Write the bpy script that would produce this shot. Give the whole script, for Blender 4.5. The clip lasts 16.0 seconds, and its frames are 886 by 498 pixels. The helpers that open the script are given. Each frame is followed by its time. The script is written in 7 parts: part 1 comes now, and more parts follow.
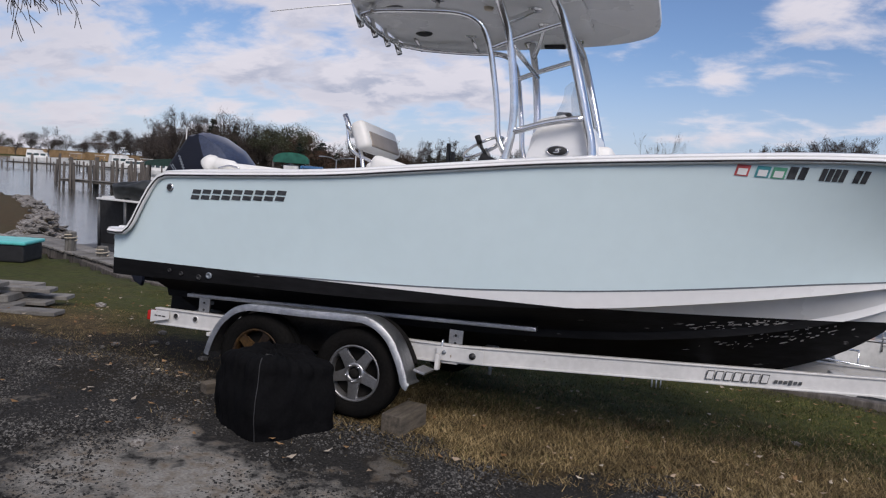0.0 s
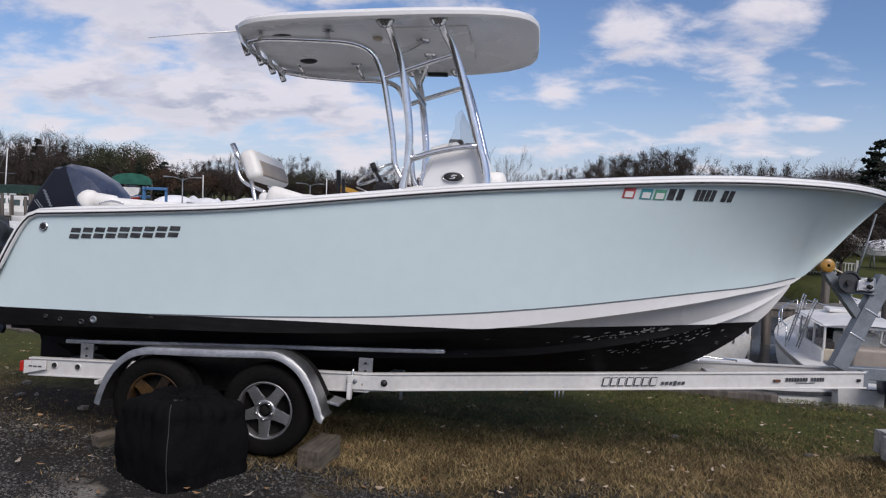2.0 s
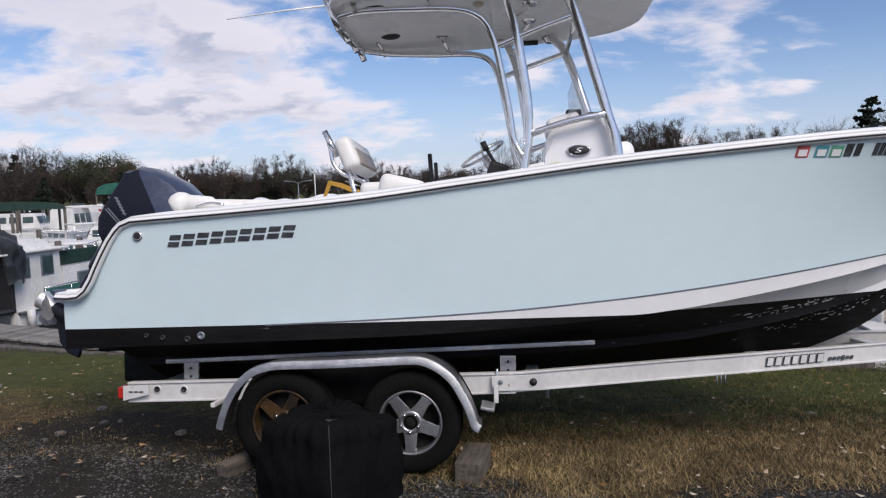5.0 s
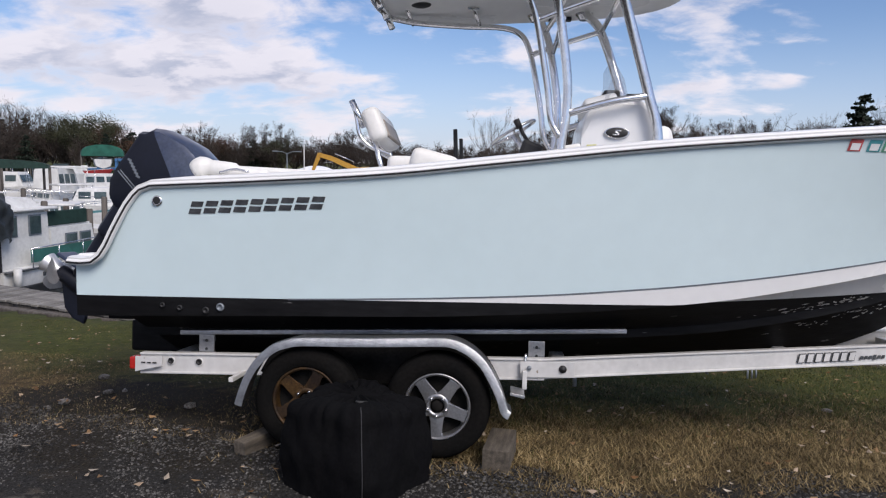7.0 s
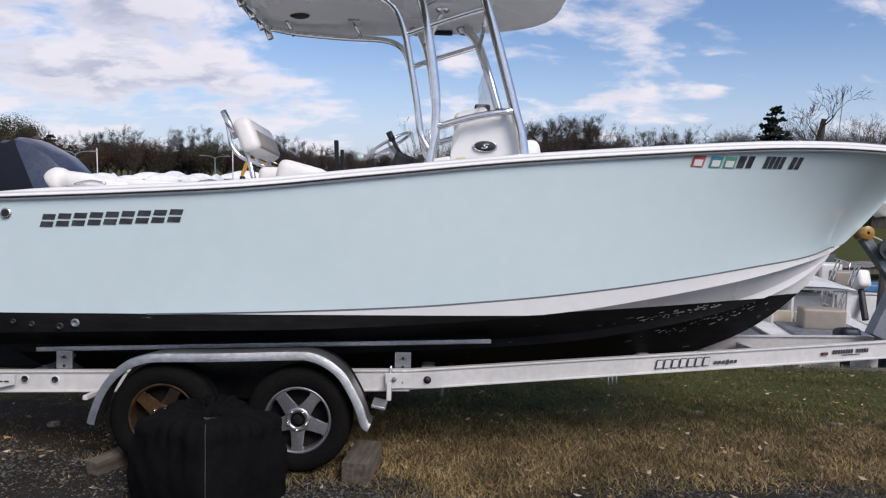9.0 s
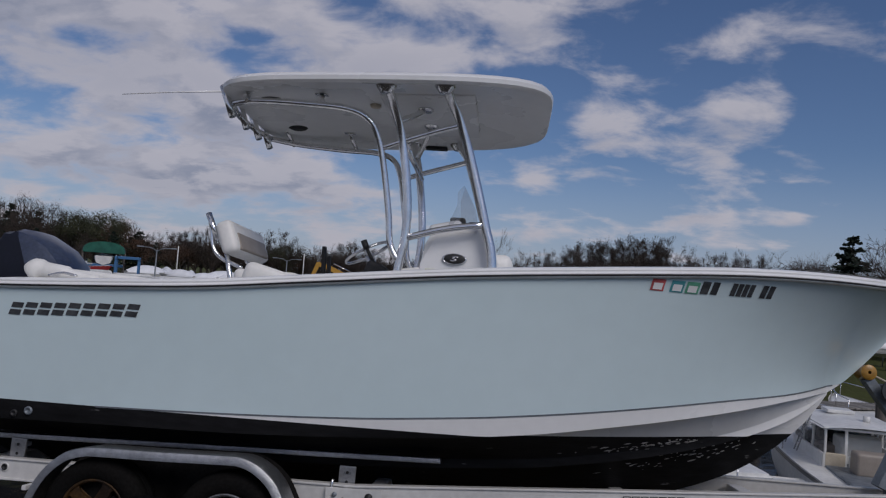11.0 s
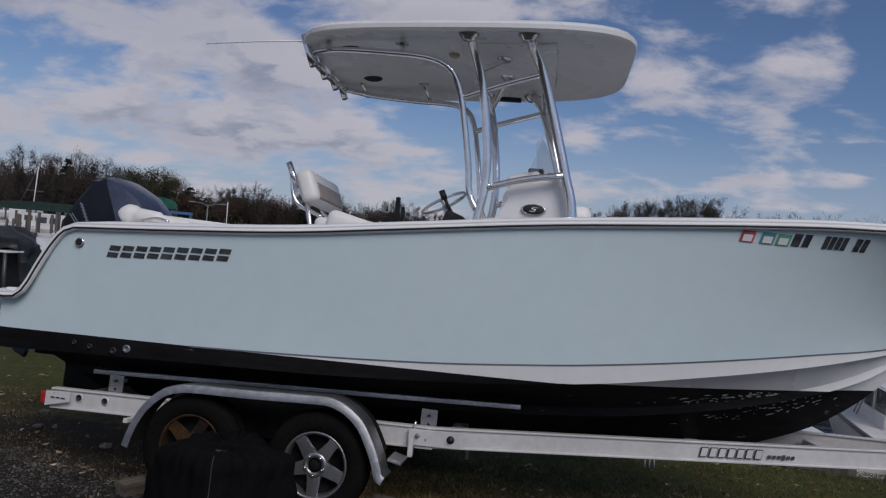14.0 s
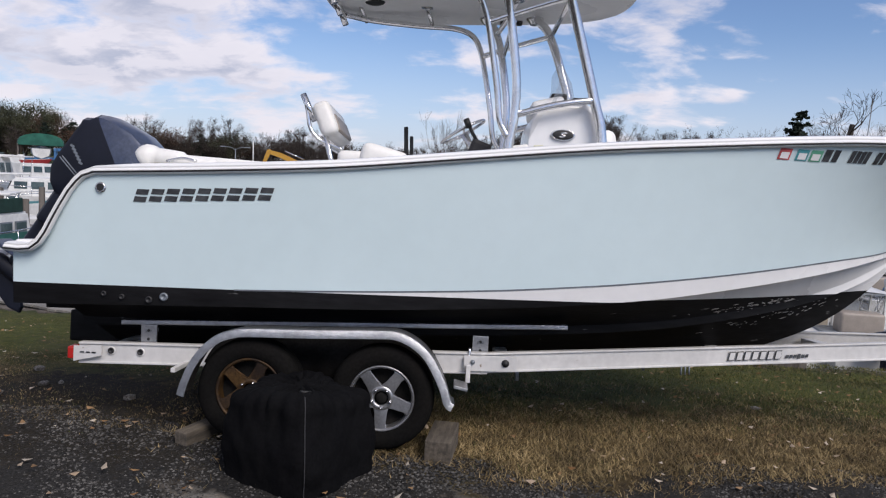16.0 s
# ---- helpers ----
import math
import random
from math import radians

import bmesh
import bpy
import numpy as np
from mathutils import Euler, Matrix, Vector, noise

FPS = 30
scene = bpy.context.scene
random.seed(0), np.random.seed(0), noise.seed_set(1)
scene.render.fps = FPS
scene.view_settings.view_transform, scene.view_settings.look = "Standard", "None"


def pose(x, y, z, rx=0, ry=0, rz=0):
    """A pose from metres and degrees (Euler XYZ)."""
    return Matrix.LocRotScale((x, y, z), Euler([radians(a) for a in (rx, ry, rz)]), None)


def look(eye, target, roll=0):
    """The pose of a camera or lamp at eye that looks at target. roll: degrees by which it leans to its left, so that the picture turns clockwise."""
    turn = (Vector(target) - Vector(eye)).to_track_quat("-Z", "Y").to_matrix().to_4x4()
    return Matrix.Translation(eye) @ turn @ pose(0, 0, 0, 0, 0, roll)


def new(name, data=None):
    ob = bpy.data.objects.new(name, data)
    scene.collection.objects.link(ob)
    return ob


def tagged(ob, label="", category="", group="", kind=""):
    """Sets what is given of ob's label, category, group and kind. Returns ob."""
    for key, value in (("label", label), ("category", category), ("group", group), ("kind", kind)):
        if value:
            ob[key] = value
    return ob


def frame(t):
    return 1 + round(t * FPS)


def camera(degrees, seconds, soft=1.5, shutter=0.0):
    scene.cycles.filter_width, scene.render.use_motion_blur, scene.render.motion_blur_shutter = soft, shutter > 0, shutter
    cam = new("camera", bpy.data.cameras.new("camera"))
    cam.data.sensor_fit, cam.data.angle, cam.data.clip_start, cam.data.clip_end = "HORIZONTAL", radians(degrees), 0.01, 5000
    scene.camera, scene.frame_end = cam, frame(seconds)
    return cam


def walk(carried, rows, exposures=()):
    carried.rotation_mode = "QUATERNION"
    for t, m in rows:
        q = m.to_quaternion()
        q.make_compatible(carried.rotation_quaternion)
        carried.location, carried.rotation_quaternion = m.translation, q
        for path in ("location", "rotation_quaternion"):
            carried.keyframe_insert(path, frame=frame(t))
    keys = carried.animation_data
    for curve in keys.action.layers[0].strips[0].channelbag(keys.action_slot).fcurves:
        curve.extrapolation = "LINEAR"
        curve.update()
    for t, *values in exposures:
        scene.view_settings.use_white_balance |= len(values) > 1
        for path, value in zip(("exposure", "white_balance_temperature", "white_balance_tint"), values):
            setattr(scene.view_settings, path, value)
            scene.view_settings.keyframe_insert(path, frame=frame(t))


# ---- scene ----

# ---------------------------------------------------------------- camera
cam = camera(64.0, 16.0, 1.2)
PATH = [
    (0, (0.101, -5.820, 1.807), (-0.539, -3.936, 1.605), 4.03),
    (0.5, (-0.030, -5.977, 1.817), (-0.485, -4.040, 1.617), 2.31),
    (1, (-0.089, -6.058, 1.821), (-0.461, -4.113, 1.543), 3.03),
    (1.5, (-0.207, -6.073, 1.862), (-0.537, -4.111, 1.661), 3.05),
    (2, (-0.250, -5.986, 1.892), (-0.498, -4.006, 1.751), 2.22),
    (2.5, (-0.425, -5.914, 1.865), (-0.668, -3.935, 1.706), 2.30),
    (3, (-0.619, -5.896, 1.859), (-0.682, -3.904, 1.698), 1.47),
    (3.5, (-0.905, -5.953, 1.874), (-0.979, -3.963, 1.688), -0.40),
    (4, (-1.043, -5.940, 1.882), (-1.231, -3.956, 1.715), -0.90),
    (4.2, (-1.129, -5.850, 1.848), (-1.392, -3.874, 1.689), -2.85),
    (6.3, (-1.686, -5.493, 1.817), (-1.774, -3.505, 1.616), 0.42),
    (6.5, (-1.728, -5.479, 1.799), (-1.873, -3.495, 1.594), 0.73),
    (7, (-1.725, -5.452, 1.826), (-1.887, -3.473, 1.590), 0.90),
    (7.5, (-1.679, -5.396, 1.790), (-1.762, -3.412, 1.551), -0.55),
    (8, (-1.688, -5.473, 1.792), (-1.702, -3.486, 1.568), 0.46),
    (8.2, (-1.622, -5.455, 1.810), (-1.590, -3.468, 1.584), 0.82),
    (10.3, (-0.732, -5.470, 1.933), (-0.792, -3.472, 1.858), 2.57),
    (10.5, (-0.662, -5.448, 1.936), (-0.783, -3.452, 1.924), 1.67),
    (11, (-0.499, -5.371, 1.912), (-0.693, -3.382, 2.000), 4.23),
    (11.5, (-0.435, -5.381, 1.901), (-0.695, -3.399, 1.976), 3.16),
    (12, (-0.471, -5.397, 1.894), (-0.788, -3.424, 1.984), 2.37),
    (12.5, (-0.484, -5.396, 1.877), (-0.807, -3.423, 1.927), 4.77),
    (13, (-0.490, -5.400, 1.870), (-0.809, -3.426, 1.909), 4.81),
    (13.5, (-0.532, -5.388, 1.845), (-0.849, -3.413, 1.841), 3.63),
    (14, (-0.755, -5.435, 1.825), (-1.058, -3.458, 1.788), 4.99),
    (14.5, (-1.019, -5.518, 1.820), (-1.234, -3.537, 1.654), 6.72),
    (15, (-1.291, -5.520, 1.797), (-1.521, -3.539, 1.649), 7.04),
    (15.5, (-1.520, -5.427, 1.790), (-1.629, -3.440, 1.589), 1.54),
    (16, (-1.707, -5.526, 1.788), (-1.727, -3.539, 1.562), 2.71),
]
EXPOSURES = [(t, e, k, 16) for t, e, k in ((0, -0.18, 6300), (1.5, -0.16, 6300), (2.5, -0.12, 6300), (4, -0.04, 6300), (9, 0.03, 6300), (10.5, -0.52, 6200), (11, -1.0, 6050), (11.5, -1.12, 6050), (13, -1.24, 6000), (13.6, -1.07, 6050), (14.5, -0.6, 6200), (15.2, -0.2, 6300), (16, 0.0, 6300))]
walk(cam, [(t, look(eye, target, roll)) for t, eye, target, roll in PATH], EXPOSURES)

# ---------------------------------------------------------------- world and sun
SUN_EL, SUN_AZ = 44.0, 142.0      # degrees; azimuth clockwise from +y
world = bpy.data.worlds.new("sky")
scene.world = world
world.use_nodes = True


def build_sky(nt):
    n, l = nt.nodes, nt.links
    n.clear()
    out = n.new("ShaderNodeOutputWorld")
    bg = n.new("ShaderNodeBackground")
    bg.inputs["Strength"].default_value = 0.098
    sky = n.new("ShaderNodeTexSky")
    sky.sky_type = "NISHITA"
    sky.sun_disc = False
    sky.sun_elevation, sky.sun_rotation = radians(SUN_EL), radians(SUN_AZ)
    sky.air_density, sky.dust_density, sky.ozone_density = 1.0, 0.4, 2.0
    tc = n.new("ShaderNodeTexCoord")
    sep = n.new("ShaderNodeSeparateXYZ")
    l.new(tc.outputs["Generated"], sep.inputs[0])

    def mth(op, a, b=None, clamp=False):
        m = n.new("ShaderNodeMath")
        m.operation, m.use_clamp = op, clamp
        for i, v in enumerate((a, b)):
            if v is None:
                continue
            if isinstance(v, (int, float)):
                m.inputs[i].default_value = v
            else:
                l.new(v, m.inputs[i])
        return m.outputs[0]

    h = mth("MAXIMUM", sep.outputs["Z"], 0.0)
    d = mth("ADD", h, 0.30)
    comb = n.new("ShaderNodeCombineXYZ")
    l.new(mth("DIVIDE", sep.outputs["X"], d), comb.inputs[0]), l.new(mth("DIVIDE", sep.outputs["Y"], d), comb.inputs[1])

    def noise_at(scale, detail, rough, shrink):
        mp = n.new("ShaderNodeMapping")
        mp.inputs["Location"].default_value = (5.3, 2.2, 0.9)
        mp.inputs["Scale"].default_value = (shrink * 0.8, shrink, 1.0)
        l.new(comb.outputs[0], mp.inputs["Vector"])
        t = n.new("ShaderNodeTexNoise")
        t.inputs["Scale"].default_value, t.inputs["Detail"].default_value = scale, detail
        t.inputs["Roughness"].default_value, t.inputs["Distortion"].default_value = rough, 0.25
        l.new(mp.outputs[0], t.inputs["Vector"])
        return t.outputs["Fac"]

    def ramp(v, lo, hi, a=0.0, b=1.0):
        r = n.new("ShaderNodeMapRange")
        r.interpolation_type = "SMOOTHSTEP"
        for k, x in zip(("From Min", "From Max", "To Min", "To Max"), (lo, hi, a, b)):
            r.inputs[k].default_value = x
        l.new(v, r.inputs["Value"])
        return r.outputs[0]

    # broken cumulus: banks of cloud at a few bearings (azimuth, elevation, half widths, weight), ragged by noise
    el = mth("MULTIPLY", mth("ARCSINE", sep.outputs["Z"]), 57.2958)
    azm = mth("MULTIPLY", mth("ARCTAN2", sep.outputs["X"], sep.outputs["Y"]), 57.2958)

    def density(shrink):
        return mth("ADD", mth("MULTIPLY", noise_at(2.3, 3.0, 0.5, shrink), 0.52), mth("MULTIPLY", noise_at(6.5, 9.0, 0.57, shrink), 0.48))

    banks = ((-34, 16.5, 10, 4.2, 0.13), (-32, 6.6, 8, 1.6, 0.13), (-18, 7.0, 8, 2.8, 0.09), (-13, 17.5, 9, 3.8, 0.13), (-52, 19, 14, 8, 0.14), (15.5, 13.5, 5.5, 2.8, 0.145), (23, 20, 7, 2.6, 0.12), (0, 20.5, 6, 2.6, 0.10),
             (-23, 11.5, 6, 2.0, 0.06), (5.5, 13.0, 2.6, 4.0, 0.09), (13.2, 6.3, 2.4, 0.7, 0.12), (20.4, 6.2, 1.8, 0.65, 0.11), (1.0, 4.5, 7, 1.4, 0.06))
    side, base = ramp(azm, -20.0, 4.0, 0.012, -0.060), 0.0
    for a0, e0, wa, we, amp in banks:
        du, dv = mth("DIVIDE", mth("SUBTRACT", azm, float(a0)), float(wa)), mth("DIVIDE", mth("SUBTRACT", el, float(e0)), float(we))
        g = mth("MULTIPLY", mth("POWER", 2.718, mth("MULTIPLY", mth("ADD", mth("MULTIPLY", du, du), mth("MULTIPLY", dv, dv)), -1.0)), amp)
        side = mth("ADD", side, g)
        base = mth("ADD", base, mth("MULTIPLY", g, ramp(dv, -1.3, 0.5, 8.0, 0.0)))
    base = mth("ADD", base, ramp(azm, -54.0, -36.0, 0.55, 0.0))
    side = mth("ADD", side, ramp(mth("ABSOLUTE", azm), 50.0, 110.0, 0.0, 0.05))
    dens = mth("ADD", density(1.0), side)
    body = ramp(dens, 0.460, 0.60)
    lit = ramp(mth("SUBTRACT", density(1.0), density(0.94)), -0.055, 0.05)
    thick = ramp(dens, 0.49, 0.68)
    shade = mth("MULTIPLY", mth("ADD", mth("MULTIPLY", thick, mth("SUBTRACT", 1.0, mth("MULTIPLY", lit, 0.8))), mth("MULTIPLY", base, 0.55)), 0.9, True)
    cc = n.new("ShaderNodeMixRGB")
    cc.inputs[1].default_value, cc.inputs[2].default_value = (9.4, 9.0, 9.05, 1), (4.8, 5.15, 6.1, 1)
    l.new(shade, cc.inputs[0])
    # pale haze low over the horizon
    veil = n.new("ShaderNodeMixRGB")
    veil.inputs[2].default_value = (5.9, 6.7, 8.4, 1)
    l.new(ramp(h, 0.0, 0.20, 0.60, 0.0), veil.inputs[0])
    tone = n.new("ShaderNodeMixRGB")
    tone.blend_type = "MULTIPLY"
    tone.inputs[0].default_value = 1.0
    tone.inputs[2].default_value = (0.90, 0.99, 1.14, 1)
    l.new(sky.outputs[0], tone.inputs[1])
    l.new(tone.outputs[0], veil.inputs[1])
    mix = n.new("ShaderNodeMixRGB")
    l.new(mth("MULTIPLY", body, 0.92), mix.inputs[0])
    l.new(veil.outputs[0], mix.inputs[1]), l.new(cc.outputs[0], mix.inputs[2])
    l.new(mix.outputs[0], bg.inputs["Color"])
    l.new(bg.outputs[0], out.inputs["Surface"])


build_sky(world.node_tree)

sun = new("sun", bpy.data.lights.new("sun", "SUN"))
sun.data.energy, sun.data.angle, sun.data.color = 3.1, radians(30), (1.0, 0.93, 0.82)
sa, se = radians(SUN_AZ), radians(SUN_EL)
sun.matrix_world = look((math.sin(sa) * math.cos(se) * 50, math.cos(sa) * math.cos(se) * 50, math.sin(se) * 50), (0, 0, 0))

# ---------------------------------------------------------------- materials


def mat(name, color, rough=0.5, metal=0.0, var=0.12, scale=6.0, bump=0.0, bscale=60.0, second=None, spots=None, vary=0.0,
        coat=0.0, spec=0.5, lo=0.35, hi=0.65, stretch=(1, 1, 1)):
    """A surface with variation at two scales: large stains and fine grain. second: colour that large noise mixes in.
    spots: (colour, amount 0..1, scale) of small worn marks. vary: shift by object."""
    m = bpy.data.materials.new(name)
    m.use_nodes = True
    n, l = m.node_tree.nodes, m.node_tree.links
    b = n["Principled BSDF"]
    b.inputs["Roughness"].default_value, b.inputs["Metallic"].default_value = rough, metal
    b.inputs["Specular IOR Level"].default_value = spec
    b.inputs["Coat Weight"].default_value = coat
    b.inputs["Coat Roughness"].default_value = 0.08
    tc = n.new("ShaderNodeTexCoord")
    mp = n.new("ShaderNodeMapping")
    mp.inputs["Scale"].default_value = stretch
    l.new(tc.outputs["Object"], mp.inputs["Vector"])

    def noise_tex(s, detail):
        t = n.new("ShaderNodeTexNoise")
        t.inputs["Scale"].default_value, t.inputs["Detail"].default_value = s, detail
        l.new(mp.outputs[0], t.inputs["Vector"])
        return t.outputs["Fac"]

    big, fine = noise_tex(scale, 5), noise_tex(scale * 9, 3)
    c2 = second if second else tuple(c * (1 - 2.2 * var) for c in color)
    ramp = n.new("ShaderNodeMapRange")
    ramp.inputs["From Min"].default_value, ramp.inputs["From Max"].default_value = lo, hi
    l.new(big, ramp.inputs["Value"])
    mx = n.new("ShaderNodeMixRGB")
    mx.inputs[1].default_value, mx.inputs[2].default_value = (*color, 1), (*c2, 1)
    l.new(ramp.outputs[0], mx.inputs[0])
    hsv = n.new("ShaderNodeHueSaturation")
    val = n.new("ShaderNodeMapRange")
    val.inputs["From Min"].default_value, val.inputs["From Max"].default_value = 0.3, 0.7
    val.inputs["To Min"].default_value, val.inputs["To Max"].default_value = 1 - var, 1 + var
    l.new(fine, val.inputs["Value"])
    last = val.outputs[0]
    if vary:
        oi = n.new("ShaderNodeObjectInfo")
        vr = n.new("ShaderNodeMapRange")
        vr.inputs["To Min"].default_value, vr.inputs["To Max"].default_value = 1 - vary, 1 + vary
        l.new(oi.outputs["Random"], vr.inputs["Value"])
        mu = n.new("ShaderNodeMath")
        mu.operation = "MULTIPLY"
        l.new(last, mu.inputs[0]), l.new(vr.outputs[0], mu.inputs[1])
        last = mu.outputs[0]
    l.new(last, hsv.inputs["Value"]), l.new(mx.outputs[0], hsv.inputs["Color"])
    colour = hsv.outputs[0]
    if spots:
        sc, amount, ss = spots
        sp = noise_tex(ss, 6)
        sr = n.new("ShaderNodeMapRange")
        sr.inputs["From Min"].default_value, sr.inputs["From Max"].default_value = 0.72 - amount * 0.3, 0.76 - amount * 0.3
        l.new(sp, sr.inputs["Value"])
        sm = n.new("ShaderNodeMixRGB")
        sm.inputs[2].default_value = (*sc, 1)
        l.new(sr.outputs[0], sm.inputs[0]), l.new(colour, sm.inputs[1])
        colour = sm.outputs[0]
    l.new(colour, b.inputs["Base Color"])
    rr = n.new("ShaderNodeMapRange")
    rr.inputs["To Min"].default_value, rr.inputs["To Max"].default_value = max(0.02, rough - 0.1), min(1, rough + 0.1)
    l.new(big, rr.inputs["Value"])
    l.new(rr.outputs[0], b.inputs["Roughness"])
    if bump:
        bp = n.new("ShaderNodeBump")
        bp.inputs["Strength"].default_value, bp.inputs["Distance"].default_value = bump, 0.01
        l.new(noise_tex(bscale, 4), bp.inputs["Height"])
        l.new(bp.outputs[0], b.inputs["Normal"])
    return m


def glass(name, color, rough=0.03, alpha=0.25):
    m = bpy.data.materials.new(name)
    m.use_nodes = True
    n, l = m.node_tree.nodes, m.node_tree.links
    b = n["Principled BSDF"]
    b.inputs["Base Color"].default_value = (*color, 1)
    b.inputs["Roughness"].default_value = rough
    b.inputs["Alpha"].default_value = alpha
    return m


M_HULL = mat("gelcoat_ice_blue", (0.635, 0.755, 0.775), 0.22, var=0.015, scale=0.8, second=(0.615, 0.74, 0.76), coat=0.3)
M_GEL = mat("gelcoat_white", (0.80, 0.80, 0.79), 0.28, var=0.02, scale=1.5, second=(0.75, 0.75, 0.74), coat=0.3)
M_BOTTOM = mat("antifouling_black", (0.005, 0.005, 0.0055), 0.6, var=0.3, scale=1.6, spec=0.13, second=(0.012, 0.012, 0.013), bump=0.15, bscale=40,
               spots=((0.16, 0.155, 0.15), 0.05, 9.0), stretch=(0.5, 1, 2.2))
# even matte black: wheel hubs, and the sheet that stands for fender shade
M_MATTE_BLACK = mat("matte_black", (0.014, 0.013, 0.012), 0.95, var=0.3, spec=0.15)
M_BLACK = mat("black_rubber", (0.015, 0.015, 0.016), 0.6, var=0.2)
M_VINYL = mat("white_vinyl", (0.78, 0.77, 0.74), 0.45, var=0.03, scale=4, second=(0.70, 0.69, 0.65), bump=0.05)
M_VINYL_TAUPE = mat("taupe_vinyl", (0.30, 0.26, 0.22), 0.5, var=0.06)
M_ALU = mat("brushed_aluminium_tube", (0.80, 0.80, 0.80), 0.20, 1.0, var=0.05, scale=8)
M_FRAME = mat("painted_aluminium_beam", (0.62, 0.61, 0.59), 0.45, 0.08, var=0.06, scale=2.5, second=(0.53, 0.525, 0.51),
              spots=((0.25, 0.2, 0.15), 0.02, 18))
M_TREAD = mat("diamond_plate_aluminium", (0.46, 0.465, 0.47), 0.34, 0.95, var=0.16, scale=3, bump=0.45, bscale=150, second=(0.33, 0.335, 0.34))
M_GALV = mat("galvanised_steel", (0.22, 0.245, 0.27), 0.5, 0.4, var=0.1, scale=7, second=(0.16, 0.18, 0.20))
M_TYRE = mat("tyre_rubber", (0.006, 0.006, 0.006), 0.9, var=0.25, spec=0.05, scale=6, second=(0.008, 0.0075, 0.007), bump=0.2, bscale=120)
M_RIM = mat("cast_alloy_rim", (0.40, 0.40, 0.405), 0.36, 0.85, var=0.12, scale=9)
M_RIM_BRONZE = mat("bronze_rusty_rim", (0.085, 0.045, 0.013), 0.55, 0.5, var=0.4, scale=9, second=(0.022, 0.013, 0.008))
M_COWL = mat("engine_cowl_blue_grey", (0.026, 0.037, 0.075), 0.36, 0.15, var=0.2, scale=4, second=(0.055, 0.068, 0.105), coat=0.35, spec=0.4)
M_COWL_DARK = mat("engine_cowl_navy", (0.006, 0.008, 0.017), 0.45, var=0.15, scale=4, spec=0.3)
M_DARKSTEEL = mat("dark_steel", (0.05, 0.053, 0.058), 0.5, 0.3, var=0.15, scale=8)
M_TWIG_FINE = mat("fine_winter_twigs", (0.085, 0.067, 0.055), 0.95, var=0.2, scale=1.2, second=(0.048, 0.038, 0.032))
M_PROP = mat("cast_steel_propeller", (0.72, 0.72, 0.73), 0.42, 0.6, var=0.08, scale=12)
M_STEEL = mat("stainless_steel", (0.7, 0.7, 0.7), 0.2, 0.95, var=0.05)
M_ACRYLIC = glass("smoked_acrylic", (0.40, 0.43, 0.46), 0.05, 0.32)
M_CLEAR = glass("clear_vinyl", (0.30, 0.31, 0.31), 0.25, 0.14)
M_DECAL = mat("dark_decal", (0.03, 0.032, 0.036), 0.35, var=0.15, scale=20, second=(0.07, 0.075, 0.08))
M_RED = mat("red_lens", (0.45, 0.02, 0.015), 0.25, var=0.1)
M_CLOTH = mat("black_canvas", (0.0045, 0.0045, 0.0052), 0.85, var=0.2, scale=7, second=(0.0055, 0.0055, 0.006), bump=0.35, bscale=30, spec=0.05)
M_TIMBER = mat("weathered_timber", (0.12, 0.10, 0.075), 0.85, var=0.2, scale=5, second=(0.055, 0.046, 0.036), bump=0.5, bscale=35, stretch=(6, 1, 6), vary=0.2)
M_PLANK = mat("grey_dock_plank", (0.22, 0.21, 0.19), 0.85, var=0.18, scale=4, second=(0.13, 0.122, 0.11), bump=0.4, bscale=30, vary=0.25)
M_YELLOW = mat("amber_polyurethane", (0.40, 0.21, 0.03), 0.35, var=0.12, scale=30, second=(0.28, 0.15, 0.03))
M_TEAL = mat("teal_plastic_lid", (0.12, 0.55, 0.52), 0.4, var=0.04)
M_GREEN = mat("green_canvas", (0.012, 0.11, 0.075), 0.8, var=0.12, scale=1.5, second=(0.008, 0.075, 0.052))
M_CURTAIN = mat("faded_green_canvas", (0.03, 0.13, 0.11), 0.75, var=0.12, scale=2.0, second=(0.02, 0.09, 0.075))
M_TEALCOVER = mat("teal_canvas", (0.05, 0.20, 0.21), 0.8, var=0.12, scale=2.0, second=(0.035, 0.15, 0.16))
M_DARKGREEN = mat("dark_green_canvas", (0.008, 0.035, 0.026), 0.8, var=0.15)
M_TARP = mat("black_tarpaulin", (0.010, 0.012, 0.013), 0.5, var=0.3, scale=2, second=(0.022, 0.026, 0.026), bump=0.8, bscale=4)
M_WINDOW = mat("dark_window_glass", (0.03, 0.05, 0.055), 0.08, var=0.15, scale=1.5, second=(0.08, 0.11, 0.11))
M_BOATWHITE = mat("boat_white", (0.70, 0.70, 0.68), 0.4, var=0.08, scale=1.2, second=(0.55, 0.55, 0.53))
M_SHRINK = mat("white_shrink_wrap", (0.80, 0.81, 0.83), 0.45, var=0.05, scale=1.0, second=(0.66, 0.68, 0.71), bump=0.5, bscale=3)
M_BEIGE = mat("beige_canvas", (0.50, 0.44, 0.34), 0.8, var=0.08)
M_STONE = mat("riprap_stone", (0.27, 0.255, 0.235), 0.9, var=0.25, scale=3, second=(0.075, 0.062, 0.05), bump=0.6, bscale=12, vary=0.3)
M_CONCRETE = mat("concrete", (0.40, 0.40, 0.385), 0.9, var=0.12, scale=6, second=(0.30, 0.295, 0.28), bump=0.5, bscale=90)
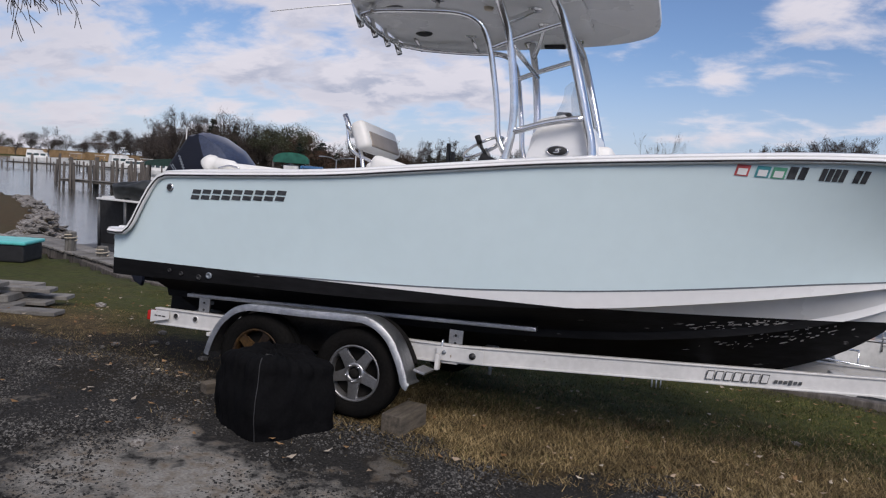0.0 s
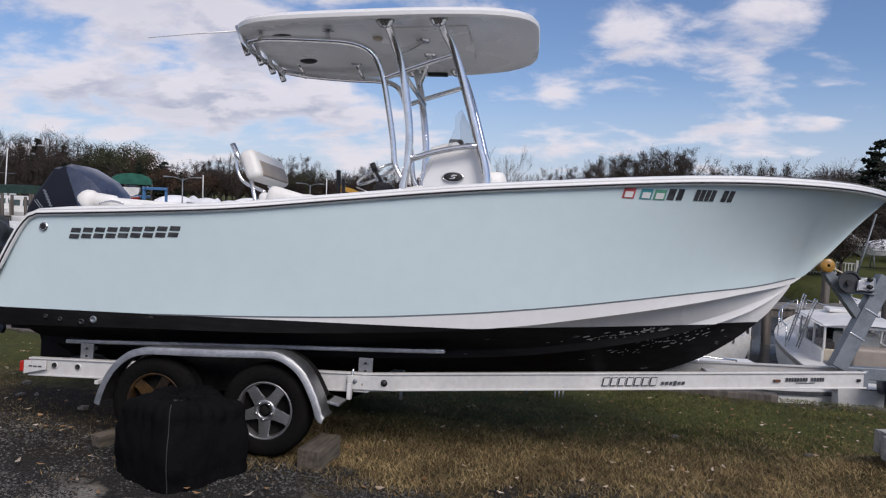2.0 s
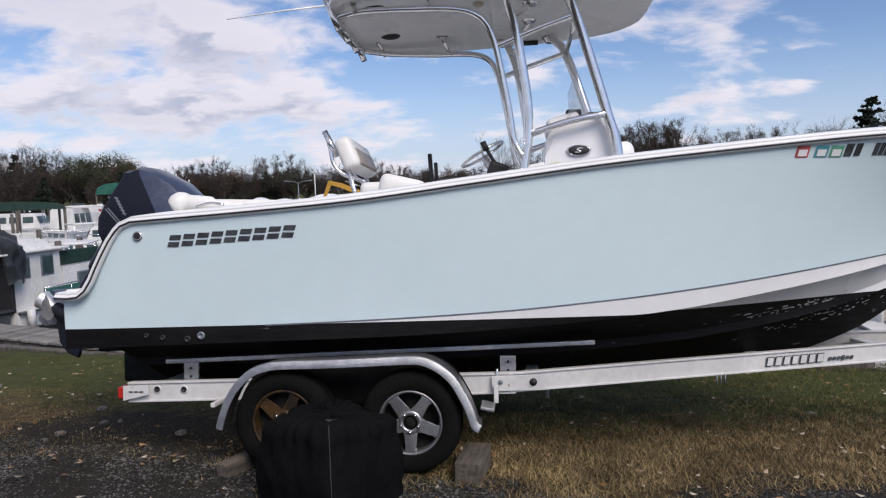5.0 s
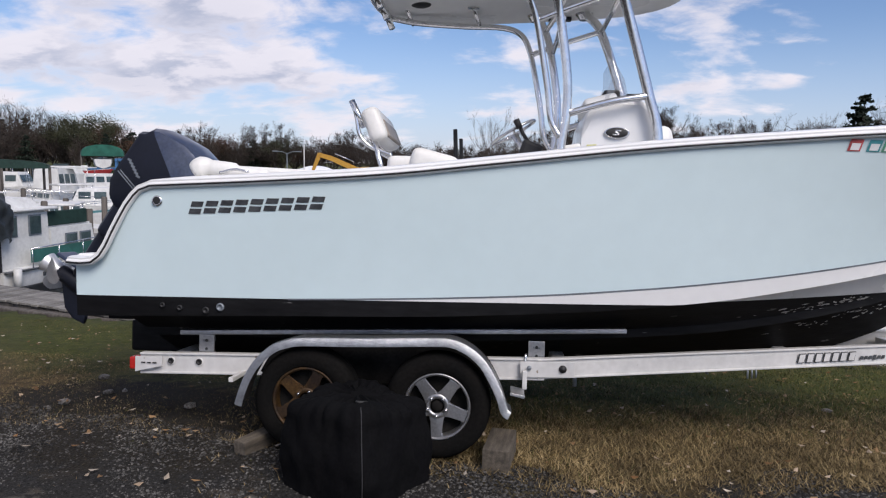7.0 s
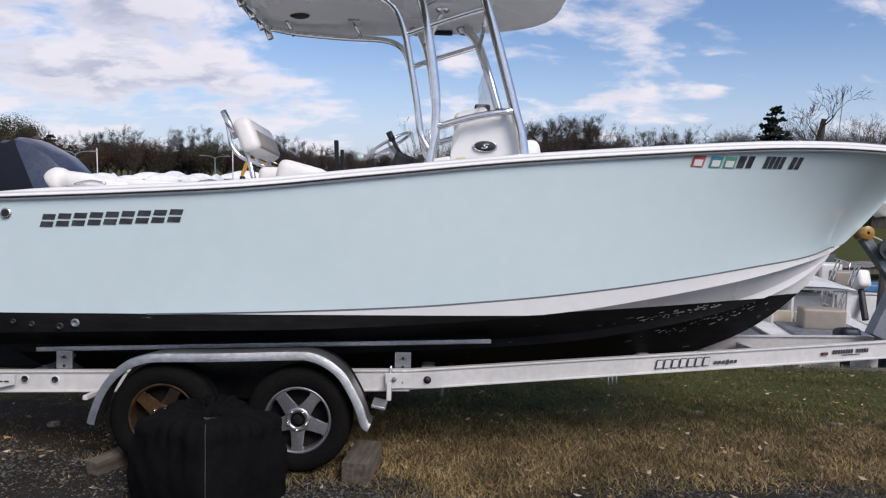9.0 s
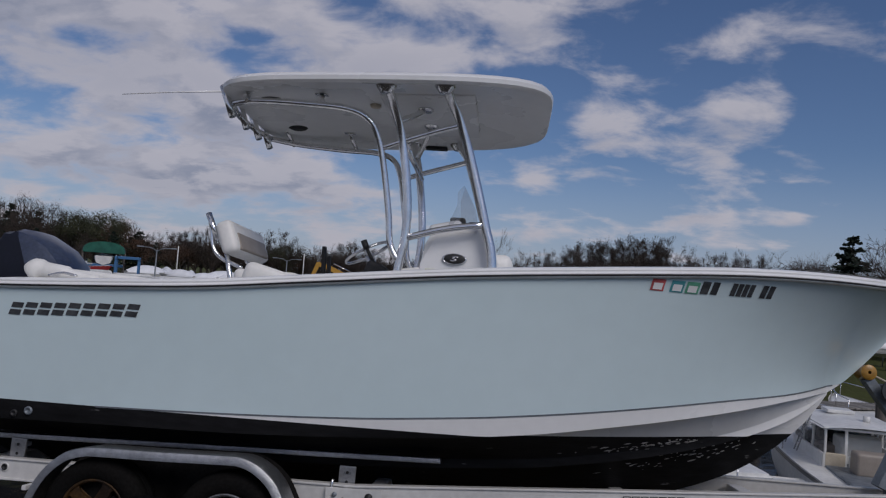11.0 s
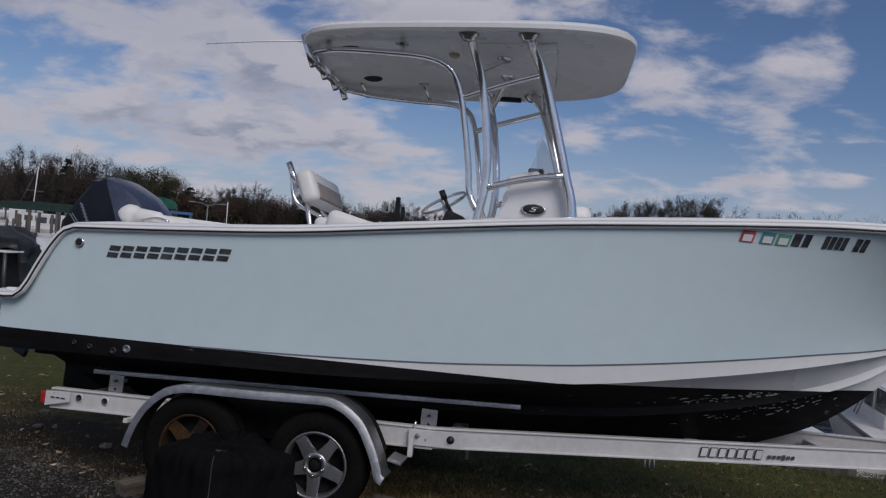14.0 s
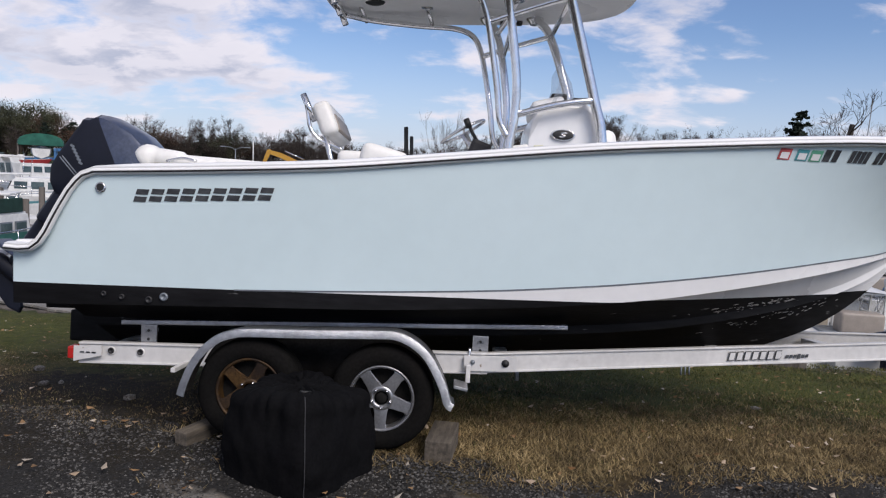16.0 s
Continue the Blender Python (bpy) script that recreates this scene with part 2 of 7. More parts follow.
M_PILE_GREY = mat("weathered_post", (0.19, 0.18, 0.16), 0.9, var=0.2, scale=5, second=(0.10, 0.093, 0.082), bump=0.4, bscale=18, stretch=(4, 4, 0.6))
M_PILE = mat("piling_wood", (0.13, 0.115, 0.10), 0.9, var=0.2, scale=3, second=(0.06, 0.052, 0.045), bump=0.4, bscale=15, stretch=(4, 4, 0.6))
M_BARK = mat("bark", (0.075, 0.062, 0.052), 0.95, var=0.25, scale=3, second=(0.04, 0.033, 0.028))
M_TWIG = mat("winter_twigs", (0.055, 0.041, 0.033), 0.95, var=0.25, scale=1.2, second=(0.024, 0.019, 0.015))
M_RUSSET = mat("russet_leaves", (0.085, 0.044, 0.024), 0.9, var=0.3, scale=0.6, second=(0.04, 0.025, 0.015))
M_OLIVE = mat("olive_leaves", (0.056, 0.058, 0.026), 0.9, var=0.3, scale=0.6, second=(0.026, 0.031, 0.015))
M_PINE = mat("conifer_needles", (0.018, 0.032, 0.018), 0.9, var=0.3, scale=1.0, second=(0.010, 0.018, 0.011))
M_MARSH = mat("marsh_reeds", (0.30, 0.20, 0.10), 0.95, var=0.25, scale=0.4, second=(0.20, 0.13, 0.065))
M_RUST = mat("rusted_lens", (0.055, 0.020, 0.012), 0.6, var=0.3, scale=60, second=(0.14, 0.05, 0.02))
M_TAG = mat("faded_yellow_tag", (0.62, 0.60, 0.30), 0.6, var=0.1, scale=20)
M_RED_PAINT = mat("red_paint", (0.35, 0.03, 0.03), 0.45)
M_BLUE_PAINT = mat("blue_paint", (0.05, 0.16, 0.34), 0.45)
M_EXCAVATOR = mat("excavator_yellow", (0.50, 0.27, 0.03), 0.5, var=0.12)
M_ROOF = mat("grey_roof", (0.30, 0.30, 0.31), 0.7, var=0.1)
M_SHED = mat("creosoted_boards", (0.030, 0.023, 0.018), 0.9, var=0.2, scale=1.5, second=(0.018, 0.014, 0.011), vary=0.2)
M_TAN = mat("tan_boat_stripe", (0.33, 0.19, 0.10), 0.5)
M_STICK_RED = mat("sticker_red", (0.55, 0.10, 0.10), 0.5)
M_STICK_TEAL = mat("sticker_teal", (0.07, 0.30, 0.33), 0.5)
M_STICK_GREEN = mat("sticker_green", (0.12, 0.38, 0.25), 0.5)


def water_material():
    m = bpy.data.materials.new("creek_water")
    m.use_nodes = True
    n, l = m.node_tree.nodes, m.node_tree.links
    b = n["Principled BSDF"]
    b.inputs["Base Color"].default_value = (0.045, 0.05, 0.05, 1)
    b.inputs["Roughness"].default_value = 0.12
    tc = n.new("ShaderNodeTexCoord")
    mp = n.new("ShaderNodeMapping")
    mp.inputs["Scale"].default_value = (1, 2.4, 1)
    l.new(tc.outputs["Object"], mp.inputs[0])
    t = n.new("ShaderNodeTexNoise")
    t.inputs["Scale"].default_value, t.inputs["Detail"].default_value = 1.6, 6
    l.new(mp.outputs[0], t.inputs["Vector"])
    bp = n.new("ShaderNodeBump")
    bp.inputs["Strength"].default_value, bp.inputs["Distance"].default_value = 0.5, 0.05
    l.new(t.outputs["Fac"], bp.inputs["Height"])
    l.new(bp.outputs[0], b.inputs["Normal"])
    return m


M_WATER = water_material()


def ground_material():
    """Gravel, turf and dry straw by the attribute 'turf' (metres past the turf's edge), with noise breaking up the edges."""
    m = bpy.data.materials.new("gravel_and_turf")
    m.use_nodes = True
    n, l = m.node_tree.nodes, m.node_tree.links
    b = n["Principled BSDF"]
    b.inputs["Roughness"].default_value = 0.95
    b.inputs["Specular IOR Level"].default_value = 0.2
    tc = n.new("ShaderNodeTexCoord")

    def tex(s, d, kind="ShaderNodeTexNoise"):
        t = n.new(kind)
        t.inputs["Scale"].default_value = s
        if kind == "ShaderNodeTexNoise":
            t.inputs["Detail"].default_value = d
        l.new(tc.outputs["Object"], t.inputs["Vector"])
        return t.outputs[0]

    def rng(v, a, b2, c=0.0, d=1.0):
        r = n.new("ShaderNodeMapRange")
        for k, x in zip(("From Min", "From Max", "To Min", "To Max"), (a, b2, c, d)):
            r.inputs[k].default_value = x
        l.new(v, r.inputs["Value"])
        return r.outputs[0]

    def mix(f, a, b2):
        x = n.new("ShaderNodeMixRGB")
        for i, v in ((0, f), (1, a), (2, b2)):
            if isinstance(v, tuple):
                x.inputs[i].default_value = (*v, 1)
            else:
                l.new(v, x.inputs[i])
        return x.outputs[0]

    def add(a, b2, op="ADD"):
        x = n.new("ShaderNodeMath")
        x.operation = op
        for i, v in enumerate((a, b2)):
            if isinstance(v, (int, float)):
                x.inputs[i].default_value = v
            else:
                l.new(v, x.inputs[i])
        return x.outputs[0]

    at = n.new("ShaderNodeAttribute")
    at.attribute_name = "turf"
    pale = n.new("ShaderNodeAttribute")
    pale.attribute_name = "pale"
    n1, n2, n3, n4 = tex(1.7, 6), tex(9.0, 6), tex(55.0, 4), tex(0.6, 3)
    gravel = mix(rng(n3, 0.35, 0.68), (0.007, 0.0067, 0.0065), (0.038, 0.0365, 0.034))
    gravel = mix(rng(n2, 0.35, 0.7), gravel, (0.019, 0.0175, 0.0155))
    gravel = mix(rng(add(n1, rng(n4, 0.3, 0.7, -0.12, 0.12)), 0.52, 0.66), gravel, (0.022, 0.017, 0.012))
    paved = mix(rng(n3, 0.3, 0.7), (0.17, 0.163, 0.148), (0.28, 0.268, 0.24))
    paved = mix(rng(n2, 0.45, 0.75), paved, (0.11, 0.080, 0.052))
    pf = rng(add(add(pale.outputs["Fac"], rng(n1, 0.3, 0.7, -0.55, 0.55)), rng(n2, 0.3, 0.7, -0.35, 0.35)), 0.25, 0.75)
    gravel = mix(pf, gravel, paved)
    # bare dirt by the wheels, its colour also holding the boat's shade
    dirt_shade = n.new("ShaderNodeAttribute")
    dirt_shade.attribute_name = "soil_shade"
    shaded_earth = mix(rng(n3, 0.35, 0.7), (0.009, 0.0075, 0.0055), (0.026, 0.021, 0.014))
    df = rng(add(add(dirt_shade.outputs["Fac"], rng(n1, 0.3, 0.7, -0.35, 0.35)), rng(n2, 0.3, 0.7, -0.25, 0.25)), 0.3, 0.8)
    straw = mix(rng(n2, 0.35, 0.65), (0.085, 0.059, 0.027), (0.042, 0.030, 0.015))
    green = mix(rng(n2, 0.35, 0.65), (0.066, 0.075, 0.016), (0.038, 0.044, 0.010))
    edge = add(at.outputs["Fac"], rng(n1, 0.3, 0.7, -0.35, 0.35))
    edge = add(edge, rng(n2, 0.3, 0.7, -0.18, 0.18))
    turf = mix(rng(edge, 0.75, 1.6), straw, green)
    turf = mix(rng(add(n1, n4), 0.98, 1.22, 0.0, 0.55), turf, (0.060, 0.055, 0.022))
    l.new(mix(df, mix(rng(edge, -0.08, 0.10), gravel, turf), shaded_earth), b.inputs["Base Color"])
    bp = n.new("ShaderNodeBump")
    bp.inputs["Strength"].default_value, bp.inputs["Distance"].default_value = 0.8, 0.02
    l.new(add(n2, n3), bp.inputs["Height"])
    l.new(bp.outputs[0], b.inputs["Normal"])
    return m


M_GROUND = ground_material()


def blade_material(name, a, b2, c):
    """Grass blades that vary from blade to blade."""
    m = bpy.data.materials.new(name)
    m.use_nodes = True
    n, l = m.node_tree.nodes, m.node_tree.links
    b = n["Principled BSDF"]
    b.inputs["Roughness"].default_value = 0.8
    b.inputs["Specular IOR Level"].default_value = 0.25
    g = n.new("ShaderNodeNewGeometry")
    r = n.new("ShaderNodeValToRGB")
    r.color_ramp.elements[0].color, r.color_ramp.elements[1].color = (*a, 1), (*c, 1)
    e = r.color_ramp.elements.new(0.5)
    e.color = (*b2, 1)
    l.new(g.outputs["Random Per Island"], r.inputs[0])
    tc, t, mr, hs = n.new("ShaderNodeTexCoord"), n.new("ShaderNodeTexNoise"), n.new("ShaderNodeMapRange"), n.new("ShaderNodeHueSaturation")
    t.inputs["Scale"].default_value, t.inputs["Detail"].default_value = 2.3, 4
    mr.inputs["From Min"].default_value, mr.inputs["From Max"].default_value = 0.35, 0.65
    mr.inputs["To Min"].default_value, mr.inputs["To Max"].default_value = 0.55, 1.2
    l.new(tc.outputs["Object"], t.inputs["Vector"]), l.new(t.outputs["Fac"], mr.inputs["Value"])
    l.new(mr.outputs[0], hs.inputs["Value"]), l.new(r.outputs[0], hs.inputs["Color"])
    l.new(hs.outputs[0], b.inputs["Base Color"])
    return m


M_STRAW_BLADES = blade_material("straw_blades", (0.030, 0.023, 0.011), (0.165, 0.117, 0.050), (0.38, 0.29, 0.15))
M_GREEN_BLADES = blade_material("green_blades", (0.034, 0.041, 0.009), (0.076, 0.088, 0.019), (0.18, 0.145, 0.055))
M_PEBBLES = blade_material("gravel_stones", (0.007, 0.0068, 0.0066), (0.029, 0.028, 0.0265), (0.14, 0.134, 0.125))
M_LITTER = blade_material("dead_leaves", (0.16, 0.08, 0.03), (0.26, 0.16, 0.08), (0.50, 0.44, 0.36))

# ---------------------------------------------------------------- mesh helpers


def finish(name, bm, material, smooth=False):
    me = bpy.data.meshes.new(name)
    bm.normal_update()
    bm.to_mesh(me)
    bm.free()
    for mm in (material if isinstance(material, (list, tuple)) else [material]):
        me.materials.append(mm)
    if smooth:
        me.shade_smooth()
        me.set_sharp_from_angle(angle=radians(38))
    return me


def part(name, bm, material, parent, label="", smooth=False, m=None):
    """Links a bmesh as one mesh object under a thing or a part."""
    ob = new(name, finish(name, bm, material, smooth))
    ob.parent = parent
    if m is not None:
        ob.matrix_basis = m
    return tagged(ob, label)


def shared(name, me, parent, m, label=""):
    """One more part on an existing mesh."""
    ob = new(name, me)
    ob.parent = parent
    ob.matrix_basis = m
    return tagged(ob, label)


def thing(name, label, category, m=None, group="", kind=""):
    ob = new(name)
    ob.empty_display_size = 0.1
    if m is not None:
        ob.matrix_basis = m
    return tagged(ob, label, category, group, kind)


def single(name, bm, material, label, category, m=None, group="", kind="", smooth=False):
    ob = new(name, finish(name, bm, material, smooth))
    if m is not None:
        ob.matrix_basis = m
    return tagged(ob, label, category, group, kind)


def add_box(bm, size, m=None, bevel=0.0, seg=2):
    m = m if m is not None else Matrix()
    g = bmesh.ops.create_cube(bm, size=1.0, matrix=m @ Matrix.Diagonal((*size, 1)))
    if bevel:
        es = {e for v in g["verts"] for e in v.link_edges}
        bmesh.ops.bevel(bm, geom=list(es), offset=bevel, segments=seg, affect="EDGES", profile=0.6)
    return bm


def box(size, m=None, bevel=0.0, seg=2):
    return add_box(bmesh.new(), size, m, bevel, seg)


def smooth_path(pts, steps=8):
    """Catmull-Rom through the points."""
    p = [Vector(q) for q in pts]
    p = [2 * p[0] - p[1]] + p + [2 * p[-1] - p[-2]]
    out = []
    for i in range(1, len(p) - 2):
        for k in range(steps):
            t = k / steps
            a, b, c, d = p[i - 1], p[i], p[i + 1], p[i + 2]
            out.append(0.5 * ((2 * b) + (c - a) * t + (2 * a - 5 * b + 4 * c - d) * t * t + (3 * b - a - 3 * c + d) * t ** 3))
    out.append(p[-2])
    return out


def add_tube(bm, pts, r, sides=10, cap=True):
    """A round tube along points; r is a number or one for each point."""
    pts = [Vector(p) for p in pts]
    rs = r if isinstance(r, (list, tuple)) else [r] * len(pts)
    rings, ref = [], None
    for i, p in enumerate(pts):
        t = (pts[min(i + 1, len(pts) - 1)] - pts[max(i - 1, 0)]).normalized()
        if ref is None:
            ref = t.orthogonal().normalized()
        ref = (ref - t * ref.dot(t)).normalized()
        s = t.cross(ref)
        rings.append([bm.verts.new(p + rs[i] * (math.cos(a) * ref + math.sin(a) * s)) for a in (2 * math.pi * k / sides for k in range(sides))])
    for a, b in zip(rings, rings[1:]):
        for k in range(sides):
            f = bm.faces.new((a[k], a[(k + 1) % sides], b[(k + 1) % sides], b[k]))
            f.smooth = True
    if cap:
        bm.faces.new(rings[0][::-1]), bm.faces.new(rings[-1])
    return bm


def tube(pts, r, sides=10, steps=0):
    return add_tube(bmesh.new(), smooth_path(pts, steps) if steps else pts, r, sides)


def add_lathe(bm, profile, sides=32, m=None, smooth=True):
    """profile: (radius, height) pairs, turned about z."""
    m = m if m is not None else Matrix()
    rings = [[bm.verts.new(m @ Vector((r * math.cos(a), r * math.sin(a), h))) for a in (2 * math.pi * k / sides for k in range(sides))] for r, h in profile]
    for a, b in zip(rings, rings[1:]):
        for k in range(sides):
            f = bm.faces.new((a[k], a[(k + 1) % sides], b[(k + 1) % sides], b[k]))
            f.smooth = smooth
    return bm


def add_prism(bm, outline, depth, m=None, bevel=0.0, seg=2):
    """A flat outline in x, y raised by depth along z."""
    m = m if m is not None else Matrix()
    a = [bm.verts.new(m @ Vector((x, y, 0))) for x, y in outline]
    b = [bm.verts.new(m @ Vector((x, y, depth))) for x, y in outline]
    k = len(a)
    f0, f1 = bm.faces.new(a[::-1]), bm.faces.new(b)
    for i in range(k):
        bm.faces.new((a[i], a[(i + 1) % k], b[(i + 1) % k], b[i]))
    if bevel:
        bmesh.ops.bevel(bm, geom=list(f0.edges) + list(f1.edges), offset=bevel, segments=seg, affect="EDGES", profile=0.6)
    return bm


def prism(outline, depth, m=None, bevel=0.0):
    return add_prism(bmesh.new(), outline, depth, m, bevel)


def add_grid(bm, curves, smooth=True, flip=False, close=False):
    """A skin across curves that have the same number of points."""
    rows = [[bm.verts.new(p) for p in c] for c in curves]
    for a, b in zip(rows, rows[1:]):
        for k in range(len(a) if close else len(a) - 1):
            q = (a[k], a[(k + 1) % len(a)], b[(k + 1) % len(a)], b[k])
            f = bm.faces.new(q[::-1] if flip else q)
            f.smooth = smooth
    return bm


def weld(bm, d=1e-4):
    bmesh.ops.remove_doubles(bm, verts=bm.verts[:], dist=d)
    bmesh.ops.dissolve_degenerate(bm, edges=bm.edges[:], dist=d)
    return bm


def hermite(xs, ys):
    xs, ys = np.array(xs, float), np.array(ys, float)
    d = np.gradient(ys, xs)

    def f(x):
        x = float(min(max(x, xs[0]), xs[-1]))
        i = int(min(max(np.searchsorted(xs, x) - 1, 0), len(xs) - 2))
        h = xs[i + 1] - xs[i]
        t = (x - xs[i]) / h
        return float((2 * t ** 3 - 3 * t * t + 1) * ys[i] + (t ** 3 - 2 * t * t + t) * h * d[i] + (-2 * t ** 3 + 3 * t * t) * ys[i + 1] + (t ** 3 - t * t) * h * d[i + 1])
    return f


def lin(xs, ys):
    return lambda x: float(np.interp(x, xs, ys))


rng = random.Random(7)

# ---------------------------------------------------------------- lie of the land
WATER_Z = -1.7
turf_edge = lin([-14, -6.6, -5.3, -4.7, -3.76, -2.6, -1.96, -1.5, -0.8, -0.5, 0.1, 0.6, 1.0, 1.6, 4.0, 9.0], [0.9, -0.15, -0.58, -0.72, -0.85, -1.0, -1.2, -1.45, -1.5, -1.38, -1.12, -1.02, -0.95, -1.0, -1.0, -0.9])
bank_edge = lin([-60, -30, -22, -15, -10, -7.5, -2.0, 3.0, 5.0, 14, 60], [34, 20, 14.2, 7.0, 5.0, 4.3, 3.9, 3.6, 3.7, 4.2, 8])
far_shore = lin([-180, -75, -62, -50, -42, -36, -30, -24, -10, 0, 12, 20, 24, 40, 60, 180], [14, 14, 300, 320, 280, 150, 92, 76, 70, 64, 50, 34, 26, 24, 22, 18])
OX, OY = -1.0, -5.7


def near_z(x, y):
    z = -0.031 * max(0.0, x + 2.5) if x < 3 else -0.1705 - 0.015 * (x - 3)
    z += 0.25 * math.exp(-((x - 3.1) / 0.75) ** 2 - ((y + 0.05) / 0.6) ** 2)   # hump under the tongue
    return z - 0.0875 * max(0.0, min(y + 1.3, 6.0))


def ground_z(x, y):
    d, az = math.hypot(x - OX, y - OY), math.degrees(math.atan2(x - OX, y - OY))
    past_bank, short = y - bank_edge(x), far_shore(az) - d
    if past_bank < 0:
        return near_z(x, max(y, -40))
    if short > 0:
        return max(-3.0, near_z(x, y) - 3 * past_bank) if past_bank < 1 else max(-3.0, -1.75 - 0.35 * short)
    return min(-1.75 - 0.5 * short, -1.2 + 0.008 * (-short))if -short < 1.2 else min(-1.2 + 0.008 * (-short), 1.2)


def soil_shade(x, y):
    """Bare brown dirt round the trailer's wheels, darkened to stand for the boat's shade."""
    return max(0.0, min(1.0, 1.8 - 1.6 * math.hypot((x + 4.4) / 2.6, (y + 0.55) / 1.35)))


def build_ground():
    """One sheet from the feet of the camera to the horizon."""
    azs = np.concatenate([np.arange(-180, -70, 6), np.arange(-70, 60, 0.8), np.arange(60, 180, 6)])
    rs = [0.0]
    r = 0.6
    while r < 4000:
        rs.append(r)
        r *= 1.035 if r < 16 else (1.06 if r < 200 else 1.25)
    bm = bmesh.new()
    turf, pale, dirt_shade = (bm.verts.layers.float.new(k) for k in ("turf", "pale", "soil_shade"))

    def vert(x, y):
        z = ground_z(x, y)
        near = math.hypot(x - OX, y - OY) < 14
        if near:
            z += 0.012 * noise.noise(Vector((x * 1.3, y * 1.3, 0))) + 0.006 * noise.noise(Vector((x * 5, y * 5, 2)))
        v = bm.verts.new((x, y, z))
        v[turf] = min(y - turf_edge(x), 0.45) if -40 < x < -12.8 else y - turf_edge(x)
        v[dirt_shade] = soil_shade(x, y) if near else 0.0
        v[pale] = max(0.0, 1.0 - math.hypot((x + 2.45) / 1.35, (y + 2.75) / 0.95) ** 2) if x < 4 else 0.0
        return v

    centre = vert(OX, OY)
    rings = []
    for r in rs[1:]:
        rings.append([vert(OX + r * math.sin(radians(a)), OY + r * math.cos(radians(a))) for a in azs])
    k = len(azs)
    for i in range(k):
        bm.faces.new((centre, rings[0][(i + 1) % k], rings[0][i]))
    for a, b in zip(rings, rings[1:]):
        for i in range(k):
            f = bm.faces.new((a[i], a[(i + 1) % k], b[(i + 1) % k], b[i]))
            f.smooth = True
    bmesh.ops.recalc_face_normals(bm, faces=bm.faces[:])
    return single("ground", bm, M_GROUND, "grey gravel lot running into straw-coloured and green turf", "ground", kind="structure")


build_ground()
bmw = bmesh.new()
bmesh.ops.create_grid(bmw, x_segments=4, y_segments=4, size=1500)
single("water", bmw, M_WATER, "grey-green rippled creek water of the marina", "water", pose(0, 0, WATER_Z), kind="structure")

# ---------------------------------------------------------------- the boat on its trailer: common lean towards the water
PIVOT = -1.265
RIG = pose(-2.5, 0, 0, 0, 0.3, 0) @ pose(2.5, PIVOT, 0, -5, 0, 0) @ pose(0, -PIVOT, 0)

sheer_main = hermite([-4.03, -3.26, -2.45, -1.72, -0.83, 0.04, 0.5, 0.96, 1.6, 2.1, 2.58], [1.67, 1.715, 1.775, 1.86, 1.965, 2.045, 2.085, 2.12, 2.15, 2.165, 2.165])
NOTCH = [(-4.62, 1.15), (-4.52, 1.146), (-4.44, 1.155), (-4.38, 1.20), (-4.335, 1.268), (-4.29, 1.36), (-4.245, 1.445), (-4.19, 1.54), (-4.14, 1.605), (-4.10, 1.643), (-4.03, 1.668)]
notch = lin([p[0] for p in NOTCH], [p[1] for p in NOTCH])
sheer_z = lambda x: notch(x) if x < -4.03 else sheer_main(x)
sheer_y = hermite([-4.62, -4.1, -3.0, -1.5, -0.3, 0.4, 1.0, 1.5, 1.9, 2.2, 2.42, 2.52, 2.58], [1.06, 1.10, 1.15, 1.165, 1.15, 1.105, 1.02, 0.87, 0.66, 0.445, 0.23, 0.11, 0.0])
chine_y = hermite([-4.5, -2.0, -0.7, 0.2, 0.6, 1.0, 1.3, 1.6, 1.86], [1.0, 1.03, 1.01, 0.90, 0.795, 0.64, 0.48, 0.26, 0.0])
chine_z = hermite([-4.5, -3.2, -2.0, -0.7, -0.27, 0.11, 0.52, 0.98, 1.52, 1.86], [0.785, 0.835, 0.88, 0.987, 1.043, 1.108, 1.18, 1.267, 1.378, 1.438])
keel_fair = hermite([-4.5, -1.0, 0.0, 0.5, 0.88, 1.3, 1.56, 1.75, 1.86], [0.37, 0.38, 0.44, 0.54, 0.66, 0.86, 1.06, 1.26, 1.425])
keel_z = lambda x: keel_fair(x) if x > -4.32 else 0.68      # stepped stern
stem_z = hermite([1.86, 1.95, 2.12, 2.35, 2.58], [1.438, 1.505, 1.67, 1.93, 2.165])
blue_z = hermite([-4.5, -3.1, -2.18, -1.67, -1.31, -0.96, -0.6, -0.28, 0.1, 0.5, 0.98, 1.52, 1.95], [0.915, 0.952, 0.992, 1.022, 1.049, 1.083, 1.12, 1.16, 1.212, 1.272, 1.345, 1.42, 1.505])
paint_z = lin([-4.5, -0.65, 1.45, 1.86], [0.927, 0.998, 1.108, 1.130])
flare = lin([-4.5, -0.5, 0.5, 1.2, 2.0, 2.58], [0.95, 1.0, 1.12, 1.45, 1.6, 1.4])
low_y = lambda x: chine_y(x) if x < 1.86 else 0.0
low_z = lambda x: chine_z(x) if x < 1.86 else stem_z(x)


def side_y(x, z):
    zl, zs, yl, ys = low_z(x), (sheer_main(x) if x > -4.1 else sheer_main(-4.1)), low_y(x), sheer_y(x)
    s = min(max((z - zl) / max(zs - zl, 1e-4), 0.0), 1.0)
    return yl + (ys - yl) * s ** flare(x)


STATIONS = [-4.59, -4.5, -4.45, -4.4, -4.37, -4.34, -4.3, -4.26, -4.22, -4.18, -4.14, -4.1, -4.06] + list(np.linspace(-4.0, 1.8, 60)) + list(np.linspace(1.86, 2.575, 22))
